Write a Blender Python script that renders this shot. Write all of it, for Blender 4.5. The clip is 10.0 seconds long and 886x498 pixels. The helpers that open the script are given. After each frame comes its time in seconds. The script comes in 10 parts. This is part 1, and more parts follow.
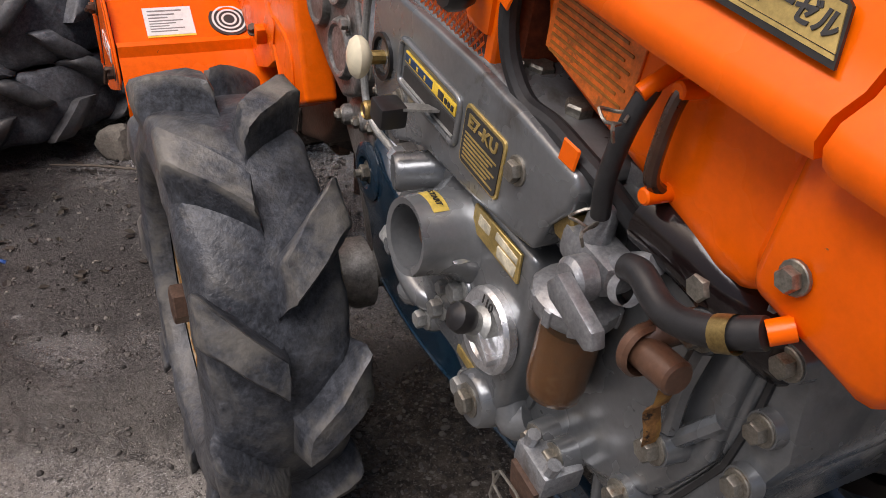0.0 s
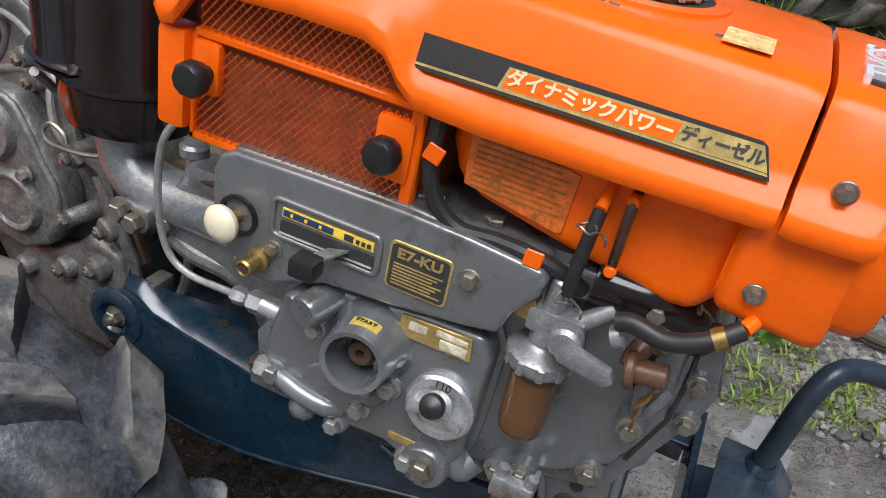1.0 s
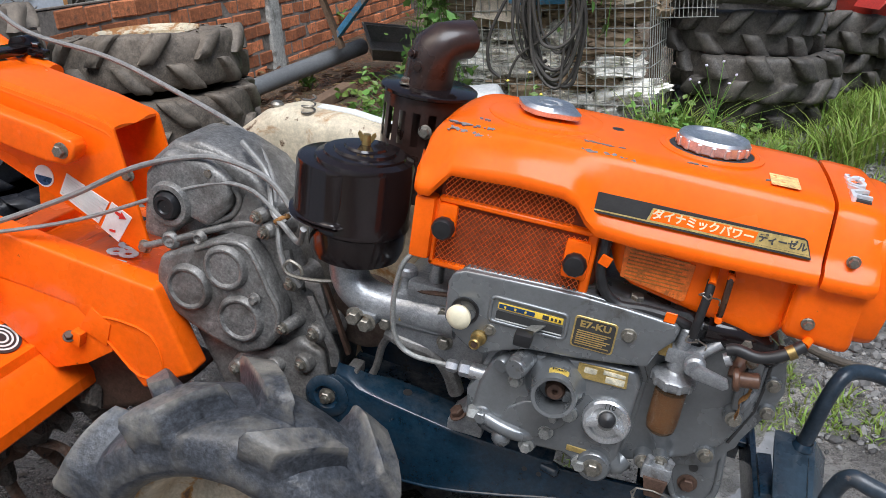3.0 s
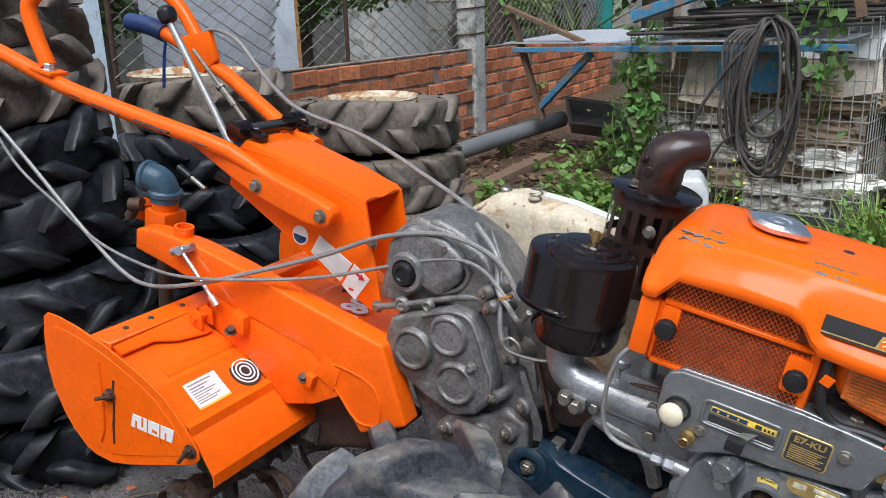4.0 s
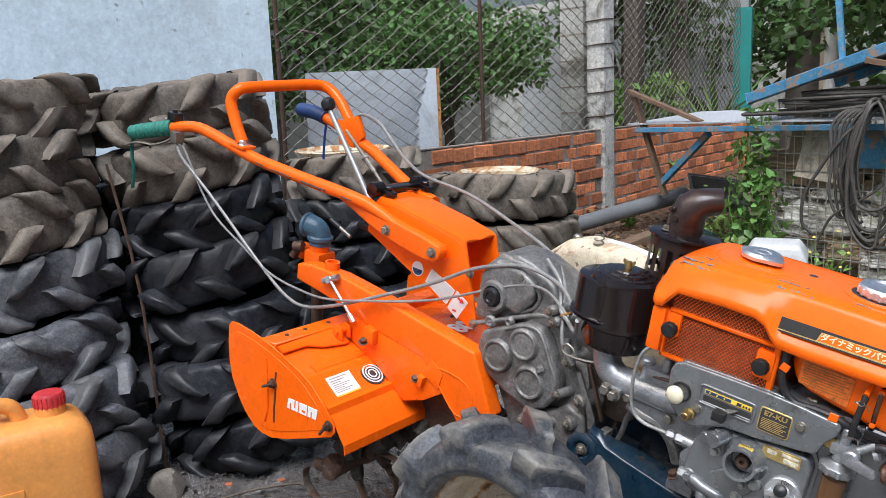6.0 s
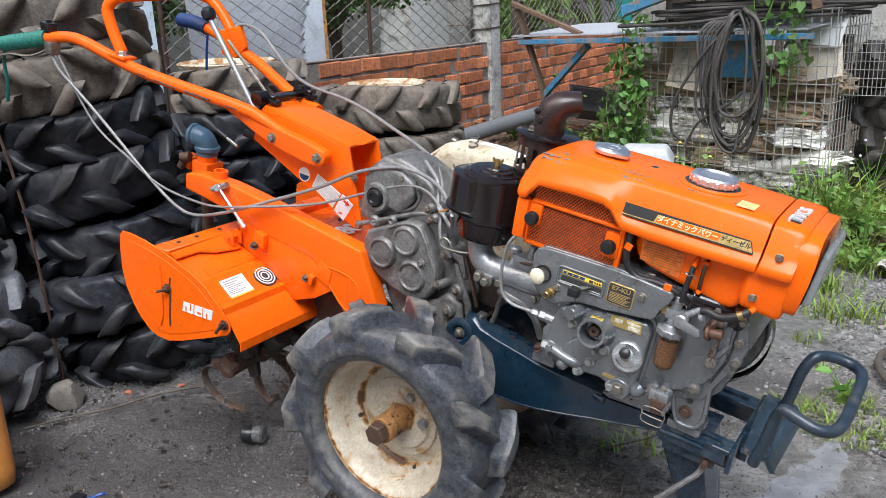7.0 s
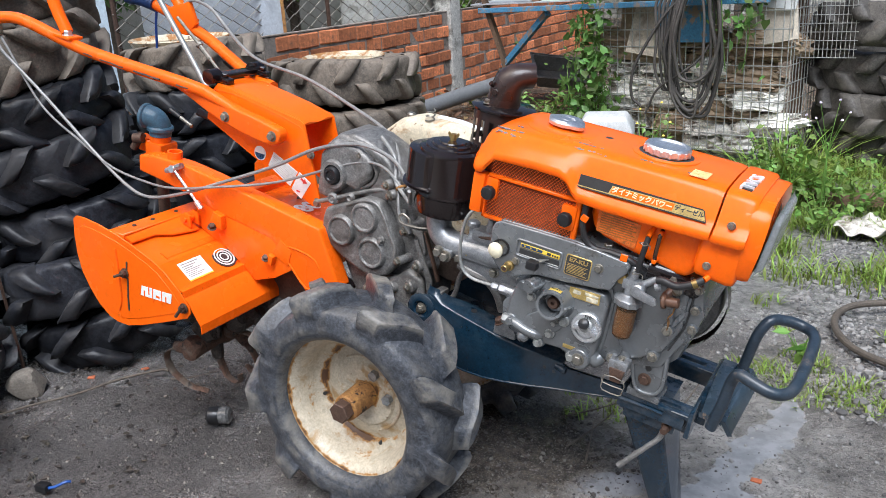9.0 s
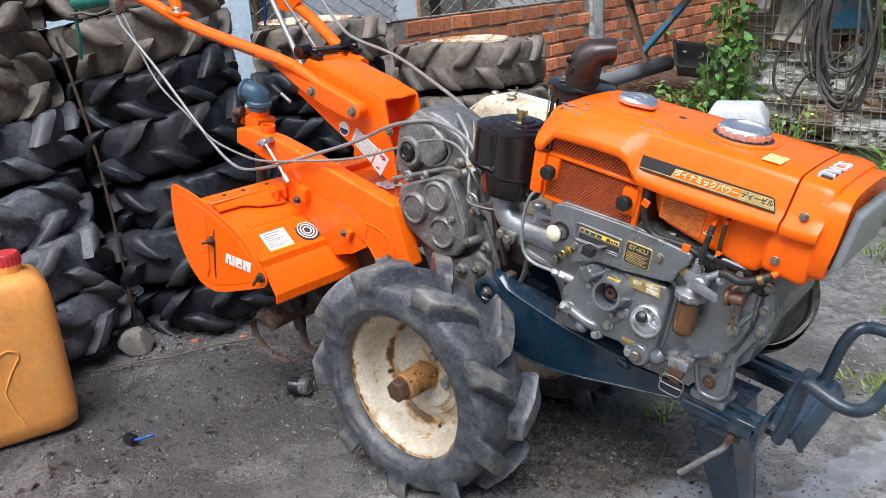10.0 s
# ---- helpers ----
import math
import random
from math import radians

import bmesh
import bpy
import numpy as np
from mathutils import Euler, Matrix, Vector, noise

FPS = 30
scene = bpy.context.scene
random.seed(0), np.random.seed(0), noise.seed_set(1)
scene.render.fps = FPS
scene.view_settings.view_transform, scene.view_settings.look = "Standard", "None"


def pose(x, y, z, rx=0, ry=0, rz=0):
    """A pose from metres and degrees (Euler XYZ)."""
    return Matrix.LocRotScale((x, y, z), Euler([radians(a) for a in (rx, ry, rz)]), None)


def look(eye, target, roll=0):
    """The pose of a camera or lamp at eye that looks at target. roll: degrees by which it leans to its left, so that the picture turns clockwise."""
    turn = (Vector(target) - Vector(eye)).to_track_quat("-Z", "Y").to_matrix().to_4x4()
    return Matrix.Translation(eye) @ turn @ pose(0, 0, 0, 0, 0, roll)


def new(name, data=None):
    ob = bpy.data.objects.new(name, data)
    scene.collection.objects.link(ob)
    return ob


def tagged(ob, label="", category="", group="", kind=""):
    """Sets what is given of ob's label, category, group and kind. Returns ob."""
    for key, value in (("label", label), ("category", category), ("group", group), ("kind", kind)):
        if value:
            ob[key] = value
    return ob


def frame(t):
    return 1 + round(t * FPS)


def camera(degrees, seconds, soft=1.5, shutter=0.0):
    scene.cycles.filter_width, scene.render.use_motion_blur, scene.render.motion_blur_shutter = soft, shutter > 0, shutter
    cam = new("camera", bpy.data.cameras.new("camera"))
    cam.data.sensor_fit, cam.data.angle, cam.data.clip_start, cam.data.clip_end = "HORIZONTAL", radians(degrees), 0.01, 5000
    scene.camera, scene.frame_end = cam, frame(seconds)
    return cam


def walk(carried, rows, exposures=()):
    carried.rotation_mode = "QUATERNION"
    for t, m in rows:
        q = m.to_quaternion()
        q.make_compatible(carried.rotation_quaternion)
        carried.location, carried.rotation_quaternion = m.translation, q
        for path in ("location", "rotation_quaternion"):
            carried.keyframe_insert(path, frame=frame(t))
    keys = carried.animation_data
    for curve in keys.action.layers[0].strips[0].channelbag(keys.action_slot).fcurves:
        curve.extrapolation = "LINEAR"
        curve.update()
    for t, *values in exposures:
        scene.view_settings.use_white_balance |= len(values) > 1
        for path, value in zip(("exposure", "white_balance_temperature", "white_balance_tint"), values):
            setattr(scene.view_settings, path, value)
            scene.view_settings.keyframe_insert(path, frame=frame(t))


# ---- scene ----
cam = camera(57.0, 10.0, soft=0.5)
PATH = [
    (0, (0.934, -0.415, 0.809), (-0.650, 0.391, -0.109), 2.2),
    (0.5, (0.873, -0.542, 0.859), (-0.383, 0.716, -0.057), 1.5),
    (1, (0.749, -0.675, 0.925), (0.042, 0.97, 0.033), -0.2),
    (1.5, (0.738, -0.908, 0.99), (0.275, 0.864, 0.186), -1.8),
    (2, (0.724, -0.993, 0.97), (0.33, 0.819, 0.221), -1.5),
    (2.2, (0.705, -1.001, 0.985), (0.326, 0.813, 0.230), -1.8),
    (3.3, (0.613, -1.111, 1.128), (-0.105, 0.63, 0.455), -3.5),
    (3.5, (0.607, -1.13, 1.143), (-0.189, 0.589, 0.5), -2.3),
    (4, (0.594, -1.181, 1.166), (-0.391, 0.47, 0.614), -1.7),
    (4.5, (0.597, -1.215, 1.169), (-0.538, 0.364, 0.7), -2.1),
    (5, (0.673, -1.241, 1.167), (-0.558, 0.283, 0.767), -2.3),
    (5.2, (0.733, -1.275, 1.18), (-0.52, 0.237, 0.803), -2.5),
    (6.3, (1.0, -1.54, 1.158), (-0.294, -0.057, 0.807), -2.3),
    (6.5, (1.026, -1.554, 1.146), (-0.18, -0.024, 0.693), -1.7),
    (7, (1.05, -1.574, 1.159), (-0.019, 0.022, 0.603), -2.4),
    (7.5, (1.057, -1.578, 1.162), (0.026, 0.028, 0.565), -3.2),
    (8, (1.062, -1.568, 1.162), (0.057, 0.046, 0.541), -3.4),
    (8.5, (1.069, -1.565, 1.165), (0.073, 0.052, 0.538), -3.5),
    (9, (1.065, -1.556, 1.168), (0.069, 0.06, 0.539), -3.5),
    (9.5, (1.11, -1.54, 1.158), (0.118, 0.079, 0.53), -3.5),
    (10, (1.188, -1.415, 1.117), (-0.1, -0.019, 0.492), -3.9),
]
EXPOSURES = [(0, 0.22, 6900, 18), (0.5, 0.74, 6650, 18), (1.0, 0.46, 6280, 10), (2.2, 0.55, 6200, 10), (3.5, 0.48, 6020, 9), (4.5, 0.58, 6040, 9), (6.5, 0.78, 6120, 10), (10, 0.90, 6050, 10)]
walk(cam, [(t, look(eye, target, roll)) for t, eye, target, roll in PATH], EXPOSURES)

# ---------------------------------------------------------------- light: overcast daylight
world = bpy.data.worlds.new("sky")
scene.world = world
world.use_nodes = True
wn = world.node_tree
sky = wn.nodes.new("ShaderNodeTexSky")
sky.sky_type, sky.sun_disc = "NISHITA", False
sky.sun_elevation, sky.sun_rotation = radians(58), radians(213)
sky.air_density, sky.dust_density, sky.ozone_density = 1.0, 6.0, 1.0
wn.links.new(sky.outputs[0], wn.nodes["Background"].inputs[0])
wn.nodes["Background"].inputs[1].default_value = 0.068
sun = new("sun", bpy.data.lights.new("sun", "SUN"))
sun.data.energy, sun.data.angle, sun.data.color = 2.62, radians(38), (0.97, 0.98, 1.0)
sun.matrix_world = look((1.65, -2.55, 4.85), (0, 0, 0))

# ---------------------------------------------------------------- mesh helpers


def finish(name, bm, material, parent=None, label="", smooth=35):
    """Turn a bmesh into one mesh object."""
    bmesh.ops.recalc_face_normals(bm, faces=bm.faces[:])
    me = bpy.data.meshes.new(name)
    bm.to_mesh(me)
    bm.free()
    if smooth:
        me.shade_smooth()
        me.set_sharp_from_angle(angle=radians(smooth))
    if material:
        me.materials.append(material)
    ob = new(name, me)
    if parent:
        ob.parent = parent
    if label:
        ob["label"] = label
    return ob


def part(name, bm, material, parent, label="", smooth=35):
    return finish(name, bm, material, parent, label, smooth)


def thing(name, bm, material, label, category, group="", kind="", smooth=35):
    return tagged(finish(name, bm, material, None, "", smooth), label, category, group, kind)


def root(name, m, label, category, group=""):
    ob = new(name)
    ob.empty_display_size = 0.1
    ob.matrix_world = m
    return tagged(ob, label, category, group)


def merge(bm, other):
    me = bpy.data.meshes.new("tmp")
    other.to_mesh(me)
    other.free()
    bm.from_mesh(me)
    bpy.data.meshes.remove(me)


def bev(bm, w, seg=2, ang=30):
    if w <= 0:
        return bm
    bm.normal_update()
    es = [e for e in bm.edges if len(e.link_faces) == 2 and e.calc_face_angle(0) > radians(ang)]
    bmesh.ops.bevel(bm, geom=es, offset=w, segments=seg, affect="EDGES", profile=0.6, clamp_overlap=True)
    return bm


def box(x0, x1, y0, y1, z0, z1, b=0.0, seg=2, m=None):
    bm = bmesh.new()
    bmesh.ops.create_cube(bm, size=1)
    for v in bm.verts:
        v.co = Vector(((x0 + x1) / 2 + v.co.x * (x1 - x0), (y0 + y1) / 2 + v.co.y * (y1 - y0), (z0 + z1) / 2 + v.co.z * (z1 - z0)))
    bev(bm, b, seg)
    if m:
        bmesh.ops.transform(bm, matrix=m, verts=bm.verts[:])
    return bm


def prism(poly, y0, y1, b=0.0, seg=2, m=None):
    """A side profile of (x, z) points, pushed from y0 to y1."""
    bm = bmesh.new()
    vs = [bm.verts.new((x, y0, z)) for x, z in poly]
    f = bm.faces.new(vs)
    r = bmesh.ops.extrude_face_region(bm, geom=[f])
    for v in r["geom"]:
        if isinstance(v, bmesh.types.BMVert):
            v.co.y = y1
    bmesh.ops.recalc_face_normals(bm, faces=bm.faces[:])
    bev(bm, b, seg)
    if m:
        bmesh.ops.transform(bm, matrix=m, verts=bm.verts[:])
    return bm


def frame_of(axis):
    a = Vector(axis).normalized()
    up = Vector((0, 0, 1)) if abs(a.z) < 0.95 else Vector((1, 0, 0))
    x = up.cross(a).normalized()
    return x, a.cross(x), a


def lathe(profile, origin, axis, seg=24, caps=True, arc=1.0):
    """Turn (radius, height) pairs round an axis."""
    bm = bmesh.new()
    x, y, a = frame_of(axis)
    o = Vector(origin)
    rings = []
    for r, h in profile:
        rings.append([bm.verts.new(o + a * h + (x * math.cos(t) + y * math.sin(t)) * max(r, 1e-5)) for t in (2 * math.pi * arc * i / seg for i in range(seg))])
    for p, q in zip(rings, rings[1:]):
        for i in range(seg):
            j = (i + 1) % seg
            bm.faces.new((p[i], p[j], q[j], q[i]))
    if caps:
        bm.faces.new(rings[0])
        bm.faces.new(rings[-1])
    return bm


def cyl(p0, p1, r, r1=None, seg=16, b=0.0):
    p0, p1 = Vector(p0), Vector(p1)
    h = (p1 - p0).length
    r1 = r if r1 is None else r1
    if b:
        return lathe([(r - b, 0), (r, b), (r1, h - b), (r1 - b, h)], p0, p1 - p0, seg)
    return lathe([(r, 0), (r1, h)], p0, p1 - p0, seg)


def spline(pts, n=6):
    """A smooth line through points."""
    P = [Vector(p) for p in pts]
    if n <= 1 or len(P) < 3:
        return P
    P = [2 * P[0] - P[1], *P, 2 * P[-1] - P[-2]]
    out = []
    for a, b, c, d in zip(P, P[1:], P[2:], P[3:]):
        for i in range(n):
            t = i / n
            out.append(0.5 * ((2 * b) + (c - a) * t + (2 * a - 5 * b + 4 * c - d) * t * t + (3 * b - a - 3 * c + d) * t ** 3))
    return out + [P[-2]]


def tube(pts, r, seg=8, n=6, caps=True, squash=1.0):
    """A round bar along a smooth line; r may be one radius or one for each end."""
    L = spline(pts, n)
    bm = bmesh.new()
    rings, prev = [], None
    for i, p in enumerate(L):
        d = (L[min(i + 1, len(L) - 1)] - L[max(i - 1, 0)]).normalized()
        if prev is None:
            x, y, _ = frame_of(d)
        else:
            x = (prev - d * prev.dot(d)).normalized()
            y = d.cross(x)
        prev = x
        rr = r if not isinstance(r, tuple) else r[0] + (r[1] - r[0]) * i / (len(L) - 1)
        rings.append([bm.verts.new(p + x * math.cos(t) * rr + y * math.sin(t) * rr * squash) for t in (2 * math.pi * k / seg for k in range(seg))])
    for p, q in zip(rings, rings[1:]):
        for i in range(seg):
            j = (i + 1) % seg
            bm.faces.new((p[i], p[j], q[j], q[i]))
    if caps:
        bm.faces.new(rings[0])
        bm.faces.new(rings[-1])
    return bm


def loft(rings, closed=True, caps=True):
    """Skin rings of equally many points."""
    bm = bmesh.new()
    R = [[bm.verts.new(p) for p in ring] for ring in rings]
    n = len(R[0])
    for p, q in zip(R, R[1:]):
        for i in range(n if closed else n - 1):
            j = (i + 1) % n
            bm.faces.new((p[i], p[j], q[j], q[i]))
    if caps and closed:
        bm.faces.new(R[0])
        bm.faces.new(R[-1])
    return bm


def join(*bms):
    bm = bms[0]
    for o in bms[1:]:
        merge(bm, o)
    return bm


def hexbolt(p, axis, r=0.008, h=0.007, washer=True, stud=0.0):
    """A hexagon head with its washer, seated at p."""
    a = Vector(axis).normalized()
    p = Vector(p)
    bm = lathe([(r * 0.92, 0), (r, 0.001), (r, h - 0.0015), (r * 0.86, h)], p + a * 0.0015, a, 6)
    if washer:
        merge(bm, lathe([(r * 1.35, 0), (r * 1.35, 0.0015), (r * 1.25, 0.002)], p - a * 0.0005, a, 14))
    if stud:
        merge(bm, cyl(p, p + a * (h + stud), r * 0.5, seg=8))
    return bm


def noisy(bm, amount, scale, seed=0.0):
    for v in bm.verts:
        v.co += noise.noise_vector(v.co * scale + Vector((seed, seed * 1.7, seed * 0.3))) * amount
    return bm

# ---------------------------------------------------------------- materials
def mat(name, base, rough=0.6, metal=0.0, spread=0.15, scale=8.0, fine=120.0, bump=0.15, bump_size=0.002, stain=None, stain_amount=0.45, stain_scale=5.0,
        chips=None, chip_amount=0.62, chip_scale=30.0, coat=0.0, ramp_w=0.06, rough_var=0.15, vary=0.0, spec=0.5, stain_w=0.12, edge=None, edge_lo=0.53, edge_hi=0.60, edge_max=0.8, grain=0.10):
    """A worn surface: a base colour that varies at two scales, stains, chipped spots and fine relief."""
    m = bpy.data.materials.new(name)
    m.use_nodes = True
    t = m.node_tree
    N, K = t.nodes, t.links
    bsdf = N["Principled BSDF"]
    co = N.new("ShaderNodeTexCoord")

    def nz(sc, detail=4.0, rough_=0.6, dist=0.0):
        n = N.new("ShaderNodeTexNoise")
        n.inputs["Scale"].default_value, n.inputs["Detail"].default_value, n.inputs["Roughness"].default_value, n.inputs["Distortion"].default_value = sc, detail, rough_, dist
        K.new(co.outputs["Object"], n.inputs["Vector"])
        return n

    def mixc(fac, a, b, mode="MIX"):
        x = N.new("ShaderNodeMix")
        x.data_type, x.blend_type = "RGBA", mode
        for s, v in ((x.inputs["Factor"], fac), (x.inputs["A"], a), (x.inputs["B"], b)):
            if hasattr(v, "links"):
                K.new(v, s)
            else:
                s.default_value = v if not isinstance(v, tuple) else (*v[:3], 1)
        return x.outputs["Result"]

    def ramp(src, lo, hi):
        r = N.new("ShaderNodeMapRange")
        r.inputs["From Min"].default_value, r.inputs["From Max"].default_value = lo, hi
        K.new(src, r.inputs["Value"])
        return r.outputs["Result"]

    big, small = nz(scale), nz(fine, 3.0)
    dark, light = tuple(c * (1 - spread) for c in base), tuple(min(1, c * (1 + spread)) for c in base)
    col = mixc(ramp(big.outputs["Fac"], 0.3, 0.7), dark, light)
    col = mixc(ramp(small.outputs["Fac"], 0.3, 0.7), col, mixc(0.5, col, light), "MIX")
    mid = nz(fine * 0.55, 5.0, 0.75)
    m2 = N.new("ShaderNodeMapRange")
    m2.inputs["From Min"].default_value, m2.inputs["From Max"].default_value = 0.34, 0.66
    m2.inputs["To Min"].default_value, m2.inputs["To Max"].default_value = 1 - grain - spread * 0.4, 1 + grain + spread * 0.4
    K.new(mid.outputs["Fac"], m2.inputs["Value"])
    mh = N.new("ShaderNodeHueSaturation")
    K.new(m2.outputs["Result"], mh.inputs["Value"])
    K.new(col, mh.inputs["Color"])
    col = mh.outputs["Color"]
    tiny = nz(fine * 2.0, 4.0, 0.7)
    g_ = N.new("ShaderNodeMapRange")
    g_.inputs["From Min"].default_value, g_.inputs["From Max"].default_value = 0.32, 0.68
    g_.inputs["To Min"].default_value, g_.inputs["To Max"].default_value = 1 - grain - spread * 0.3, 1 + grain + spread * 0.3
    K.new(tiny.outputs["Fac"], g_.inputs["Value"])
    gh = N.new("ShaderNodeHueSaturation")
    K.new(g_.outputs["Result"], gh.inputs["Value"])
    K.new(col, gh.inputs["Color"])
    col = gh.outputs["Color"]
    if vary:
        oi = N.new("ShaderNodeObjectInfo")
        r = N.new("ShaderNodeMapRange")
        r.inputs["To Min"].default_value, r.inputs["To Max"].default_value = 1 - vary, 1 + vary
        K.new(oi.outputs["Random"], r.inputs["Value"])
        hs = N.new("ShaderNodeHueSaturation")
        K.new(r.outputs["Result"], hs.inputs["Value"])
        K.new(col, hs.inputs["Color"])
        col = hs.outputs["Color"]
    masks = []
    if stain:
        s = nz(stain_scale, 6.0, 0.65, 0.6)
        k = ramp(s.outputs["Fac"], stain_amount, stain_amount + stain_w)
        col = mixc(k, col, stain)
    if chips:
        s = nz(chip_scale, 5.0, 0.7, 0.3)
        k = ramp(s.outputs["Fac"], chip_amount, chip_amount + ramp_w)
        col = mixc(k, col, chips)
        masks.append(k)
    if edge:
        g = N.new("ShaderNodeNewGeometry")
        k = ramp(g.outputs["Pointiness"], edge_lo, edge_hi)
        s = nz(chip_scale * 1.3, 4.0, 0.7, 0.3)
        q = N.new("ShaderNodeMath")
        q.operation = "MULTIPLY"
        K.new(k, q.inputs[0])
        K.new(ramp(s.outputs["Fac"], 0.40, 0.40 + 0.25 / edge_max), q.inputs[1])
        q.use_clamp = True
        col = mixc(q.outputs[0], col, edge)
    K.new(col, bsdf.inputs["Base Color"])
    rr = N.new("ShaderNodeMapRange")
    rr.inputs["To Min"].default_value, rr.inputs["To Max"].default_value = max(0.03, rough - rough_var), min(1, rough + rough_var)
    K.new(big.outputs["Fac"], rr.inputs["Value"])
    K.new(rr.outputs["Result"], bsdf.inputs["Roughness"])
    bsdf.inputs["Metallic"].default_value = metal
    bsdf.inputs["Specular IOR Level"].default_value = spec
    bsdf.inputs["Coat Weight"].default_value = coat
    bsdf.inputs["Coat Roughness"].default_value = 0.12
    if bump:
        b = N.new("ShaderNodeBump")
        b.inputs["Strength"].default_value, b.inputs["Distance"].default_value = bump, bump_size
        K.new(small.outputs["Fac"], b.inputs["Height"])
        K.new(b.outputs["Normal"], bsdf.inputs["Normal"])
    return m


ORANGE = mat("orange_paint", (0.90, 0.130, 0.002), 0.24, spec=0.22, grain=0.02, spread=0.06, scale=6, fine=60, bump=0.05, bump_size=0.001, chips=(0.16, 0.10, 0.07), chip_amount=0.70, chip_scale=34, coat=0.06, ramp_w=0.03)
ORANGE_WORN = mat("worn_orange_paint", (0.88, 0.125, 0.003), 0.26, spec=0.25, grain=0.03, spread=0.07, scale=5, fine=50, bump=0.08, chips=(0.11, 0.05, 0.03), chip_amount=0.70, chip_scale=30, stain=(0.66, 0.095, 0.010), stain_amount=0.66, coat=0.06, ramp_w=0.03)
GREY_PAINT = mat("grey_engine_paint", (0.205, 0.216, 0.222), 0.27, 0.55, grain=0.03, spread=0.08, scale=11, fine=130, bump=0.12, bump_size=0.001, stain=(0.085, 0.075, 0.062), stain_amount=0.62, stain_scale=15, stain_w=0.12, chips=(0.045, 0.038, 0.032), chip_amount=0.70, chip_scale=46, coat=0.15)
CAST = mat("dark_cast_metal", (0.185, 0.180, 0.172), 0.45, 0.35, grain=0.20, edge=(0.30, 0.28, 0.25), edge_lo=0.54, edge_hi=0.62, spread=0.3, scale=9, fine=140, bump=0.45, bump_size=0.003, stain=(0.070, 0.064, 0.056), stain_amount=0.50, stain_scale=9, stain_w=0.2)
ALLOY = mat("cast_alloy", (0.29, 0.30, 0.31), 0.36, 0.6, spread=0.2, scale=14, fine=200, bump=0.3, stain=(0.12, 0.10, 0.08), stain_amount=0.6, stain_scale=12)
CHROME = mat("chrome", (0.78, 0.79, 0.80), 0.40, 1.0, spread=0.05, bump=0.03, rough_var=0.06)
DULL_STEEL = mat("dull_bare_steel", (0.34, 0.345, 0.33), 0.5, 0.65, spread=0.2, scale=20, fine=200, bump=0.1, stain=(0.20, 0.15, 0.10), stain_amount=0.62, stain_scale=30)
BRIGHT_ALLOY = mat("bright_machined_alloy", (0.62, 0.63, 0.64), 0.30, 0.8, spread=0.12, scale=30, fine=250, bump=0.15)
ZINC = mat("zinc_bolt", (0.26, 0.245, 0.21), 0.42, 0.8, spread=0.25, scale=60, fine=300, bump=0.2, stain=(0.16, 0.09, 0.04), stain_amount=0.58, stain_scale=70)
BRASS = mat("brass", (0.34, 0.24, 0.09), 0.38, 0.8, spread=0.2, scale=60, fine=300, bump=0.15)
BLUE = mat("blue_black_paint", (0.007, 0.025, 0.046), 0.20, spread=0.3, scale=6, fine=80, bump=0.08, stain=(0.020, 0.045, 0.068), stain_amount=0.55, stain_scale=9, stain_w=0.2, chips=(0.10, 0.09, 0.08), chip_amount=0.68, chip_scale=22, coat=0.4, ramp_w=0.04, edge=(0.10, 0.11, 0.12), edge_lo=0.53, edge_hi=0.60)
BLACK = mat("glossy_black_enamel", (0.010, 0.0065, 0.0065), 0.14, grain=0.02, spread=0.3, scale=7, fine=90, bump=0.04, coat=0.2, rough_var=0.06, spec=0.4)
BROWN_BLACK = mat("burnt_brown_paint", (0.028, 0.015, 0.012), 0.3, spread=0.3, scale=9, fine=90, bump=0.08, coat=0.15, stain=(0.075, 0.038, 0.024), stain_amount=0.6, spec=0.4)
RUBBER = mat("worn_tyre_rubber", (0.044, 0.048, 0.056), 0.45, spread=0.45, scale=9, fine=90, grain=0.24, bump=0.6, bump_size=0.003, stain=(0.125, 0.121, 0.114), stain_amount=0.54, stain_scale=10, stain_w=0.14, edge=(0.215, 0.200, 0.172), edge_lo=0.505, edge_hi=0.54, chip_scale=11, spec=0.4)
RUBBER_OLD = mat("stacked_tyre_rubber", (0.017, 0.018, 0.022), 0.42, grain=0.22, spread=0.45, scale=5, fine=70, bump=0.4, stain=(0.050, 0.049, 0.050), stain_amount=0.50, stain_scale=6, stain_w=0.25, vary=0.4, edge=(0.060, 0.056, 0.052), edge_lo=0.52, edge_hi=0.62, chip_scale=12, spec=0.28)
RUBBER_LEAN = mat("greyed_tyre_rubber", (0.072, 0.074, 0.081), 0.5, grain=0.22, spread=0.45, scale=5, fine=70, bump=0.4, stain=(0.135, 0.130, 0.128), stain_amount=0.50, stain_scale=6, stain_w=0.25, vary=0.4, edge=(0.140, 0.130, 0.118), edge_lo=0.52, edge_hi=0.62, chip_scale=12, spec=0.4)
RUBBER_GREY = mat("grey_tyre_rubber", (0.075, 0.068, 0.060), 0.6, grain=0.2, spread=0.4, scale=5, fine=70, bump=0.4, stain=(0.135, 0.12, 0.10), stain_amount=0.50, stain_scale=6, stain_w=0.3, vary=0.2, spec=0.4)
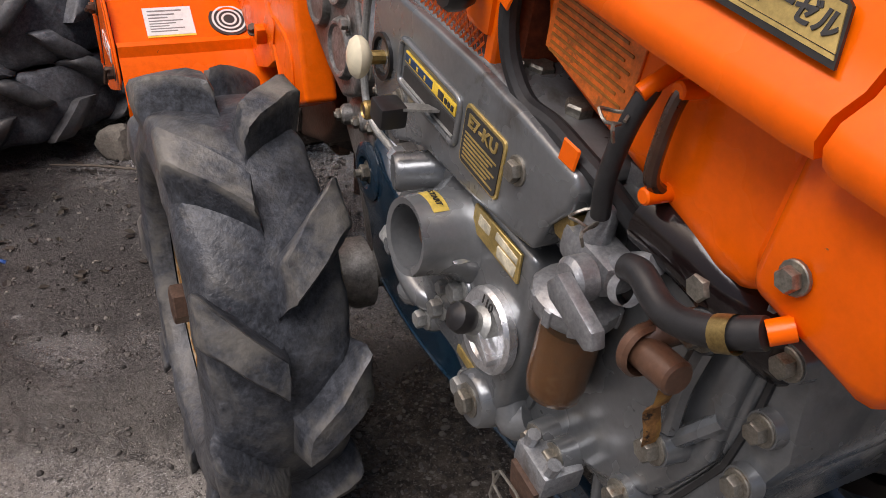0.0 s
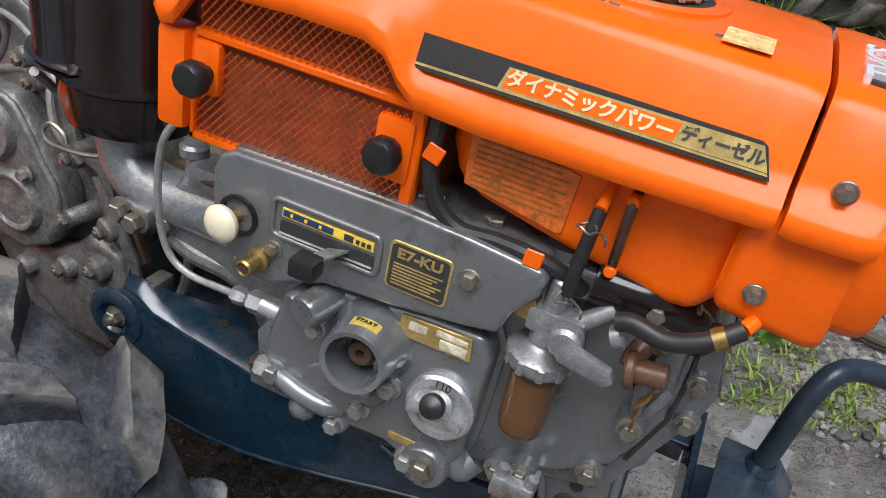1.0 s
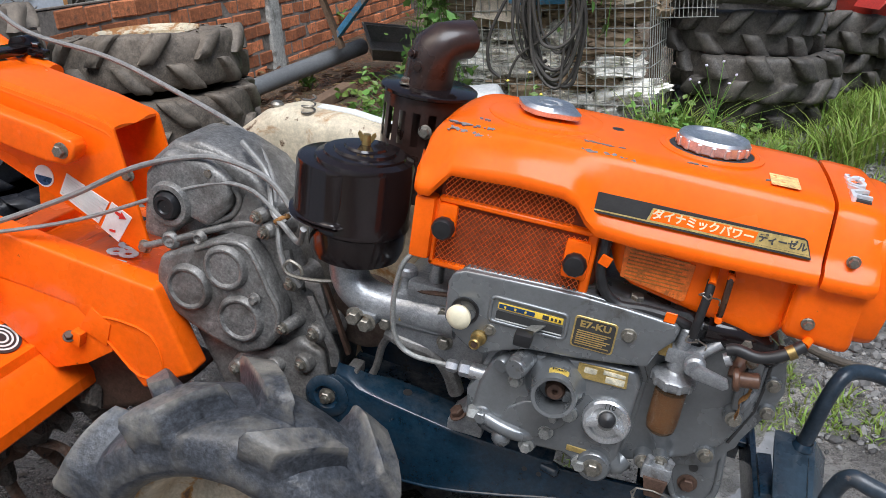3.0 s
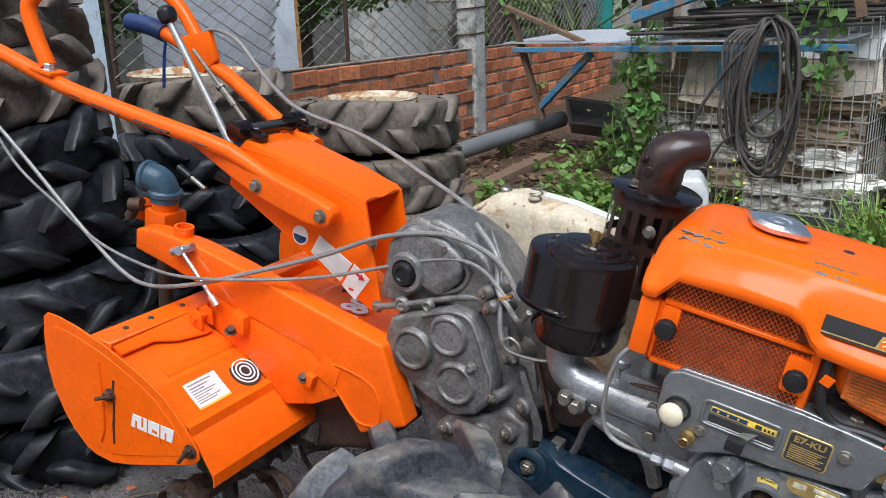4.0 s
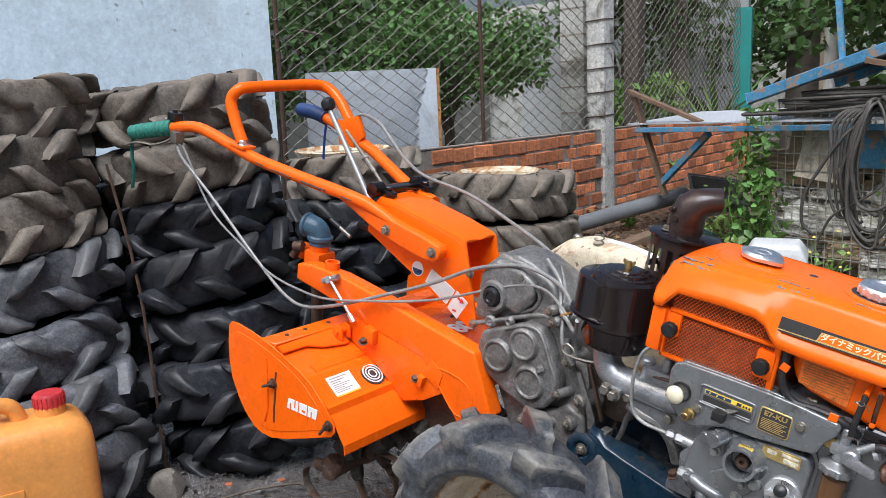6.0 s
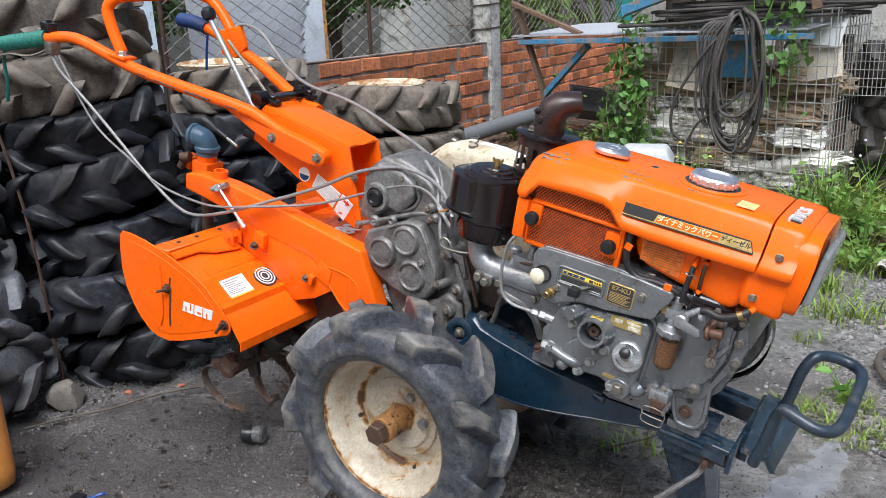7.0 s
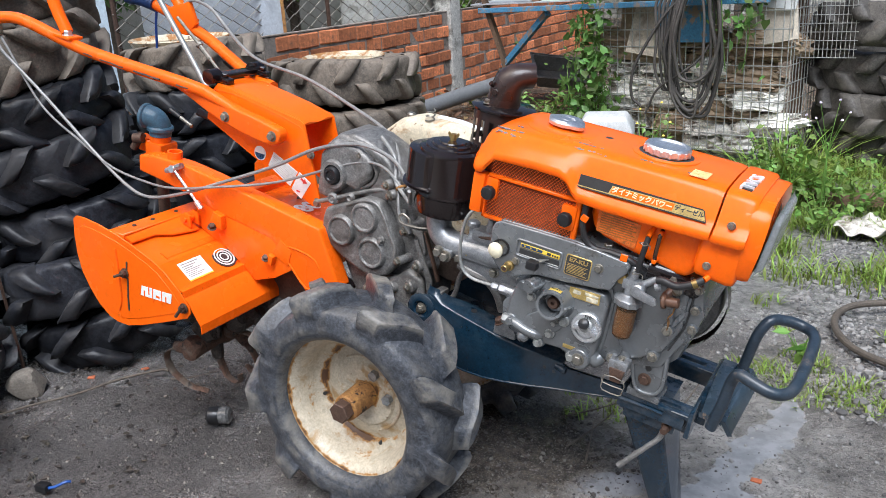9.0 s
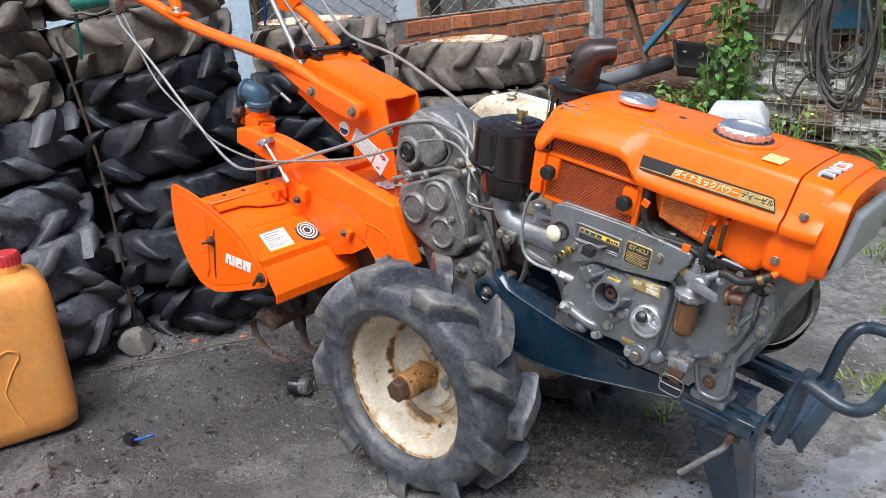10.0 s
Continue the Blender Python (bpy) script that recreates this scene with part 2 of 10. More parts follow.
RUBBER_DUSTY = mat("dusty_tyre_rubber", (0.110, 0.090, 0.070), 0.7, grain=0.2, spread=0.4, scale=5, fine=70, bump=0.4, stain=(0.20, 0.165, 0.130), stain_amount=0.50, stain_scale=6, stain_w=0.3, vary=0.25, edge=(0.22, 0.185, 0.145), edge_lo=0.52, edge_hi=0.60, chip_scale=12)
HOSE = mat("black_rubber_hose", (0.018, 0.018, 0.019), 0.45, spread=0.2, scale=20, bump=0.15)
CREAM = mat("cream_wheel_paint", (0.56, 0.49, 0.36), 0.5, spread=0.16, scale=9, fine=90, bump=0.25, stain=(0.34, 0.17, 0.055), stain_amount=0.545, stain_scale=12, stain_w=0.10, chips=(0.09, 0.042, 0.02), chip_amount=0.62, chip_scale=20, edge=(0.26, 0.12, 0.04), edge_lo=0.53, edge_hi=0.60)
RUST = mat("rusty_steel", (0.26, 0.125, 0.04), 0.75, 0.2, spread=0.4, scale=20, fine=150, bump=0.5, stain=(0.46, 0.25, 0.06), stain_amount=0.52, stain_scale=34, chips=(0.03, 0.018, 0.012), chip_amount=0.56, chip_scale=45)
DARK_RUST = mat("dark_rusty_steel", (0.085, 0.05, 0.035), 0.6, 0.4, spread=0.3, scale=25, fine=160, bump=0.4)
BLACK_PLASTIC = mat("black_plastic", (0.012, 0.012, 0.013), 0.35, spread=0.2, scale=30, bump=0.08)
CREAM_KNOB = mat("cream_plastic", (0.72, 0.66, 0.48), 0.35, grain=0.02, spread=0.06, scale=30, bump=0.03)
CABLE = mat("grey_control_cable", (0.25, 0.245, 0.235), 0.45, 0.3, spread=0.15, scale=20, bump=0.05)
LABEL_W = mat("white_label", (0.75, 0.76, 0.74), 0.4, grain=0.02, spread=0.06, scale=30, bump=0.02)
INK = mat("dark_ink", (0.03, 0.03, 0.03), 0.5, spread=0.1)
GOLD = mat("gold_foil_label", (0.55, 0.40, 0.14), 0.35, 0.6, spread=0.15, scale=40, bump=0.03)
YELLOW = mat("yellow_label", (0.80, 0.55, 0.06), 0.45, spread=0.08, scale=40, bump=0.02)
CONCRETE = mat("old_concrete", (0.40, 0.40, 0.37), 0.85, grain=0.18, spread=0.2, scale=4, fine=60, bump=0.5, bump_size=0.004, stain=(0.16, 0.155, 0.13), stain_amount=0.52, stain_scale=3)
PLASTER = mat("blue_grey_render", (0.60, 0.70, 0.76), 0.85, grain=0.05, spread=0.12, scale=1.6, fine=24, bump=0.3, bump_size=0.004, chips=(0.30, 0.33, 0.34), chip_amount=0.64, chip_scale=9, stain=(0.50, 0.55, 0.56), stain_amount=0.52, stain_scale=1.3, stain_w=0.25)
BRICK = mat("fired_brick", (0.54, 0.185, 0.078), 0.85, grain=0.18, spread=0.25, scale=9, fine=90, bump=0.6, bump_size=0.005, stain=(0.20, 0.095, 0.06), stain_amount=0.55, stain_scale=8, chips=(0.46, 0.36, 0.28), chip_amount=0.64, chip_scale=12, vary=0.45)
MORTAR = mat("mortar", (0.27, 0.23, 0.195), 0.9, spread=0.3, scale=12, fine=90, bump=0.6, stain=(0.12, 0.10, 0.08), stain_amount=0.5, stain_scale=7)


def rim_paint():
    """Cream wheel paint, rusted through in a ring at the dish's step and towards the hub."""
    m = mat("rusted_wheel_paint", (0.45, 0.395, 0.30), 0.45, spread=0.18, scale=10, fine=90, bump=0.3, grain=0.08, stain=(0.34, 0.22, 0.10), stain_amount=0.55, stain_scale=16, chips=(0.12, 0.06, 0.03), chip_amount=0.66, chip_scale=40, edge=(0.22, 0.11, 0.04), edge_lo=0.53, edge_hi=0.60)
    N, K = m.node_tree.nodes, m.node_tree.links
    b = N["Principled BSDF"]
    old = b.inputs["Base Color"].links[0].from_socket
    co = N.new("ShaderNodeTexCoord")
    sep = N.new("ShaderNodeSeparateXYZ")
    K.new(co.outputs["Object"], sep.inputs[0])

    def calc(op, a, c=0.0):
        x = N.new("ShaderNodeMath")
        x.operation = op
        for s_, v in zip(x.inputs, (a, c)):
            if hasattr(v, "links"):
                K.new(v, s_)
            else:
                s_.default_value = v
        return x.outputs[0]

    r = calc("SQRT", calc("ADD", calc("MULTIPLY", sep.outputs["X"], sep.outputs["X"]), calc("MULTIPLY", sep.outputs["Z"], sep.outputs["Z"])))
    ring = calc("SUBTRACT", 1.0, calc("MULTIPLY", calc("ABSOLUTE", calc("SUBTRACT", r, 0.1225)), 75.0))
    hub = calc("SUBTRACT", 1.0, calc("MULTIPLY", calc("SUBTRACT", r, 0.030), 60.0))
    rim_ = calc("SUBTRACT", 1.0, calc("MULTIPLY", calc("ABSOLUTE", calc("SUBTRACT", r, 0.1695)), 150.0))
    near_ = calc("MAXIMUM", calc("MAXIMUM", ring, hub), calc("MULTIPLY", rim_, 0.75))
    n = N.new("ShaderNodeTexNoise")
    n.inputs["Scale"].default_value, n.inputs["Detail"].default_value, n.inputs["Roughness"].default_value = 26, 7, 0.7
    K.new(co.outputs["Object"], n.inputs["Vector"])
    n2 = N.new("ShaderNodeTexNoise")
    n2.inputs["Scale"].default_value, n2.inputs["Detail"].default_value = 7, 3
    K.new(co.outputs["Object"], n2.inputs["Vector"])
    fac = calc("ADD", calc("MULTIPLY", calc("MAXIMUM", near_, 0.0), 0.30), calc("ADD", n.outputs["Fac"], calc("MULTIPLY", n2.outputs["Fac"], 0.55)))
    for lo, hi, c in ((0.90, 0.97, (0.34, 0.17, 0.045)), (1.0, 1.06, (0.09, 0.04, 0.018))):
        k = N.new("ShaderNodeMapRange")
        k.inputs["From Min"].default_value, k.inputs["From Max"].default_value = lo, hi
        K.new(fac, k.inputs["Value"])
        x = N.new("ShaderNodeMix")
        x.data_type = "RGBA"
        K.new(k.outputs["Result"], x.inputs["Factor"])
        K.new(old, x.inputs["A"])
        x.inputs["B"].default_value = (*c, 1)
        old = x.outputs["Result"]
    K.new(old, b.inputs["Base Color"])
    return m


RIM = rim_paint()

# ---------------------------------------------------------------- walking tractor
# local axes: x ahead along the frame, z up, origin on the axle; the nose dips 12 degrees
T = root("walking_tractor", pose(0, 0, 0.257, 0, 12, 0), "orange walking tractor with grey diesel engine, resting on its stand", "tractor")
NEAR = (0, -1, 0)


# ---- wheels
def tyre_bm(R, W, rim, n=9, lug=0.03, sweep=0.30, lw=0.050, side=-1, wear=0.003, bare=False):
    """A chevron lug tyre round the y axis, centred on the origin, as one skin: the carcass, and the lugs drawn out of it."""
    h, top = W / 2, R + lug
    # across half the tyre: carcass (y, radius), lug (y, radius), how much of the lug there is
    half = [(0.0, R, 0.0, top, 0.0), (0.05, R, 0.05, top - 0.006, 0.70), (0.11, R, 0.11, top - 0.001, 0.96), (0.30, R, 0.30, top, 1.0), (0.52, R - 0.002, 0.54, top - 0.002, 1.0), (0.70, R - 0.005, 0.80, top - 0.004, 1.0),
            (0.80, R - 0.008, 0.97, top - 0.007, 0.98), (0.87, R - 0.012, 1.03, top - 0.013, 0.96), (0.905, R - 0.016, 1.045, R + 0.004, 0.96), (0.930, R - 0.020, 1.02, R - 0.012, 0.88), (0.948, R - 0.025, 0.965, R - 0.025, 0.3)]
    d = R - 0.028 - rim
    half += [(0.965, rim + d * 0.92, 0, 0, 0), (0.985, rim + d * 0.66, 0, 0, 0), (0.985, rim + d * 0.42, 0, 0, 0), (0.960, rim + d * 0.34, 0, 0, 0), (0.945, rim + d * 0.22, 0, 0, 0), (0.84, rim + d * 0.05, 0, 0, 0), (0.62, rim, 0, 0, 0)]
    rows = [(-1, r) for r in half[::-1]] + [(1, r) for r in half[1:]]
    pitch = 2 * math.pi * R / n
    rings = []
    for sg, (cy, cr_, ly, lr, k) in rows:
        f = lw * (0.40 + 0.14 * min(1, ly)) / pitch if k else lw * 0.5 / pitch
        cols = []
        for c, which in ((0.0, 1), (0.5, -1)):
            on = k if which == sg else 0.0
            if cy == 0 or bare:
                on = 0.0
            cols += [(c - f * 1.34, 0.0), (c - f * 1.10, on * 0.55), (c - f * 0.96, on * 0.90), (c - f * 0.84, on), (c, on * 0.97), (c + f * 0.84, on), (c + f * 0.96, on * 0.90), (c + f * 1.10, on * 0.55), (c + f * 1.34, 0.0), (c + 0.25, 0.0)]
        ring = []
        for q in range(n):
            for p, m_ in cols:
                yy = sg * (cy + (ly - cy) * m_)
                rr = cr_ + (lr - cr_) * m_
                th = 2 * math.pi * (q + p) / n + side * sweep * (min(1, max(abs(yy), cy)) ** 1.1)
                v = Vector((rr * math.sin(th), yy * h, rr * math.cos(th)))
                ring.append(v + (noise.noise_vector(v * 24) * wear + noise.noise_vector(v * 60) * wear * 0.4) * min(1, max(0.06, (rr / rim - 1) * 6)))
        rings.append(ring)
    return loft(rings, caps=False)


TYRE_R, TYRE_W, TYRE_Y = 0.281, 0.166, -0.211
wheel_spin = 0.16


def wheel(name, y0, out, label):
    """Rim, tyre and hub; out is -1 on the near side."""
    w = part(name, bmesh_rim(y0, out), RIM, T, label, 40)
    t = tyre_bm(TYRE_R - 0.030, TYRE_W, 0.1705, 9, 0.037, 0.30, 0.050, -1, 0.0045)
    bmesh.ops.transform(t, matrix=pose(0, y0 + out * 0.030, 0, 0, math.degrees(wheel_spin), 0), verts=t.verts[:])
    part("tyre", t, RUBBER, w, "worn black lug tyre caked with dry grey mud", 50)
    part("hub_sleeve", cyl((0, y0 - out * 0.01, 0), (0, y0 + out * 0.085, 0), 0.033, 0.031, 24, 0.003), RUST, w, "rusty yellow-brown hub sleeve")
    part("axle_end", lathe([(0.024, 0), (0.0255, 0.002), (0.0255, 0.058), (0.023, 0.060)], (0, y0 + out * 0.05, 0), (0, out, 0), 6), DARK_RUST, w, "dark rusty hexagonal axle end")
    for k in range(2):
        a = math.radians(55 + 55 * k)
        part("lug_nut", cyl((0.068 * math.cos(a - 0.7), y0 + out * 0.009, 0.068 * math.sin(a - 0.7)), (0.068 * math.cos(a - 0.7), y0 + out * 0.023, 0.068 * math.sin(a - 0.7)), 0.0125, seg=6), ALLOY, w)
    part("pressed_ridge", tube([(0.094 * math.cos(math.radians(d_)), y0 + out * 0.0035, 0.094 * math.sin(math.radians(d_))) for d_ in range(-60, 131, 10)], 0.0042, 8, 2), RIM, w)
    for k in range(4):
        a = math.radians(25 + 90 * k)
        part("rim_hole", cyl((0.128 * math.cos(a), y0 - out * 0.002, 0.128 * math.sin(a)), (0.128 * math.cos(a), y0 + out * 0.0065, 0.128 * math.sin(a)), 0.0045, seg=10), INK, w)
    return w


def bmesh_rim(y0, out):
    # dished disc with a stepped well and a rolled outer flange
    prof = [(0.030, 0.006), (0.056, 0.006), (0.062, 0.010), (0.076, 0.010), (0.081, 0.004), (0.100, 0.0), (0.108, -0.006), (0.114, -0.006), (0.119, 0.002), (0.130, 0.006), (0.1375, 0.016), (0.141, 0.036), (0.148, 0.052), (0.155, 0.059), (0.165, 0.063), (0.168, 0.060), (0.165, 0.056), (0.154, 0.050), (0.146, -0.04), (0.166, -0.05), (0.160, -0.052), (0.142, -0.04), (0.10, -0.022), (0.030, -0.012)]
    prof = [(r, out * h) for r, h in prof]
    prof = [(r * 1.06 if r > 0.09 else r, h * (1.26 if r > 0.14 else 1.0)) for r, h in prof]
    return lathe(prof, (0, y0, 0), (0, 1, 0), 72, caps=False)


near_wheel = wheel("wheel", TYRE_Y, -1, "cream painted steel wheel with rust streaks")
near_wheel.location = (0.003, 0, 0.009)
wheel("wheel", 0.262, 1, "cream painted steel wheel, far side")
part("axle_housing", join(cyl((0, -0.19, 0), (0, 0.25, 0), 0.026, seg=20), lathe([(0.05, 0), (0.05, 0.02), (0.034, 0.05)], (0, -0.06, 0), (0, -1, 0), 20), lathe([(0.05, 0), (0.05, 0.02), (0.034, 0.05)], (0, 0.11, 0), (0, 1, 0), 20)), CAST, T, "greasy cast axle housing")

# ---- gearbox: a grimy case, a raised cover with three bosses, bolt pillars along its front edge
gb = prism([(-0.305, 0.49), (-0.262, 0.535), (-0.19, 0.530), (-0.130, 0.510), (-0.080, 0.470), (-0.045, 0.41), (-0.010, 0.352), (0.020, 0.30), (0.030, 0.20), (0.02, -0.045), (-0.05, -0.05), (-0.10, 0.02), (-0.19, 0.16), (-0.255, 0.27), (-0.275, 0.40)], -0.030, 0.10, 0.014, 3)
gearbox = part("gearbox", noisy(gb, 0.002, 40), CAST, T, "grimy dark grey cast gearbox with round bosses", 40)
part("upper_case", noisy(prism([(-0.300, 0.372), (-0.298, 0.478), (-0.262, 0.522), (-0.19, 0.518), (-0.150, 0.498), (-0.150, 0.452), (-0.185, 0.412), (-0.222, 0.420), (-0.240, 0.395), (-0.262, 0.372)], -0.052, -0.026, 0.012, 3), 0.002, 50), CAST, gearbox, "", 40)
part("hollow_panel", noisy(prism([(-0.172, 0.404), (-0.142, 0.448), (-0.128, 0.486), (-0.100, 0.468), (-0.096, 0.420), (-0.112, 0.404)], -0.040, -0.026, 0.006, 2), 0.002, 50), CAST, gearbox, "", 40)
cover_poly = [(-0.268, 0.322), (-0.262, 0.350), (-0.20, 0.384), (-0.150, 0.410), (-0.112, 0.412), (-0.088, 0.388), (-0.064, 0.345), (-0.044, 0.312), (-0.044, 0.272), (-0.068, 0.234), (-0.110, 0.212), (-0.168, 0.226), (-0.215, 0.244), (-0.250, 0.262), (-0.268, 0.290)]
part("side_cover", prism(cover_poly, -0.066, -0.026, 0.010, 3), CAST, gearbox, "", 40)
mid_g = (-0.155, 0.315)
part("cover_ridge", tube([(mid_g[0] + (u - mid_g[0]) * 0.93, -0.065, mid_g[1] + (w - mid_g[1]) * 0.93) for u, w in cover_poly[2:9]], 0.0045, 8, 4), CAST, gearbox, "", 60)
part("case_ridge", tube([(-0.298, -0.050, 0.352), (-0.235, -0.050, 0.382), (-0.165, -0.040, 0.416), (-0.120, -0.036, 0.432), (-0.085, -0.034, 0.428)], 0.006, 8, 4), CAST, gearbox, "", 60)
part("case_ridge", tube([(-0.165, -0.040, 0.500), (-0.140, -0.038, 0.470), (-0.150, -0.038, 0.440), (-0.185, -0.040, 0.418)], 0.005, 8, 4), CAST, gearbox, "", 60)
for (u, w, r) in ((-0.207, 0.310, 0.036), (-0.143, 0.362, 0.034), (-0.114, 0.280, 0.036)):
    part("boss_cap", lathe([(r + 0.008, -0.004), (r + 0.004, 0.002), (r + 0.002, 0.008), (r - 0.001, 0.0105), (r - 0.004, 0.0105), (r - 0.008, 0.0075), (0.001, 0.0085)], (u, -0.065, w), NEAR, 32, caps=False), CAST, gearbox)
part("breather_boss", lathe([(0.040, -0.02), (0.037, 0.004), (0.033, 0.010), (0.025, 0.010), (0.0235, 0.002), (0.001, 0.0)], (-0.252, -0.050, 0.437), NEAR, 28, caps=False), CAST, gearbox)
part("breather_plug", lathe([(0.022, 0), (0.022, 0.012), (0.018, 0.019), (0.012, 0.019), (0.010, 0.016), (0.001, 0.016)], (-0.252, -0.050, 0.437), NEAR, 24, caps=False), BLACK_PLASTIC, gearbox, "black rubber plug")
for u, w, r in ((-0.251, 0.375, 0.013), (-0.199, 0.392, 0.010)):
    part("blind_boss", lathe([(r + 0.003, 0), (r, 0.006), (r - 0.003, 0.008), (r * 0.4, 0.005), (0.0, 0.005)], (u, -0.050, w), NEAR, 20, caps=False), CAST, gearbox)
part("bolt", hexbolt((-0.187, -0.046, 0.502), NEAR, 0.0075, 0.006), ZINC, gearbox)
part("bolt", hexbolt((-0.255, -0.072, 0.272), NEAR, 0.008, 0.006), ZINC, gearbox)
part("gear_plug", hexbolt((-0.089, -0.072, 0.325), NEAR, 0.0075, 0.008), CAST, gearbox)
for k, (u, w, r, y1) in enumerate(((-0.095, 0.457, 0.012, -0.054), (-0.080, 0.436, 0.013, -0.062), (-0.032, 0.362, 0.015, -0.060), (0.012, 0.286, 0.016, -0.062), (-0.038, 0.283, 0.011, -0.068), (-0.005, 0.225, 0.017, -0.060), (-0.055, 0.205, 0.015, -0.055), (-0.120, 0.180, 0.015, -0.052))):
    p = part("bolt_pillar", lathe([(r * 1.5, 0.0), (r * 1.12, 0.014), (r, 0.024), (r * 0.96, 0.034 + y1 * -0.25), (r * 0.8, 0.037 + y1 * -0.25)], (u + 0.012, -0.012, w + 0.004), (-0.30, -1, -0.10), 16), CAST, gearbox)
    a_ = Vector((-0.30, -1, -0.10)).normalized()
    part("bolt", hexbolt(Vector((u + 0.012, -0.012, w + 0.004)) + a_ * (0.037 + y1 * -0.25), a_, 0.0085, 0.007, stud=0.004), ZINC, p)
for a, b in (((-0.060, 0.400), (-0.030, 0.335)), ((-0.085, 0.225), (-0.02, 0.17)), ((-0.10, 0.20), (-0.10, 0.12))):
    part("case_rib", tube([(a[0], -0.032, a[1]), ((a[0] + b[0]) / 2, -0.040, (a[1] + b[1]) / 2), (b[0], -0.030, b[1])], 0.009, 8, 4), CAST, gearbox)
part("lower_case", noisy(prism([(-0.05, 0.235), (-0.02, 0.262), (0.02, 0.250), (0.035, 0.19), (0.02, 0.10), (-0.06, 0.10), (-0.15, 0.16), (-0.13, 0.20)], -0.050, -0.026, 0.012, 3), 0.003, 40), CAST, gearbox, "", 40)
part("top_hump", noisy(prism([(-0.30, 0.49), (-0.275, 0.522), (-0.22, 0.542), (-0.17, 0.530), (-0.13, 0.508), (-0.12, 0.47), (-0.28, 0.46)], -0.028, 0.09, 0.014, 3), 0.004, 30), CAST, gearbox, "", 40)
part("clutch_strap", prism([(-0.012, 0.374), (0.014, 0.376), (0.020, 0.362), (0.030, 0.330), (0.026, 0.322), (0.004, 0.360), (-0.010, 0.364)], -0.064, -0.058, 0.0015), CAST, gearbox, "bent steel clutch strap")
part("clutch_strap", prism([(-0.010, 0.345), (0.000, 0.348), (0.050, 0.262), (0.056, 0.236), (0.040, 0.232), (0.034, 0.258)], -0.056, -0.050, 0.0015), CAST, gearbox, "bent steel clutch strap")
part("clutch_strap", prism([(0.016, 0.376), (0.022, 0.376), (0.072, 0.268), (0.066, 0.264)], -0.062, -0.052, 0.0015), DARK_RUST, gearbox, "bent steel clutch strap")
part("belt_pulley", lathe([(0.052, 0.0), (0.058, 0.004), (0.058, 0.012), (0.046, 0.022), (0.058, 0.032), (0.058, 0.040), (0.050, 0.044)], (0.062, 0.006, 0.300), (0, 1, 0), 36), mat("worn_pulley", (0.17, 0.125, 0.10), 0.5, 0.4, spread=0.25, scale=12), T, "brown worn belt pulley behind the clutch linkage", 40)
link = part("clutch_link", join(box(0.058, 0.104, -0.060, -0.052, 0.196, 0.238, 0.004), box(0.072, 0.092, -0.075, -0.040, 0.232, 0.252, 0.004), tube([(0.098, -0.05, 0.21), (0.112, -0.048, 0.25), (0.118, -0.05, 0.29), (0.130, -0.06, 0.318)], 0.006, 8, 3), cyl((0.066, -0.078, 0.216), (0.066, -0.03, 0.216), 0.010, seg=12)), CAST, gearbox, "greasy clutch linkage", 40)
part("bolt", hexbolt((0.066, -0.078, 0.216), NEAR, 0.008, 0.007, stud=0.006), ZINC, link)
part("spring_pin", tube([(0.055, -0.092, 0.405), (0.020, -0.10, 0.400), (-0.018, -0.100, 0.398), (-0.030, -0.098, 0.408), (-0.022, -0.096, 0.418), (-0.006, -0.096, 0.412), (0.000, -0.098, 0.402)], 0.0028, 6, 5), ZINC, gearbox, "bent wire pin")

# ---- main frame: two pressed rails, a slotted front plate and the bumper bar
bend_ = [(0.034, 0.205), (0.042, 0.232), (0.066, 0.246), (0.102, 0.228), (0.145, 0.221), (0.187, 0.215), (0.25, 0.206), (0.313, 0.203), (0.41, 0.203), (0.425, 0.198)]
base_ = [(0.60, 0.186), (0.545, 0.177), (0.473, 0.156), (0.40, 0.136), (0.346, 0.119), (0.28, 0.101), (0.23, 0.091), (0.18, 0.087), (0.12, 0.090), (0.085, 0.110), (0.060, 0.150), (0.040, 0.160), (0.030, 0.178)]
rail_prof = bend_ + [(0.50, 0.204), (0.60, 0.212)] + base_
frame_ob = part("frame_rail", prism(rail_prof, -0.090, -0.080, 0.003, 2), BLUE, T, "blue-black painted steel frame rail", 40)
part("frame_rail", prism(rail_prof, 0.104, 0.114, 0.003, 2), BLUE, T, "blue-black painted steel frame rail", 40)
for side_, y0, y1 in ((-1, -0.089, -0.034), (1, 0.113, 0.060)):
    rings = []
    for u, w, k in ((0.062, 0.247, 0.18), (0.080, 0.243, 0.30), (0.102, 0.228, 0.62), (0.145, 0.221, 0.95), (0.187, 0.215, 1.0), (0.25, 0.206, 1.0), (0.313, 0.203, 1.0), (0.41, 0.203, 1.0)):
        yi = y0 + (y1 - y0) * k
        rings.append([(u, y0, w - 0.005), (u, yi, w + 0.010 * (1 - 0.4 * k)), (u, yi, w + 0.010 * (1 - 0.4 * k) + 0.006), (u, y0, w + 0.002)])
    part("rail_flange", bev(loft(rings), 0.0015, 1), BLUE, frame_ob, "", 50)
rings = [[(u, -0.0915, w - 0.002), (u, -0.062, w - 0.002), (u, -0.062, w + 0.003), (u, -0.0915, w + 0.003)] for u, w in base_[::-1][4:]]
part("rail_flange", bev(loft(rings), 0.0015, 1), BLUE, frame_ob, "", 40)
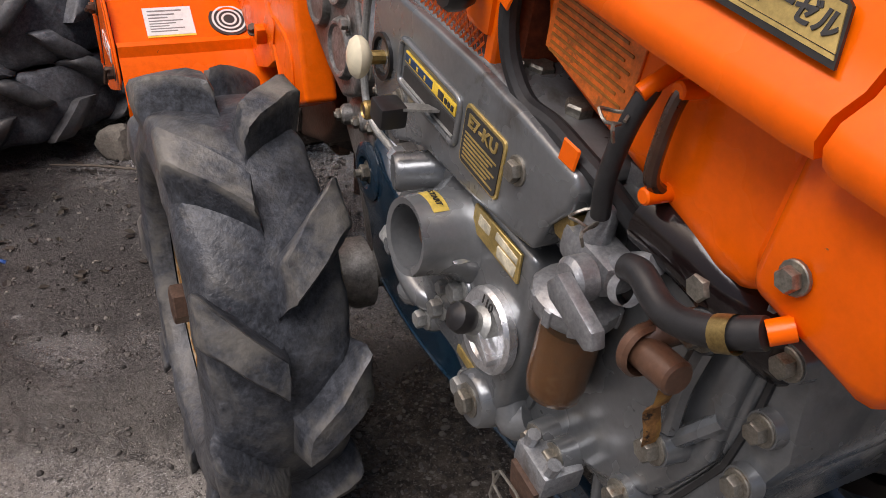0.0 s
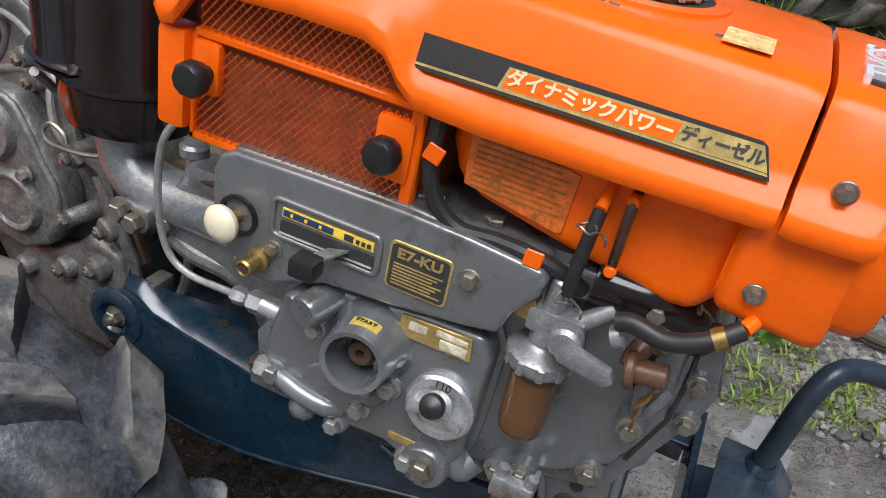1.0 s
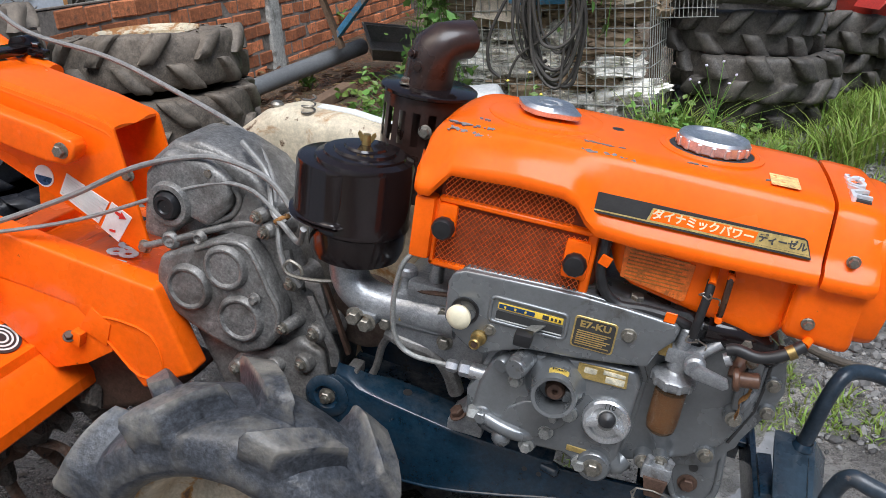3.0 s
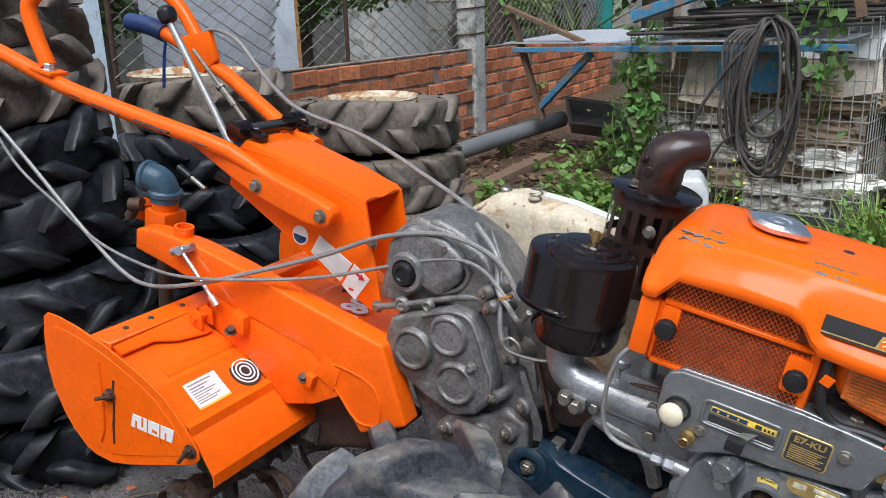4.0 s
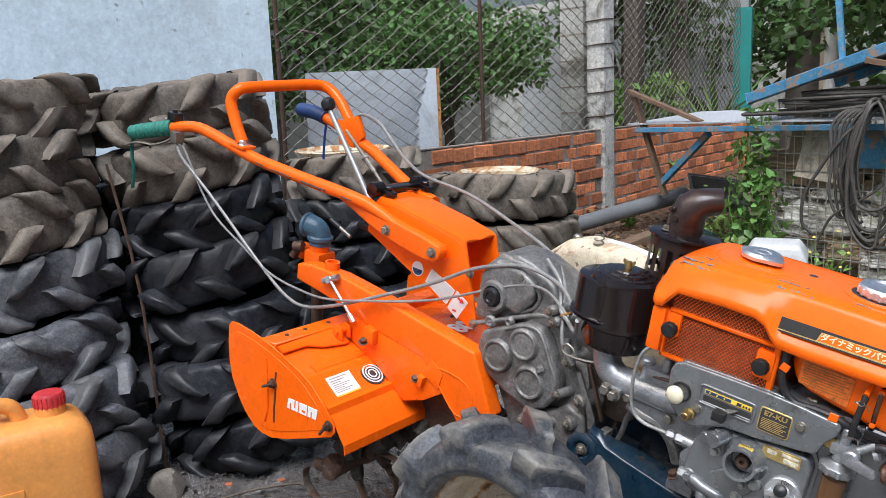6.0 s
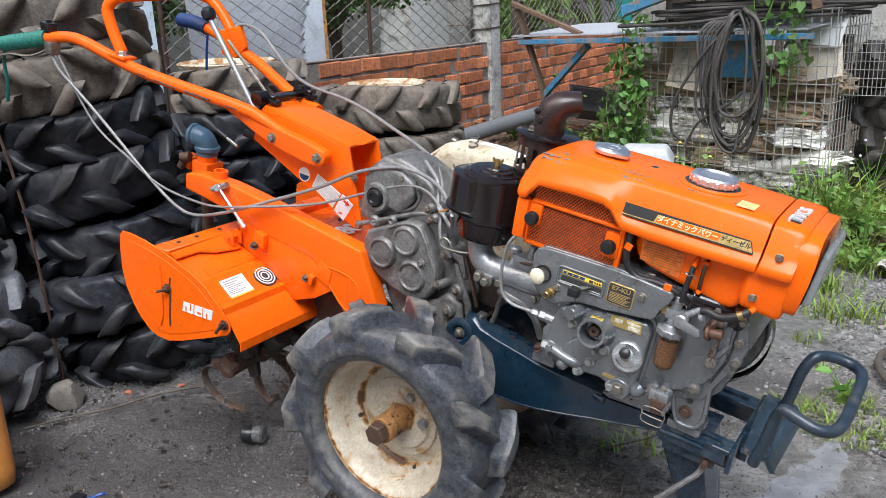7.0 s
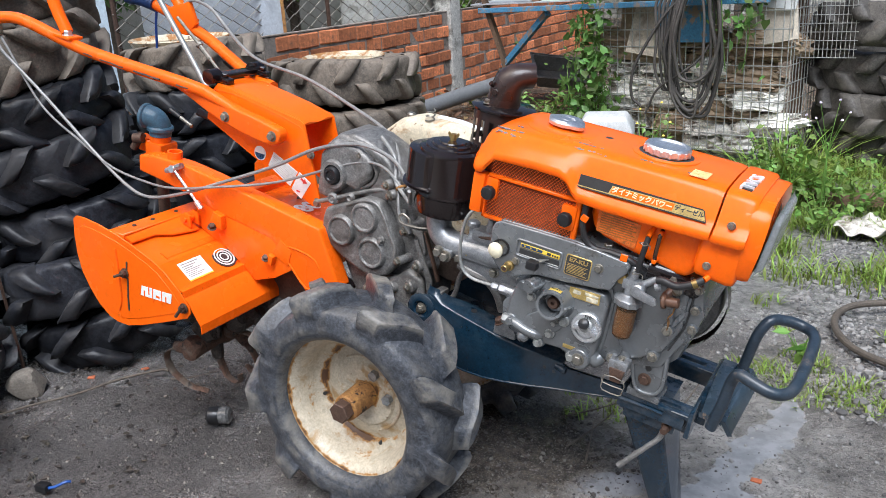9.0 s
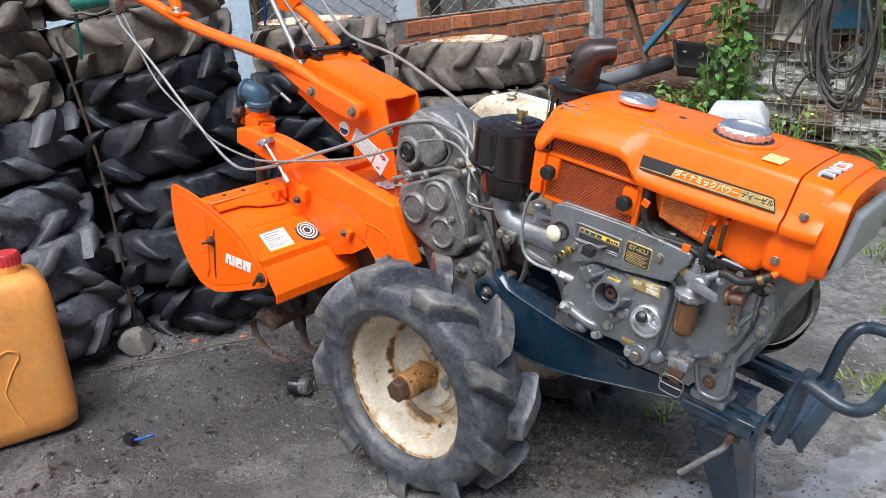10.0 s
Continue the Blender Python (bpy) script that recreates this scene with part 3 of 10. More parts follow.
part("flange_hole", lathe([(0.0, 0.0008), (0.007, 0.0008), (0.0072, 0.0)], (0.170, -0.055, 0.2265), (0, -0.15, 1), 16, caps=False), INK, frame_ob)
for u, w in ((0.372, 0.180), (0.394, 0.178)):
    part("flange_hole", lathe([(0.0, 0.0008), (0.004, 0.0008), (0.0042, 0.0)], (u, -0.0895, w), NEAR, 14, caps=False), INK, frame_ob)
part("rail_boss", lathe([(0.0, 0.006), (0.006, 0.006), (0.009, 0.003), (0.009, -0.02)], (0.416, -0.090, 0.192), (1, -0.3, 0), 16, caps=False), BLUE, frame_ob)
part("pivot_washer", lathe([(0.036, 0), (0.036, 0.004), (0.030, 0.007), (0.020, 0.007), (0.016, 0.002), (0.0, 0.002)], (0.052, -0.088, 0.203), NEAR, 28, caps=False), BLUE, frame_ob)
part("pivot_bolt", hexbolt((0.052, -0.090, 0.203), NEAR, 0.010, 0.009, stud=0.008), ZINC, frame_ob, "zinc pivot bolt")
part("cross_plate", prism([(0.03, 0.17), (0.30, 0.150), (0.30, 0.143), (0.03, 0.162)], -0.080, 0.104, 0.0), BLUE, frame_ob)
# slotted engine bearers at the front: each a flat bar with a long slot
for y0, y1 in ((-0.116, -0.070), (0.090, 0.140)):
    ym = (y0 + y1) / 2
    b_ = part("bearer", join(box(0.545, 0.690, y0, ym - 0.007, 0.204, 0.214, 0.002), box(0.545, 0.690, ym + 0.007, y1, 0.204, 0.214, 0.002), box(0.545, 0.575, ym - 0.009, ym + 0.009, 0.2045, 0.2135), box(0.668, 0.690, ym - 0.009, ym + 0.009, 0.2045, 0.2135)), BLUE, frame_ob, "slotted blue-black bearer bar")
    part("bearer_web", box(0.545, 0.690, y1 - 0.006, y1, 0.150, 0.205, 0.002), BLUE, b_)
    part("worn_edge", tube([(0.655, y0 - 0.001, 0.2132), (0.672, y0 - 0.001, 0.2136), (0.688, y0 - 0.0005, 0.2134)], 0.0012, 5, 3), ALLOY, b_, "paint worn to bare metal")
part("bracket_box", box(0.545, 0.684, -0.112, -0.084, 0.176, 0.203, 0.003), BLUE, frame_ob)
part("bracket_rib", tube([(0.552, -0.1125, 0.196), (0.61, -0.1125, 0.198), (0.64, -0.1125, 0.197)], 0.005, 8, 3), BLUE, frame_ob)
part("cross_bar", box(0.545, 0.562, -0.080, 0.110, 0.176, 0.202, 0.003), BLUE, frame_ob)
part("end_plate", prism([(0.690, 0.168), (0.690, 0.226), (0.698, 0.230), (0.700, 0.168)], -0.122, 0.142, 0.002), BLUE, frame_ob, "scuffed blue-black end plate")
plate_ = [[(0.708, -0.120, 0.236), (0.748, -0.124, 0.238), (0.749, -0.125, 0.231), (0.709, -0.121, 0.229)], [(0.706, -0.060, 0.258), (0.752, -0.060, 0.258), (0.753, -0.060, 0.251), (0.707, -0.060, 0.251)], [(0.706, 0.010, 0.282), (0.756, 0.012, 0.280), (0.757, 0.012, 0.273), (0.707, 0.010, 0.275)], [(0.708, 0.034, 0.287), (0.758, 0.036, 0.284), (0.759, 0.036, 0.277), (0.709, 0.034, 0.280)]]
PLATE = mat("worn_plate_paint", (0.026, 0.042, 0.058), 0.28, spread=0.3, scale=12, fine=90, bump=0.12, chips=(0.16, 0.12, 0.09), chip_amount=0.63, chip_scale=30, stain=(0.085, 0.092, 0.10), stain_amount=0.50, stain_scale=7, stain_w=0.2, coat=0.2)
part("front_plate", bev(loft(plate_), 0.002), PLATE, frame_ob, "scratched front weight plate", 50)
lip_ = [[(0.748, -0.124, 0.238), (0.756, -0.124, 0.238), (0.774, -0.118, 0.212), (0.768, -0.118, 0.209)], [(0.752, -0.040, 0.266), (0.760, -0.040, 0.266), (0.780, -0.036, 0.240), (0.774, -0.036, 0.237)], [(0.757, 0.034, 0.286), (0.765, 0.034, 0.286), (0.786, 0.034, 0.262), (0.780, 0.034, 0.259)]]
part("plate_lip", bev(loft(lip_), 0.0015), PLATE, frame_ob, "scratched folded lip", 50)
part("plate_post", prism([(0.696, 0.172), (0.696, 0.236), (0.716, 0.240), (0.716, 0.172)], -0.060, 0.040, 0.003), BLUE, frame_ob)
part("bumper_bar", tube([(0.736, -0.150, 0.232), (0.744, -0.156, 0.29), (0.748, -0.162, 0.345), (0.757, -0.172, 0.372), (0.778, -0.180, 0.372), (0.816, -0.183, 0.366), (0.840, -0.166, 0.365), (0.852, -0.12, 0.369), (0.856, 0.0, 0.390), (0.849, 0.045, 0.396), (0.825, 0.062, 0.398), (0.790, 0.052, 0.402), (0.766, 0.030, 0.398), (0.754, 0.018, 0.365), (0.749, 0.017, 0.31), (0.747, 0.018, 0.285)], 0.0110, 14, 5), mat("worn_bar_paint", (0.022, 0.034, 0.048), 0.35, spread=0.3, scale=14, fine=90, bump=0.15, chips=(0.14, 0.11, 0.09), chip_amount=0.60, chip_scale=26, stain=(0.07, 0.075, 0.08), stain_amount=0.52), frame_ob, "bent blue-black tubular bumper handle")
part("bar_foot", cyl((0.737, -0.150, 0.238), (0.735, -0.118, 0.236), 0.011, seg=12), BLUE, frame_ob)
part("bar_weld", lathe([(0.017, 0), (0.015, 0.006), (0.0125, 0.010)], (0.747, 0.018, 0.279), (0, 0, 1), 16, caps=False), BLUE, frame_ob)
# stand
leg = loft([[(0.540, -0.085, 0.178), (0.540, 0.060, 0.178), (0.632, 0.060, 0.182), (0.632, -0.085, 0.182)], [(0.664, -0.022, -0.116), (0.664, 0.052, -0.116), (0.708, 0.052, -0.106), (0.708, -0.022, -0.106)]])
stand = part("stand_leg", bev(leg, 0.006), BLUE, T, "blue-black folding front stand leg")
part("stand_bracket", box(0.560, 0.668, -0.100, -0.086, 0.150, 0.178, 0.003), BLUE, stand)
part("stand_bolt", hexbolt((0.652, -0.100, 0.164), NEAR, 0.008, 0.022), DARK_RUST, stand)
part("stand_lever", noisy(tube([(0.650, -0.108, 0.164), (0.646, -0.112, 0.140), (0.628, -0.118, 0.112), (0.602, -0.124, 0.074), (0.584, -0.126, 0.046)], 0.0062, 8), 0.0012, 60), CAST, stand, "dark iron release rod")
part("stand_foot", box(0.640, 0.745, -0.035, 0.065, -0.126, -0.116, 0.002), BLUE, stand)

# ---- engine block
blk = prism([(0.285, 0.265), (0.285, 0.43), (0.40, 0.50), (0.640, 0.50), (0.656, 0.478), (0.667, 0.434), (0.660, 0.405), (0.631, 0.34), (0.615, 0.30), (0.58, 0.29), (0.47, 0.265), (0.30, 0.255)], -0.128, 0.075, 0.008, 2)
engine = part("engine_block", blk, GREY_PAINT, T, "grey painted single-cylinder diesel engine block", 40)
part("crankcase_side", prism([(0.485, 0.275), (0.485, 0.47), (0.52, 0.508), (0.630, 0.508), (0.634, 0.44), (0.636, 0.405), (0.626, 0.375), (0.612, 0.342), (0.575, 0.312), (0.53, 0.290)], -0.141, -0.12, 0.007, 3), GREY_PAINT, engine, "", 40)
# gear cover
gc = prism([(0.288, 0.300), (0.293, 0.350), (0.304, 0.388), (0.325, 0.408), (0.349, 0.418), (0.40, 0.424), (0.44, 0.430), (0.488, 0.431), (0.497, 0.412), (0.495, 0.33), (0.492, 0.300), (0.482, 0.272), (0.462, 0.258), (0.440, 0.272), (0.42, 0.280), (0.37, 0.276), (0.335, 0.272), (0.305, 0.280)], -0.166, -0.125, 0.010, 4)
gcov = part("gear_cover", gc, GREY_PAINT, engine, "grey cast gear case cover", 45)
part("cover_rim", prism([(0.281, 0.297), (0.287, 0.350), (0.298, 0.392), (0.322, 0.414), (0.349, 0.424), (0.40, 0.430), (0.44, 0.436), (0.492, 0.437), (0.503, 0.414), (0.501, 0.33), (0.498, 0.298), (0.487, 0.268), (0.462, 0.251), (0.438, 0.265), (0.42, 0.273), (0.37, 0.269), (0.335, 0.265), (0.30, 0.274)], -0.144, -0.128, 0.003), GREY_PAINT, gcov)
# starting shaft housing
sh = lathe([(0.042, 0), (0.037, 0.008), (0.0315, 0.016), (0.0290, 0.043), (0.0278, 0.047), (0.0232, 0.046), (0.0222, 0.008), (0.001, 0.006)], (0.394, -0.162, 0.384), (0.05, -1, 0.10), 32, caps=False)
part("start_socket", sh, GREY_PAINT, gcov, "cranking handle socket with a worn bright rim", 45)
part("start_shaft", lathe([(0.013, 0.006), (0.013, 0.026), (0.010, 0.030), (0.004, 0.030), (0.0035, 0.022)], (0.394, -0.162, 0.384), (0.05, -1, 0.10), 18), DARK_RUST, gcov, "rusty starting shaft")
part("start_web", prism([(0.406, 0.390), (0.430, 0.384), (0.418, 0.374), (0.406, 0.370)], -0.185, -0.16, 0.003), GREY_PAINT, gcov)
for (a, b, r) in (((0.350, -0.158, 0.407), (0.341, -0.196, 0.405), 0.0150), ((0.326, -0.160, 0.396), (0.320, -0.178, 0.393), 0.011)):
    part("end_cap_boss", lathe([(r * 1.15, 0), (r, 0.008), (r, (Vector(b) - Vector(a)).length - 0.003), (r * 0.85, (Vector(b) - Vector(a)).length), (0.0, (Vector(b) - Vector(a)).length)], a, Vector(b) - Vector(a), 24, caps=False), GREY_PAINT, gcov, "", 40)
for u, w, r in ((0.418, 0.346, 0.0085), (0.394, 0.309, 0.0080), (0.373, 0.279, 0.0080), (0.447, 0.276, 0.0085), (0.306, 0.305, 0.009), (0.342, 0.374, 0.0075), (0.400, 0.336, 0.0060)):
    bo_ = part("bolt_seat", lathe([(r * 1.7, -0.006), (r * 1.5, 0.001), (r * 1.3, 0.0025)], (u, -0.166, w), NEAR, 18), GREY_PAINT, gcov)
    part("bolt", hexbolt((u, -0.1685, w), NEAR, r, 0.008), GREY_PAINT if r > 0.0085 else DULL_STEEL, bo_)
part("sub_cover", prism([(0.330, 0.300), (0.352, 0.290), (0.385, 0.297), (0.412, 0.322), (0.426, 0.345), (0.420, 0.362), (0.36, 0.348), (0.338, 0.33)], -0.170, -0.164, 0.003, 3), GREY_PAINT, gcov, "", 40)
part("oil_pipe_casting", tube([(0.300, -0.162, 0.304), (0.318, -0.168, 0.302), (0.340, -0.170, 0.297), (0.362, -0.168, 0.294), (0.374, -0.160, 0.294)], 0.0105, 14, 5), GREY_PAINT, gcov, "", 60)
part("oil_pipe_lump", lathe([(0.0, 0.016), (0.008, 0.014), (0.013, 0.008), (0.014, 0.0)], (0.338, -0.162, 0.279), (0, -1, -0.3), 20, caps=False), GREY_PAINT, gcov, "", 60)
part("pipe_union_nut", lathe([(0.010, 0), (0.0115, 0.003), (0.0115, 0.012), (0.009, 0.016)], (0.302, -0.166, 0.304), (-1, -0.2, 0.05), 6), DULL_STEEL, gcov)
# oil filler with its dipstick knob
oil = part("oil_filler_cap", lathe([(0.031, 0), (0.031, 0.006), (0.0285, 0.009), (0.022, 0.009), (0.020, 0.006), (0.001, 0.006)], (0.466, -0.168, 0.352), (0, -1, 0.08), 32, caps=False), BRIGHT_ALLOY, gcov, "bright aluminium oil filler cap with stamped lettering")
part("cap_bar", prism([(0.441, 0.346), (0.441, 0.352), (0.458, 0.362), (0.474, 0.362), (0.491, 0.350), (0.491, 0.344), (0.474, 0.349), (0.458, 0.349)], -0.186, -0.173, 0.002), BRIGHT_ALLOY, oil)
part("cap_stem", lathe([(0.013, 0.0), (0.013, 0.010), (0.0085, 0.013), (0.0085, 0.020)], (0.466, -0.173, 0.356), (0, -1, 0.55), 16), DULL_STEEL, oil)
for k in range(9):
    a_ = math.radians(200 + 17 * k)
    part("stamped_mark", box(0.466 + 0.025 * math.cos(a_) - 0.002, 0.466 + 0.025 * math.cos(a_) + 0.002, -0.1775, -0.1765, 0.352 + 0.025 * math.sin(a_) - 0.0014, 0.352 + 0.025 * math.sin(a_) + 0.0014), GREY_PAINT, oil)
part("cap_knob", lathe([(0.006, 0), (0.0095, 0.003), (0.0112, 0.009), (0.0095, 0.015), (0.004, 0.018), (0.0, 0.0185)], (0.466, -0.187, 0.366), (0, -1, 0.55), 20, caps=False), BLACK_PLASTIC, oil, "round black plastic knob")
drain = part("oil_drain_housing", lathe([(0.026, 0), (0.024, 0.012), (0.022, 0.022), (0.020, 0.024), (0.013, 0.024)], (0.464, -0.150, 0.279), NEAR, 24), GREY_PAINT, gcov)
part("drain_bolt", hexbolt((0.464, -0.174, 0.279), NEAR, 0.010, 0.007), ZINC, drain, "dull steel drain bolt")
part("cover_foot", tube([(0.480, -0.150, 0.292), (0.492, -0.150, 0.278), (0.500, -0.142, 0.286)], 0.014, 14, 5), GREY_PAINT, gcov, "", 60)
FADED = mat("faded_label", (0.52, 0.48, 0.36), 0.5, spread=0.3, scale=60)
# stickers on the cover
part("gold_sticker", prism([(0.416, 0.403), (0.416, 0.424), (0.478, 0.427), (0.480, 0.404)], -0.1685, -0.166, 0.0006, 1), GOLD, gcov, "peeling gold foil instruction sticker")
for x0, x1, z0, z1 in ((0.424, 0.440, 0.412, 0.421), (0.448, 0.476, 0.417, 0.423), (0.452, 0.476, 0.406, 0.4155)):
    part("sticker_patch", noisy(box(x0, x1, -0.1692, -0.167, z0, z1, 0.001), 0.0012, 90), FADED, gcov, "worn pale patch of the sticker")
part("yellow_sticker", box(0.425, 0.462, -0.1675, -0.165, 0.290, 0.298, 0.001), GOLD, gcov, "small gold caution sticker")
# upper control panel
up = prism([(0.236, 0.440), (0.234, 0.492), (0.240, 0.506), (0.254, 0.513), (0.33, 0.516), (0.40, 0.518), (0.46, 0.516), (0.516, 0.512), (0.522, 0.505), (0.519, 0.490), (0.504, 0.470), (0.496, 0.446), (0.47, 0.441), (0.41, 0.432), (0.349, 0.426), (0.318, 0.414), (0.294, 0.402), (0.275, 0.404), (0.254, 0.418)], -0.176, -0.150, 0.007, 4)
panel = part("control_panel", up, GREY_PAINT, engine, "grey pressed steel control panel", 45)
part("panel_fold", prism([(0.240, 0.500), (0.252, 0.516), (0.33, 0.5185), (0.40, 0.5205), (0.516, 0.5145), (0.518, 0.502)], -0.170, -0.10, 0.005, 3), GREY_PAINT, panel, "", 45)
def rounded(x0, x1, z0, z1, r, y, n=4):
    """The corners of a rounded upright rectangle."""
    out = []
    for cx, cz, a0 in ((x1 - r, z1 - r, 0), (x0 + r, z1 - r, 90), (x0 + r, z0 + r, 180), (x1 - r, z0 + r, 270)):
        out += [Vector((cx + r * math.cos(radians(a0 + 90 * k / n)), y, cz + r * math.sin(radians(a0 + 90 * k / n)))) for k in range(n + 1)]
    return out


rim_line = rounded(0.294, 0.391, 0.4545, 0.4885, 0.006, -0.1765)
part("slot_frame", tube(rim_line + rim_line[:2], 0.0026, 8, 1), GREY_PAINT, panel, "", 60)
part("slot", prism([(v.x, v.z) for v in rounded(0.302, 0.387, 0.4595, 0.4705, 0.002, 0)], -0.1772, -0.1755), INK, panel, "dark slot of the speed lever")
part("slot_lip", tube([(0.302, -0.1775, 0.4585), (0.387, -0.1775, 0.4595)], 0.0012, 6, 1), DULL_STEEL, panel)
strip = part("scale_sticker", box(0.303, 0.386, -0.1775, -0.1758, 0.4738, 0.4822, 0.0004), YELLOW, panel, "orange-yellow scale sticker")
part("blue_field", box(0.3042, 0.350, -0.1780, -0.1768, 0.4752, 0.4810, 0.0003), mat("blue_sticker", (0.015, 0.045, 0.110), 0.4, spread=0.1), strip, "blue scale field")
part("black_field", box(0.3598, 0.368, -0.1780, -0.1768, 0.4752, 0.4810, 0.0003), INK, strip)
for k in range(3):
    part("scale_mark", box(0.311 + 0.013 * k, 0.3135 + 0.013 * k, -0.1783, -0.1775, 0.4765, 0.4796), YELLOW, strip)
for k in range(3):
    part("scale_mark", box(0.3705 + 0.005 * k, 0.3735 + 0.005 * k, -0.1783, -0.1772, 0.4762, 0.4798), INK, strip)
lev = part("speed_lever", loft([[(0.348, -0.178, 0.463), (0.366, -0.178, 0.468), (0.366, -0.178, 0.466), (0.348, -0.178, 0.461)], [(0.340, -0.200, 0.463), (0.356, -0.200, 0.466), (0.356, -0.200, 0.464), (0.340, -0.200, 0.461)]]), DULL_STEEL, panel, "thin steel speed lever", 0)
part("lever_grip", box(0.334, 0.356, -0.216, -0.196, 0.450, 0.4665, 0.003), BLACK_PLASTIC, lev, "black plastic lever grip")
part("knob_recess", lathe([(0.0185, 0), (0.0185, 0.003), (0.0150, 0.003), (0.0142, -0.004), (0.0, -0.004)], (0.262, -0.176, 0.458), NEAR, 28, caps=False), BLACK_PLASTIC, panel)
kn = part("pull_knob", lathe([(0.0045, 0.012), (0.0075, 0.014), (0.0125, 0.016), (0.0160, 0.020), (0.0165, 0.024), (0.0135, 0.028), (0.007, 0.0305), (0.0, 0.031)], (0.262, -0.174, 0.457), (-0.12, -1, 0.03), 28, caps=False), CREAM_KNOB, panel, "cream plastic pull knob")
part("knob_rod", cyl((0.262, -0.172, 0.457), (0.260, -0.190, 0.457), 0.0055, seg=10), BRASS, kn)
bl = part("brass_lamp", lathe([(0.0105, 0), (0.0105, 0.005), (0.007, 0.007), (0.0075, 0.022), (0.006, 0.024), (0.005, 0.0215), (0.0, 0.0215)], (0.286, -0.176, 0.426), (-0.05, -1, 0.0), 20, caps=False), BRASS, panel, "short brass fitting")
part("dark_centre", cyl((0.2850, -0.196, 0.426), (0.2849, -0.199, 0.426), 0.0042, seg=10), DARK_RUST, bl)
part("screw", hexbolt((0.298, -0.176, 0.440), NEAR, 0.006, 0.004), ZINC, panel)
part("screw", hexbolt((0.466, -0.176, 0.483), NEAR, 0.0072, 0.005), ZINC, panel)
npl = part("name_plate", prism([(v.x, v.z) for v in rounded(0.399, 0.452, 0.450, 0.493, 0.005, 0)], -0.1775, -0.1755, 0.0005, 1), GOLD, panel, "black and gold engine name plate")
part("plate_field", prism([(v.x, v.z) for v in rounded(0.4012, 0.4498, 0.4522, 0.4908, 0.004, 0)], -0.1782, -0.177), INK, npl, "black enamel field")

# ---- hood over the tank
HC = -0.045


def hood_ring(u, lip, top, side, drop=0.0):
    """A cross-section: near lip, shoulder, crown, far shoulder, far lip, and back underneath."""
    half = [(side - 0.006, lip), (side + 0.002, lip - 0.001), (side + 0.006, lip + 0.007), (side + 0.003, lip + 0.016), (side - 0.008, lip + 0.024),
            (side - 0.014, lip + 0.036), (side - 0.031, top - 0.014), (side - 0.036, top - 0.007), (side - 0.046, top - 0.002), (side - 0.070, top), (0.0, top + 0.002)]
    near = [(HC - a, w) for a, w in half]
    far = [(HC + a, w) for a, w in half[-2::-1]]
    inner = [(HC + side - 0.012, lip + 0.004), (HC + side - 0.045, top - 0.020), (HC, top - 0.008), (HC - side + 0.045, top - 0.020), (HC - side + 0.012, lip + 0.004)]
    return [(u, y, w) for y, w in near + far + inner]


st = [(0.172, 0.612, 0.652, 0.118), (0.174, 0.602, 0.664, 0.126), (0.182, 0.599, 0.676, 0.132), (0.196, 0.602, 0.684, 0.135), (0.208, 0.618, 0.688, 0.136), (0.220, 0.634, 0.690, 0.136), (0.30, 0.638, 0.692, 0.136),
      (0.355, 0.637, 0.692, 0.136), (0.372, 0.630, 0.692, 0.136), (0.386, 0.612, 0.692, 0.136), (0.400, 0.601, 0.692, 0.136), (0.45, 0.599, 0.692, 0.137), (0.55, 0.600, 0.691, 0.137), (0.632, 0.602, 0.690, 0.137), (0.644, 0.603, 0.688, 0.136)]
rings = []
for u, lip, top, side in st:
    r = hood_ring(u, lip, top, side)
    rings.append(r)
hood = part("hood", loft(rings), ORANGE, T, "glossy orange hood with chipped paint along its edges", 50)
# raised rings round the two filler caps
part("cap_ring", lathe([(0.078, -0.004), (0.076, 0.002), (0.070, 0.0045), (0.062, 0.0035), (0.058, 0.0045), (0.030, 0.005), (0.027, 0.002), (0.0, 0.002)], (0.301, HC, 0.690), (0, 0, 1), 48, caps=False), ORANGE, hood)
part("filler_rim", lathe([(0.066, -0.004), (0.064, 0.003), (0.058, 0.004), (0.052, 0.001), (0.050, -0.008), (0.001, -0.008)], (0.508, HC, 0.691), (0, 0, 1), 48, caps=False), ORANGE, hood)
part("hood_hole", lathe([(0.008, 0.0), (0.0078, 0.001), (0.001, 0.001)], (0.405, HC + 0.005, 0.692), (0, 0, 1), 20, caps=False), INK, hood, "small dark hole")


def wing_cap(o):
    bm = bmesh.new()
    n = 48
    rr = []
    for r0, h in ((0.030, 0.0), (0.0355, 0.002), (0.036, 0.008), (0.030, 0.013), (0.016, 0.0125), (0.015, 0.0095), (0.011, 0.0095), (0.010, 0.013), (0.0005, 0.0135)):
        ring = []
        for i in range(n):
            a = 2 * math.pi * i / n
            k = 1 + (0.36 * max(0, abs(math.cos(a + 0.5)) ** 14) if 0.001 < h < 0.0105 and r0 > 0.025 else 0)
            ring.append((o[0] + r0 * k * math.cos(a), o[1] + r0 * k * math.sin(a), o[2] + h))
        rr.append(ring)
    return loft(rr)


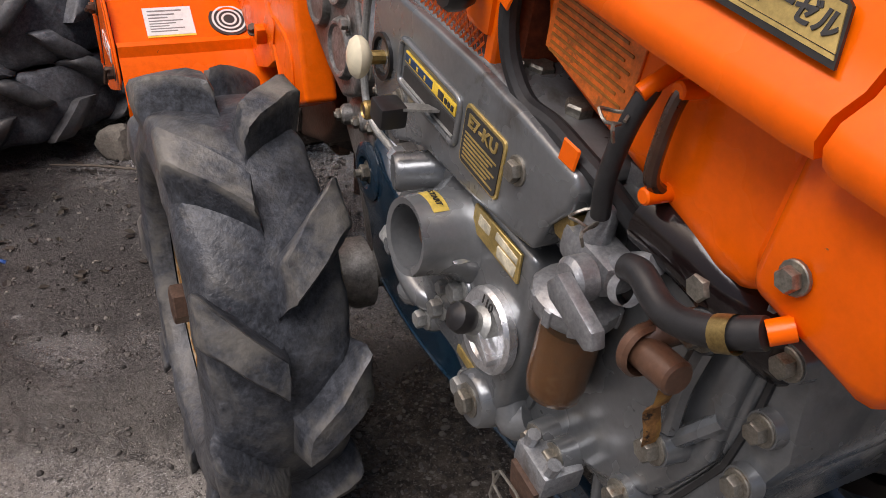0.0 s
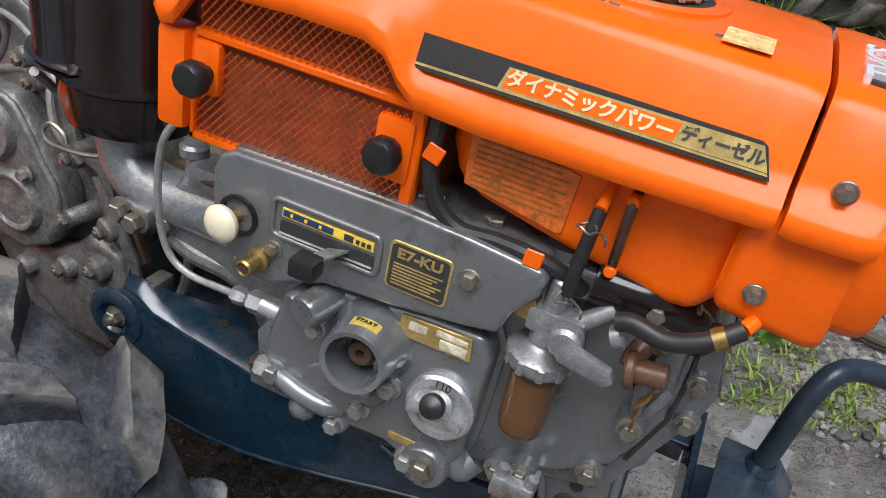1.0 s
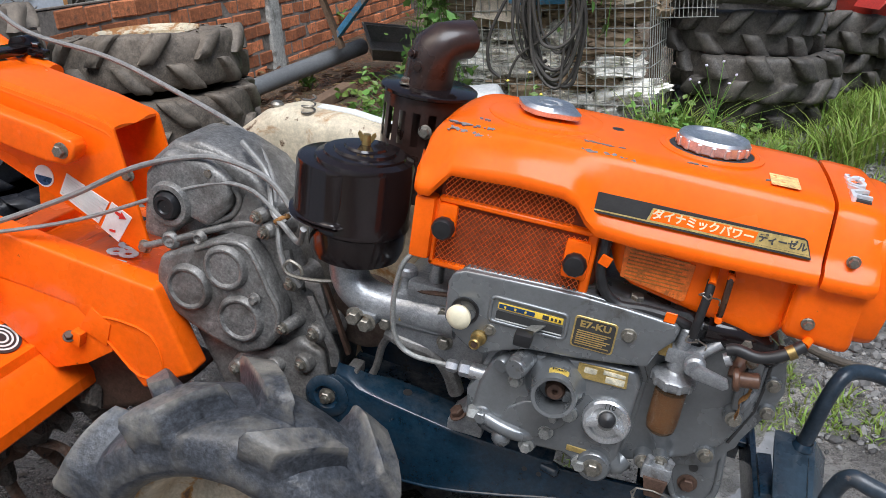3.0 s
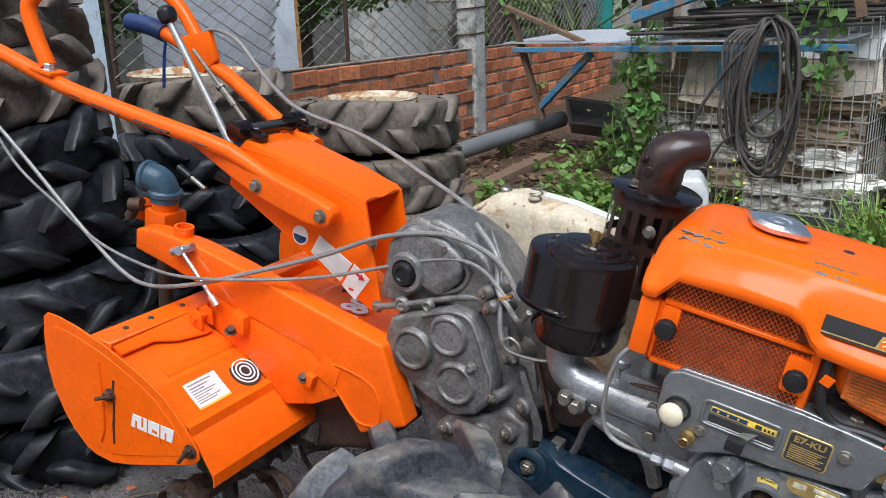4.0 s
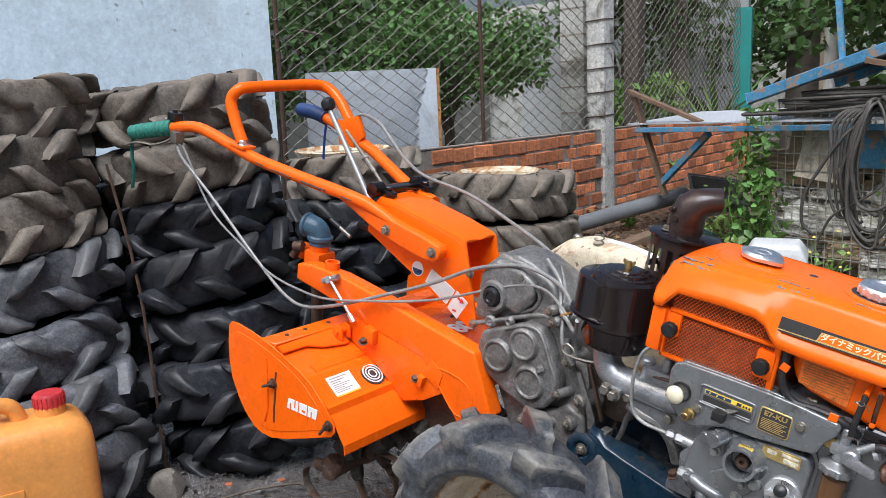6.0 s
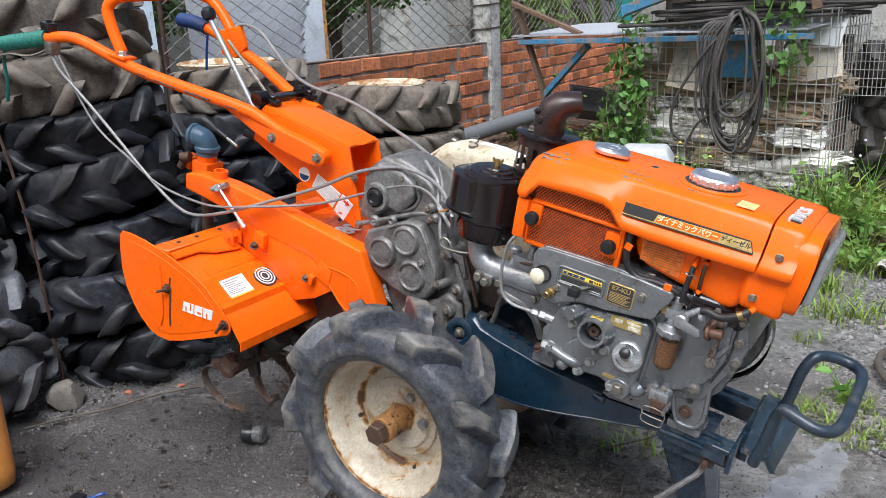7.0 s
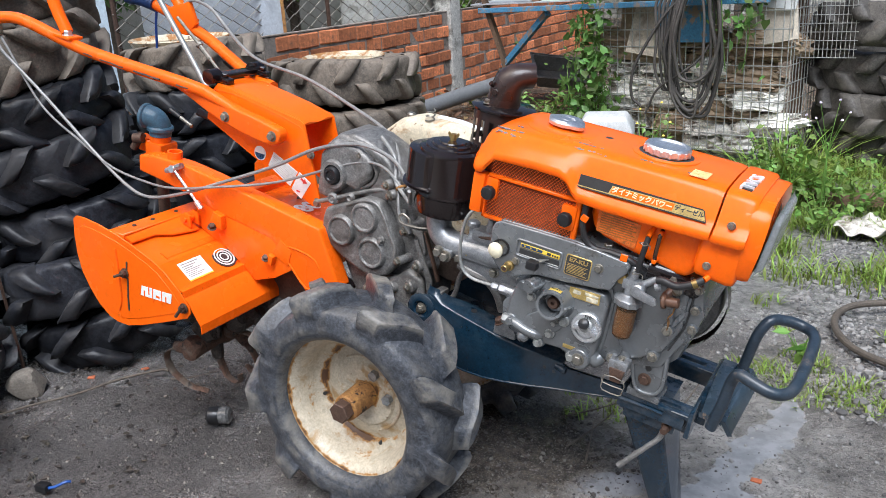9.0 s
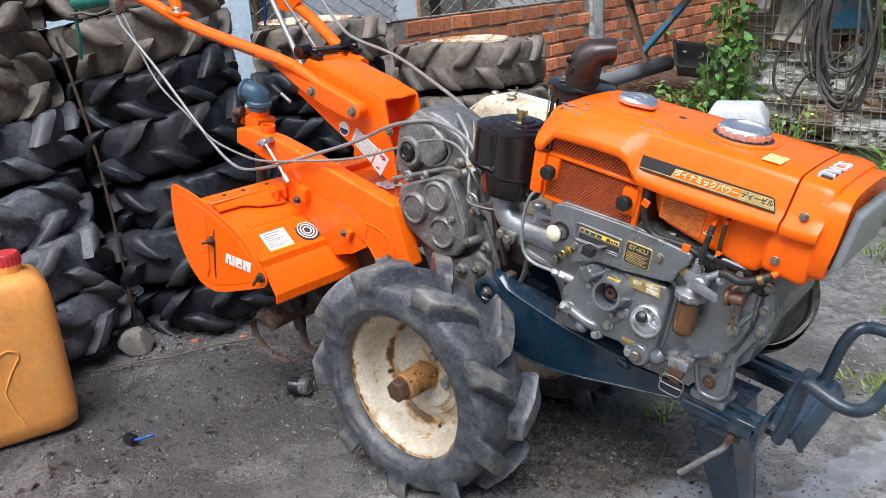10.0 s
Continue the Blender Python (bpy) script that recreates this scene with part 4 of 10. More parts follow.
part("radiator_cap", wing_cap((0.301, HC, 0.698)), CHROME, hood, "pressed chrome radiator cap with two ears", 40)
fc = lathe([(0.040, 0.0), (0.0435, 0.003), (0.0435, 0.014), (0.041, 0.018), (0.034, 0.0185), (0.031, 0.0155), (0.0, 0.0148)], (0.508, HC, 0.694), (0, 0, 1), 40, caps=False)
part("filler_gap", lathe([(0.042, -0.001), (0.0425, 0.0006), (0.0515, 0.0006), (0.052, -0.003)], (0.508, HC, 0.6936), (0, 0, 1), 40, caps=False), INK, hood, "dark gap round the filler neck")
part("filler_lip", lathe([(0.0512, 0.0), (0.0520, 0.0016), (0.0545, 0.0022), (0.058, 0.0010), (0.062, -0.0025)], (0.508, HC, 0.6934), (0, 0, 1), 40, caps=False), ORANGE, hood)
part("vent_hole", lathe([(0.0, 0.0004), (0.0075, 0.0004), (0.0078, 0.0)], (0.392, HC + 0.004, 0.6938), (0, 0, 1), 20, caps=False), INK, hood, "small dark hole in the hood's top")
fcap = part("fuel_cap", fc, CHROME, hood, "round chrome fuel filler cap", 30)
for k in range(16):
    a = 2 * math.pi * k / 16
    part("cap_rib", box(-0.003, 0.003, -0.0015, 0.0015, 0.002, 0.014, 0.001, 1, m=pose(0.508 + 0.0435 * math.cos(a), HC + 0.0435 * math.sin(a), 0.693, 0, 0, math.degrees(a) + 90)), CHROME, fcap)


# the near side face slants: a point on it at height w
def side_y(w):
    return -0.1745 + (w - 0.626) * 0.36


def on_side(poly, lift, name, m, parent, label=""):
    """A thin sticker lying on the slanted side of the hood, from (u, w) corners."""
    out = [Vector((u, side_y(w) - lift, w)) for u, w in poly]
    inn = [v + Vector((0, 0.0015, 0)) for v in out]
    return part(name, loft([out, inn]), m, parent, label, 0)


BLACK_ST = mat("black_sticker", (0.015, 0.014, 0.013), 0.4, spread=0.2, scale=20, chips=(0.75, 0.16, 0.02), chip_amount=0.66, chip_scale=30)
stripe = on_side([(0.392, 0.6495), (0.392, 0.627), (0.632, 0.629), (0.624, 0.6475), (0.62, 0.6495)], 0.0030, "stripe_sticker", BLACK_ST, hood, "black and gold stripe sticker, worn at its upper edge")
on_side([(0.392, 0.6310), (0.392, 0.6295), (0.630, 0.6315), (0.629, 0.633)], 0.0034, "gold_line", GOLD, stripe)
on_side([(0.452, 0.6315), (0.456, 0.6455), (0.622, 0.6475), (0.629, 0.6335)], 0.0035, "gold_field", GOLD, stripe, "gold lettering field")
on_side([(0.455, 0.6325), (0.458, 0.6445), (0.572, 0.6455), (0.570, 0.6335)], 0.0038, "orange_field", ORANGE, stripe, "orange lettering field")


def words(text, name, m, size, mtx, parent, extrude=0.0004, label="", sx=1.0, bold=0.0):
    """Raised lettering in the built-in font."""
    cu = bpy.data.curves.new(name, "FONT")
    cu.body, cu.size, cu.extrude, cu.resolution_u = text, size, extrude, 3
    cu.align_x, cu.align_y, cu.offset = "CENTER", "CENTER", bold
    tmp = new("tmp_text", cu)
    me = bpy.data.meshes.new_from_object(tmp.evaluated_get(bpy.context.evaluated_depsgraph_get()))
    bpy.data.objects.remove(tmp)
    bpy.data.curves.remove(cu)
    me.transform(mtx @ Matrix.Diagonal((sx, 1, 1, 1)))
    me.materials.append(m)
    me.name = name
    o = new(name, me)
    o.parent = parent
    if label:
        o["label"] = label
    return o


PALE_INK = mat("pale_ink", (0.70, 0.58, 0.34), 0.45, spread=0.08, scale=40)
words("ダイナミックパワー", "lettering", PALE_INK, 0.0125, pose(0.513, side_y(0.639) - 0.0041, 0.639, 68, 0.5, 0), stripe, sx=1.0, bold=0.0004)
words("ディーゼル", "lettering", INK, 0.0105, pose(0.599, side_y(0.640) - 0.0038, 0.640, 68, 0.5, 0), stripe, bold=0.0004)
words("E7-KU", "lettering", GOLD, 0.0118, pose(0.4255, -0.1784, 0.4835, 90, 0, 0), npl, sx=1.22, bold=0.0004)
for k in range(7):
    part("print_line", box(0.4045, 0.4465 - 0.004 * (k % 3), -0.1786, -0.178, 0.4735 - 0.0030 * k, 0.4748 - 0.0030 * k), GOLD, npl)
ax_ = Vector((0.05, -1, 0.10)).normalized()
side_ = ax_.cross(Vector((0, 0, 1))).normalized()
up_ = side_.cross(ax_).normalized()
start_c = Vector((0.394, -0.162, 0.384))
arc = [[start_c + ax_ * h + (up_ * math.cos(a) + side_ * math.sin(a)) * r for h, r in ((0.0240, 0.0310), (0.0360, 0.0301), (0.0360, 0.0290), (0.0240, 0.0299))] for a in [radians(d) for d in range(-24, 25, 8)]]
part("start_sticker", loft(arc), mat("faded_yellow_sticker", (0.50, 0.36, 0.07), 0.5, spread=0.2, scale=60), gcov, "faded yellow start sticker", 40)
words("START", "lettering", INK, 0.0062, pose(*(start_c + ax_ * 0.030 + up_ * 0.0312), -6, 0, 0), gcov)
words("110", "lettering", INK, 0.010, pose(0.466, -0.1775, 0.378, 85, 0, 0), oil)
part("warning_sticker", box(0.575, 0.607, HC - 0.088, HC - 0.045, 0.6915, 0.6925), mat("pale_orange_sticker", (0.82, 0.50, 0.20), 0.5, spread=0.3, scale=60, stain=(0.78, 0.16, 0.02), stain_amount=0.56, stain_scale=60), hood, "faded cream warning sticker")

# front cowl with the headlamp: a boxy shell in two steps, the hood's lip running on round it
cw = []
for u, lo, top, side in ((0.648, 0.603, 0.689, 0.136), (0.656, 0.602, 0.690, 0.138), (0.684, 0.603, 0.689, 0.138), (0.698, 0.604, 0.688, 0.138), (0.704, 0.606, 0.685, 0.135)):
    cw.append(hood_ring(u, lo, top, side))
cowl = part("front_cowl", loft(cw), ORANGE, T, "orange front cowl holding the headlamp", 50)
low = []
for u, wl, wh, yn, yf in ((0.628, 0.534, 0.603, -0.163, 0.073), (0.634, 0.527, 0.606, -0.171, 0.081), (0.690, 0.523, 0.610, -0.173, 0.083), (0.702, 0.525, 0.640, -0.171, 0.081), (0.704, 0.532, 0.660, -0.160, 0.070)):
    b = 0.012
    low.append([(u, yn + b, wl), (u, yn + 0.003, wl + 0.004), (u, yn, wl + b), (u, yn, wh), (u, yf, wh), (u, yf, wl + b), (u, yf - 0.003, wl + 0.004), (u, yf - b, wl)])
part("cowl_skirt", bev(loft(low), 0.003, 1, 45), ORANGE, cowl, "", 50)
bz = []
for d_, g in ((-0.040, 0.0), (-0.016, 0.0), (-0.004, 0.001), (0.003, 0.005)):
    # bezel section: its front leans back towards the top
    pts_ = []
    for y_, w_ in ((-0.150, 0.538), (-0.162, 0.541), (-0.170, 0.552), (-0.171, 0.600), (-0.168, 0.640), (-0.158, 0.662), (-0.142, 0.676), (-0.110, 0.682), (-0.045, 0.683), (0.020, 0.682), (0.052, 0.676), (0.068, 0.662), (0.078, 0.640), (0.081, 0.600), (0.080, 0.552), (0.072, 0.541), (0.060, 0.538)):
        yy, ww = HC + (y_ - HC) * (1 - g * 5), 0.61 + (w_ - 0.61) * (1 - g * 5)
        pts_.append((0.718 + 0.010 * math.sin(math.pi * min(1, max(0, (w_ - 0.53) / 0.20))) + d_, yy, ww))
    bz.append(pts_)
part("lamp_bezel", loft(bz), ORANGE, cowl, "orange surround of the headlamp", 40)
lamp = part("headlamp", bev(loft([[(0.728, -0.152, 0.556), (0.728, 0.062, 0.556), (0.736, 0.055, 0.656), (0.736, -0.145, 0.656)], [(0.740, -0.145, 0.562), (0.740, 0.055, 0.562), (0.747, 0.048, 0.650), (0.747, -0.138, 0.650)]]), 0.012, 3), mat("headlamp_glass", (0.34, 0.36, 0.36), 0.12, 0.3, spread=0.1, scale=30, fine=400, bump=0.5), cowl, "clear ribbed headlamp glass")
part("lamp_frame", box(0.716, 0.727, -0.150, 0.060, 0.558, 0.654, 0.003), BLACK_PLASTIC, lamp)
for u, w in ((0.674, 0.637), (0.652, 0.553)):
    part("cowl_bolt", hexbolt((u, side_y(w) - 0.003 if w > 0.6 else -0.173, w), NEAR, 0.0056, 0.005), ZINC, cowl, "dull zinc bolt")
part("lip_scar", box(0.672, 0.676, -0.1835, -0.180, 0.603, 0.618, 0.001), INK, cowl)
part("letter_plate", box(-0.046, 0.046, -0.0090, 0.0090, -0.005, 0.0003, 0.0002, m=pose(0.676, HC - 0.031, 0.6908, 0, 0, 88)), INK, cowl, "dark backing plate")
words("TVCS", "lettering", mat("plated_letters", (0.80, 0.81, 0.83), 0.35, 0.4, grain=0.02), 0.030, pose(0.676, HC - 0.031, 0.6918, 0, 0, 88), cowl, 0.003, "raised chrome letters", sx=1.35, bold=0.0008)

# tank under the hood
tank = part("fuel_tank", prism([(0.420, 0.602), (0.420, 0.575), (0.430, 0.550), (0.452, 0.536), (0.50, 0.526), (0.555, 0.516), (0.600, 0.507), (0.622, 0.511), (0.634, 0.528), (0.638, 0.56), (0.638, 0.602)], -0.154, 0.064, 0.016, 4), ORANGE, T, "orange steel fuel tank bulging under the hood", 50)
STICKER_INK = mat("brown_ink", (0.36, 0.13, 0.02), 0.5, spread=0.3, scale=90)
lab = part("instruction_sticker", prism([(0.438, 0.547), (0.436, 0.588), (0.440, 0.591), (0.520, 0.583), (0.518, 0.536), (0.514, 0.534)], -0.1555, -0.1535, 0.0005, 1), mat("orange_sticker", (0.72, 0.16, 0.02), 0.5, spread=0.2, scale=30, chips=(0.35, 0.10, 0.02), chip_amount=0.6, chip_scale=40), tank, "faded orange instruction sticker printed in gold")
for k in range(9):
    part("print_line", box(0.443, 0.513 - 0.006 * (k % 2), -0.1562, -0.155, 0.5835 - 0.0046 * k, 0.5850 - 0.0046 * k), STICKER_INK, lab)
part("tank_spigot", join(cyl((0.543, -0.150, 0.588), (0.541, -0.172, 0.572), 0.0046, seg=12), lathe([(0.0075, 0), (0.006, 0.006)], (0.543, -0.148, 0.590), (-0.1, -1, -0.6), 14)), ORANGE, tank)
part("sight_tube", tube([(0.560, -0.156, 0.586), (0.560, -0.167, 0.578), (0.560, -0.168, 0.540), (0.560, -0.156, 0.526)], 0.0040, 10), mat("smoked_tube", (0.05, 0.022, 0.012), 0.2, coat=0.4), tank, "dark sight tube")
for w in (0.583, 0.527):
    part("tube_socket", cyl((0.560, -0.152, w), (0.560, -0.169, w), 0.0052, 0.0046, 12, 0.001), ORANGE, tank)
hose_s = part("fuel_hose", tube([(0.541, -0.166, 0.575), (0.540, -0.172, 0.555), (0.538, -0.174, 0.525), (0.537, -0.170, 0.500)], 0.0053, 12), HOSE, T, "short black rubber fuel hose")
for w, a in ((0.560, 0.2), (0.500, 1.2)):
    part("hose_clip", tube([(0.537 + 0.007 * math.cos(t + a), -0.180 + 0.0075 * math.sin(t + a), w + 0.002 * math.sin(2 * t)) for t in (0, 1, 2, 3, 4, 5, 6)] + [(0.552, -0.192, w + 0.004), (0.553, -0.190, w - 0.004)], 0.0010, 5, 3), ZINC, hose_s, "spring wire hose clip")

# fuel cock and sediment bowl
FX, FY = 0.533, -0.186
cock = part("fuel_cock", lathe([(0.022, 0), (0.0255, 0.003), (0.0265, 0.007), (0.0265, 0.014), (0.0235, 0.0165), (0.015, 0.0185), (0.011, 0.022), (0.009, 0.048), (0.0, 0.050)], (FX, FY, 0.418), (0, 0, 1), 36, caps=False), ALLOY, T, "die-cast fuel cock with a sediment bowl", 40)
for k in range(10):
    a = 2 * math.pi * k / 10
    part("ring_rib", box(-0.003, 0.003, -0.0012, 0.0012, 0.420, 0.432, 0.0008, 1, m=pose(FX + 0.0262 * math.cos(a), FY + 0.0262 * math.sin(a), 0, 0, 0, math.degrees(a) + 90)), ALLOY, cock)
GLASS = bpy.data.materials.new("amber_glass")
GLASS.use_nodes = True
gb_ = GLASS.node_tree.nodes["Principled BSDF"]
gb_.inputs["Base Color"].default_value, gb_.inputs["Transmission Weight"].default_value, gb_.inputs["Roughness"].default_value, gb_.inputs["IOR"].default_value = (0.62, 0.36, 0.17, 1), 0.85, 0.08, 1.45
bowl = part("sediment_bowl", lathe([(0.0195, 0.0), (0.0195, -0.056), (0.0180, -0.068), (0.012, -0.074), (0.0, -0.075)], (FX + 0.001, FY + 0.002, 0.420), (0, 0, 1), 32, caps=False), GLASS, cock, "amber glass sediment bowl", 60)
part("fuel", lathe([(0.0170, -0.012), (0.0170, -0.056), (0.0155, -0.066), (0.0, -0.070)], (FX + 0.001, FY + 0.002, 0.420), (0, 0, 1), 28), mat("brown_fuel", (0.16, 0.065, 0.02), 0.25, spread=0.2, scale=30), bowl, "brown fuel", 60)
part("cock_body", join(cyl((0.531, -0.186, 0.440), (0.533, -0.184, 0.497), 0.011, 0.008, 14, 0.002), box(0.515, 0.560, -0.196, -0.172, 0.450, 0.472, 0.006), cyl((0.548, -0.186, 0.462), (0.575, -0.180, 0.486), 0.008, 0.0065, 12)), ALLOY, cock, "", 40)
lv = part("cock_lever", prism([(0.545, 0.459), (0.552, 0.470), (0.588, 0.461), (0.592, 0.452), (0.586, 0.447), (0.550, 0.452)], -0.222, -0.213, 0.002), ALLOY, cock, "cast tap lever")
part("lever_hub", lathe([(0.013, 0), (0.013, 0.010), (0.010, 0.013), (0.0, 0.013)], (0.550, -0.200, 0.461), NEAR, 20, caps=False), ALLOY, lv)
bj = part("banjo_bolt", hexbolt((0.513, -0.176, 0.466), NEAR, 0.011, 0.016), BRASS, cock, "brass banjo bolt")
part("banjo_ring", lathe([(0.016, 0), (0.016, 0.008), (0.013, 0.010)], (0.513, -0.168, 0.466), NEAR, 20), ALLOY, bj)
cock.location = (-0.002, 0.023, 0.008)
h2 = part("return_hose", tube([(0.577, -0.181, 0.500), (0.588, -0.182, 0.504), (0.612, -0.186, 0.503), (0.636, -0.186, 0.514), (0.655, -0.178, 0.528)], 0.0072, 14), HOSE, T, "thick black rubber fuel hose")
part("hose_band", lathe([(0.0084, 0), (0.0084, 0.009)], (0.640, -0.185, 0.516), (0.8, 0.2, 0.6), 20, caps=False), BRASS, h2, "brass hose band")
part("hose_band", lathe([(0.0082, 0), (0.0082, 0.007)], (0.578, -0.1815, 0.487), (0.8, 0, 0.5), 20, caps=False), ALLOY, h2)
part("hose_nipple", cyl((0.655, -0.178, 0.528), (0.660, -0.170, 0.533), 0.0056, seg=12), ORANGE, h2, "orange painted nipple")
BROWN_PLUG = mat("brown_plug", (0.10, 0.05, 0.03), 0.35, spread=0.2, scale=30)
plug = part("side_plug", cyl((0.597, -0.174, 0.462), (0.624, -0.174, 0.467), 0.0095, 0.0095, 20, 0.0015), BROWN_PLUG, engine, "brown rusty plug pipe")
part("plug_flange", lathe([(0.0, -0.002), (0.0135, -0.002), (0.0150, 0.0), (0.0150, 0.004), (0.0130, 0.006)], (0.596, -0.174, 0.462), (1, 0, 0.2), 24, caps=False), BROWN_PLUG, plug)
part("plug_elbow", tube([(0.607, -0.138, 0.480), (0.602, -0.154, 0.477), (0.597, -0.166, 0.470), (0.596, -0.173, 0.463)], 0.0085, 12), BROWN_PLUG, plug)
part("tin_strip", tube([(0.618, -0.172, 0.456), (0.617, -0.170, 0.442), (0.611, -0.167, 0.430), (0.614, -0.164, 0.416), (0.613, -0.160, 0.402)], 0.0055, 8, 3, squash=0.2), RUST, engine, "bent rusty tin strip")
for u, w, y in ((0.613, 0.397, -0.152), (0.597, 0.328, -0.142), (0.611, 0.481, -0.152), (0.600, 0.500, -0.146), (0.524, 0.299, -0.152), (0.545, 0.303, -0.150)):
    b = part("crankcase_bolt", hexbolt((u, y - 0.004, w), NEAR, 0.0075, 0.007), ZINC, engine)
    part("bolt_boss", lathe([(0.013, 0), (0.0115, 0.016)], (u, y + 0.012, w), NEAR, 18), GREY_PAINT, b)
for u, w in ((0.649, 0.444), (0.652, 0.405), (0.645, 0.486)):
    b = part("crankcase_bolt", hexbolt((u, -0.134, w), NEAR, 0.0065, 0.006), ZINC, engine)
    part("bolt_boss", lathe([(0.011, 0), (0.0098, 0.008)], (u, -0.126, w), NEAR, 18), GREY_PAINT, b)
part("joint_groove", prism([(0.6375, 0.484), (0.6405, 0.484), (0.6425, 0.445), (0.640, 0.400), (0.622, 0.345), (0.6185, 0.345), (0.6365, 0.400), (0.639, 0.445)], -0.1305, -0.126, 0.0), INK, engine, "dark joint between the castings")
part("joint_flange", tube([(0.633, -0.128, 0.488), (0.634, -0.129, 0.445), (0.631, -0.129, 0.402), (0.613, -0.129, 0.348)], 0.0045, 8, 4), GREY_PAINT, engine, "", 60)
part("boss_rib", tube([(0.613, -0.146, 0.397), (0.622, -0.146, 0.414), (0.631, -0.138, 0.432)], 0.0055, 8), GREY_PAINT, engine)
part("boss_rib", tube([(0.612, -0.150, 0.470), (0.610, -0.150, 0.44), (0.613, -0.150, 0.41)], 0.006, 8), GREY_PAINT, engine)
foot = part("engine_foot", prism([(0.552, 0.330), (0.556, 0.290), (0.568, 0.246), (0.582, 0.230), (0.612, 0.232), (0.626, 0.246), (0.630, 0.270), (0.624, 0.345)], -0.122, -0.110, 0.005, 3), GREY_PAINT, engine, "", 40)
part("foot_rim", tube([(0.556, -0.122, 0.318), (0.560, -0.123, 0.285), (0.572, -0.123, 0.247), (0.584, -0.123, 0.234), (0.611, -0.123, 0.236), (0.623, -0.123, 0.249), (0.626, -0.123, 0.272), (0.620, -0.122, 0.335)], 0.0045, 8, 4), GREY_PAINT, foot, "", 60)
part("foot_face_bolt", hexbolt((0.590, -0.122, 0.262), NEAR, 0.010, 0.008), DARK_RUST, foot, "rusty foot bolt")
for u, w, r in ((0.592, 0.288, 0.006), (0.600, 0.312, 0.0045)):
    part("foot_hole", lathe([(0.0, 0.0010), (r, 0.0010), (r * 1.04, 0.0)], (u, -0.122, w), NEAR, 14, caps=False), INK, foot)
part("foot_flange", box(0.560, 0.628, -0.120, -0.060, 0.2145, 0.232, 0.004), GREY_PAINT, foot)
rf = part("rear_foot", join(prism([(0.256, 0.250), (0.258, 0.262), (0.276, 0.285), (0.290, 0.31), (0.305, 0.31), (0.305, 0.250)], -0.130, -0.085, 0.004), box(0.252, 0.305, -0.122, -0.070, 0.232, 0.252, 0.004)), ALLOY, engine, "", 40)
part("foot_bolt", hexbolt((0.268, -0.128, 0.268), (-0.6, -0.3, 1), 0.010, 0.009), DARK_RUST, rf)
# spring latch below the crankcase
lt = part("latch", box(0.524, 0.562, -0.172, -0.140, 0.284, 0.306, 0.004), ALLOY, engine, "bright over-centre latch with a wire bail")
part("latch_plate", prism([(0.528, 0.29), (0.535, 0.262), (0.556, 0.262), (0.560, 0.29)], -0.176, -0.168, 0.002), DARK_RUST, lt)
part("wire_bail", tube([(0.524, -0.178, 0.272), (0.522, -0.180, 0.252), (0.527, -0.181, 0.240), (0.560, -0.181, 0.240), (0.565, -0.180, 0.250), (0.563, -0.178, 0.272), (0.524, -0.178, 0.272), (0.523, -0.180, 0.256), (0.564, -0.180, 0.256)], 0.0012, 6, 2), ZINC, lt, "bright wire bail")
for u in (0.530, 0.556):
    part("latch_pin", cyl((u, -0.165, 0.304), (u + 0.002, -0.165, 0.316), 0.005, seg=8), ALLOY, lt)
# flywheel side
fly = part("flywheel", lathe([(0.118, 0.0), (0.122, 0.006), (0.122, 0.050), (0.116, 0.056), (0.10, 0.050), (0.03, 0.044)], (0.545, 0.085, 0.365), (0, 1, 0), 40), CAST, T, "dark cast flywheel on the far side")
part("flywheel_guard", lathe([(0.135, 0.0), (0.135, 0.03), (0.13, 0.035)], (0.545, 0.075, 0.365), (0, 1, 0), 40, caps=False), BLACK, fly)
part("timing_case", prism([(0.60, 0.50), (0.640, 0.49), (0.655, 0.40), (0.640, 0.32), (0.60, 0.27)], -0.10, 0.072, 0.01), GREY_PAINT, engine, "", 40)
part("head_cover", prism([(0.395, 0.50), (0.42, 0.515), (0.53, 0.515), (0.56, 0.495)], -0.14, 0.04, 0.006), ALLOY, engine, "dull alloy cylinder head cover", 40)
for u, y in ((0.405, -0.145), (0.415, -0.138), (0.465, -0.142)):
    part("head_bolt", hexbolt((u, y, 0.512), (0, 0, 1), 0.009, 0.010), ZINC, engine)
part("head_stay", tube([(0.40, -0.13, 0.51), (0.40, -0.13, 0.535), (0.398, -0.12, 0.55)], 0.007, 8), DARK_RUST, engine)
part("curved_shroud", tube([(0.55, -0.145, 0.505), (0.59, -0.14, 0.502), (0.618, -0.132, 0.490), (0.632, -0.118, 0.478), (0.638, -0.095, 0.468)], 0.019, 20), BLACK, engine, "glossy dark rounded shroud", 60)
loop = part("drain_hose", tube([(0.412, -0.150, 0.615), (0.414, -0.166, 0.585), (0.415, -0.168, 0.555), (0.424, -0.166, 0.530), (0.445, -0.164, 0.514), (0.475, -0.164, 0.516), (0.505, -0.166, 0.516), (0.528, -0.160, 0.508), (0.545, -0.150, 0.495)], 0.0065, 10), HOSE, T, "black rubber drain hose")
for p, a in (((0.418, -0.174, 0.570), 20), ((0.507, -0.174, 0.519), 5)):
    part("hose_tab", box(-0.007, 0.007, -0.002, 0.0, -0.007, 0.007, 0.001, 1, m=pose(*p, 0, a, 8)), ORANGE, loop, "orange sheet-metal hose tab")

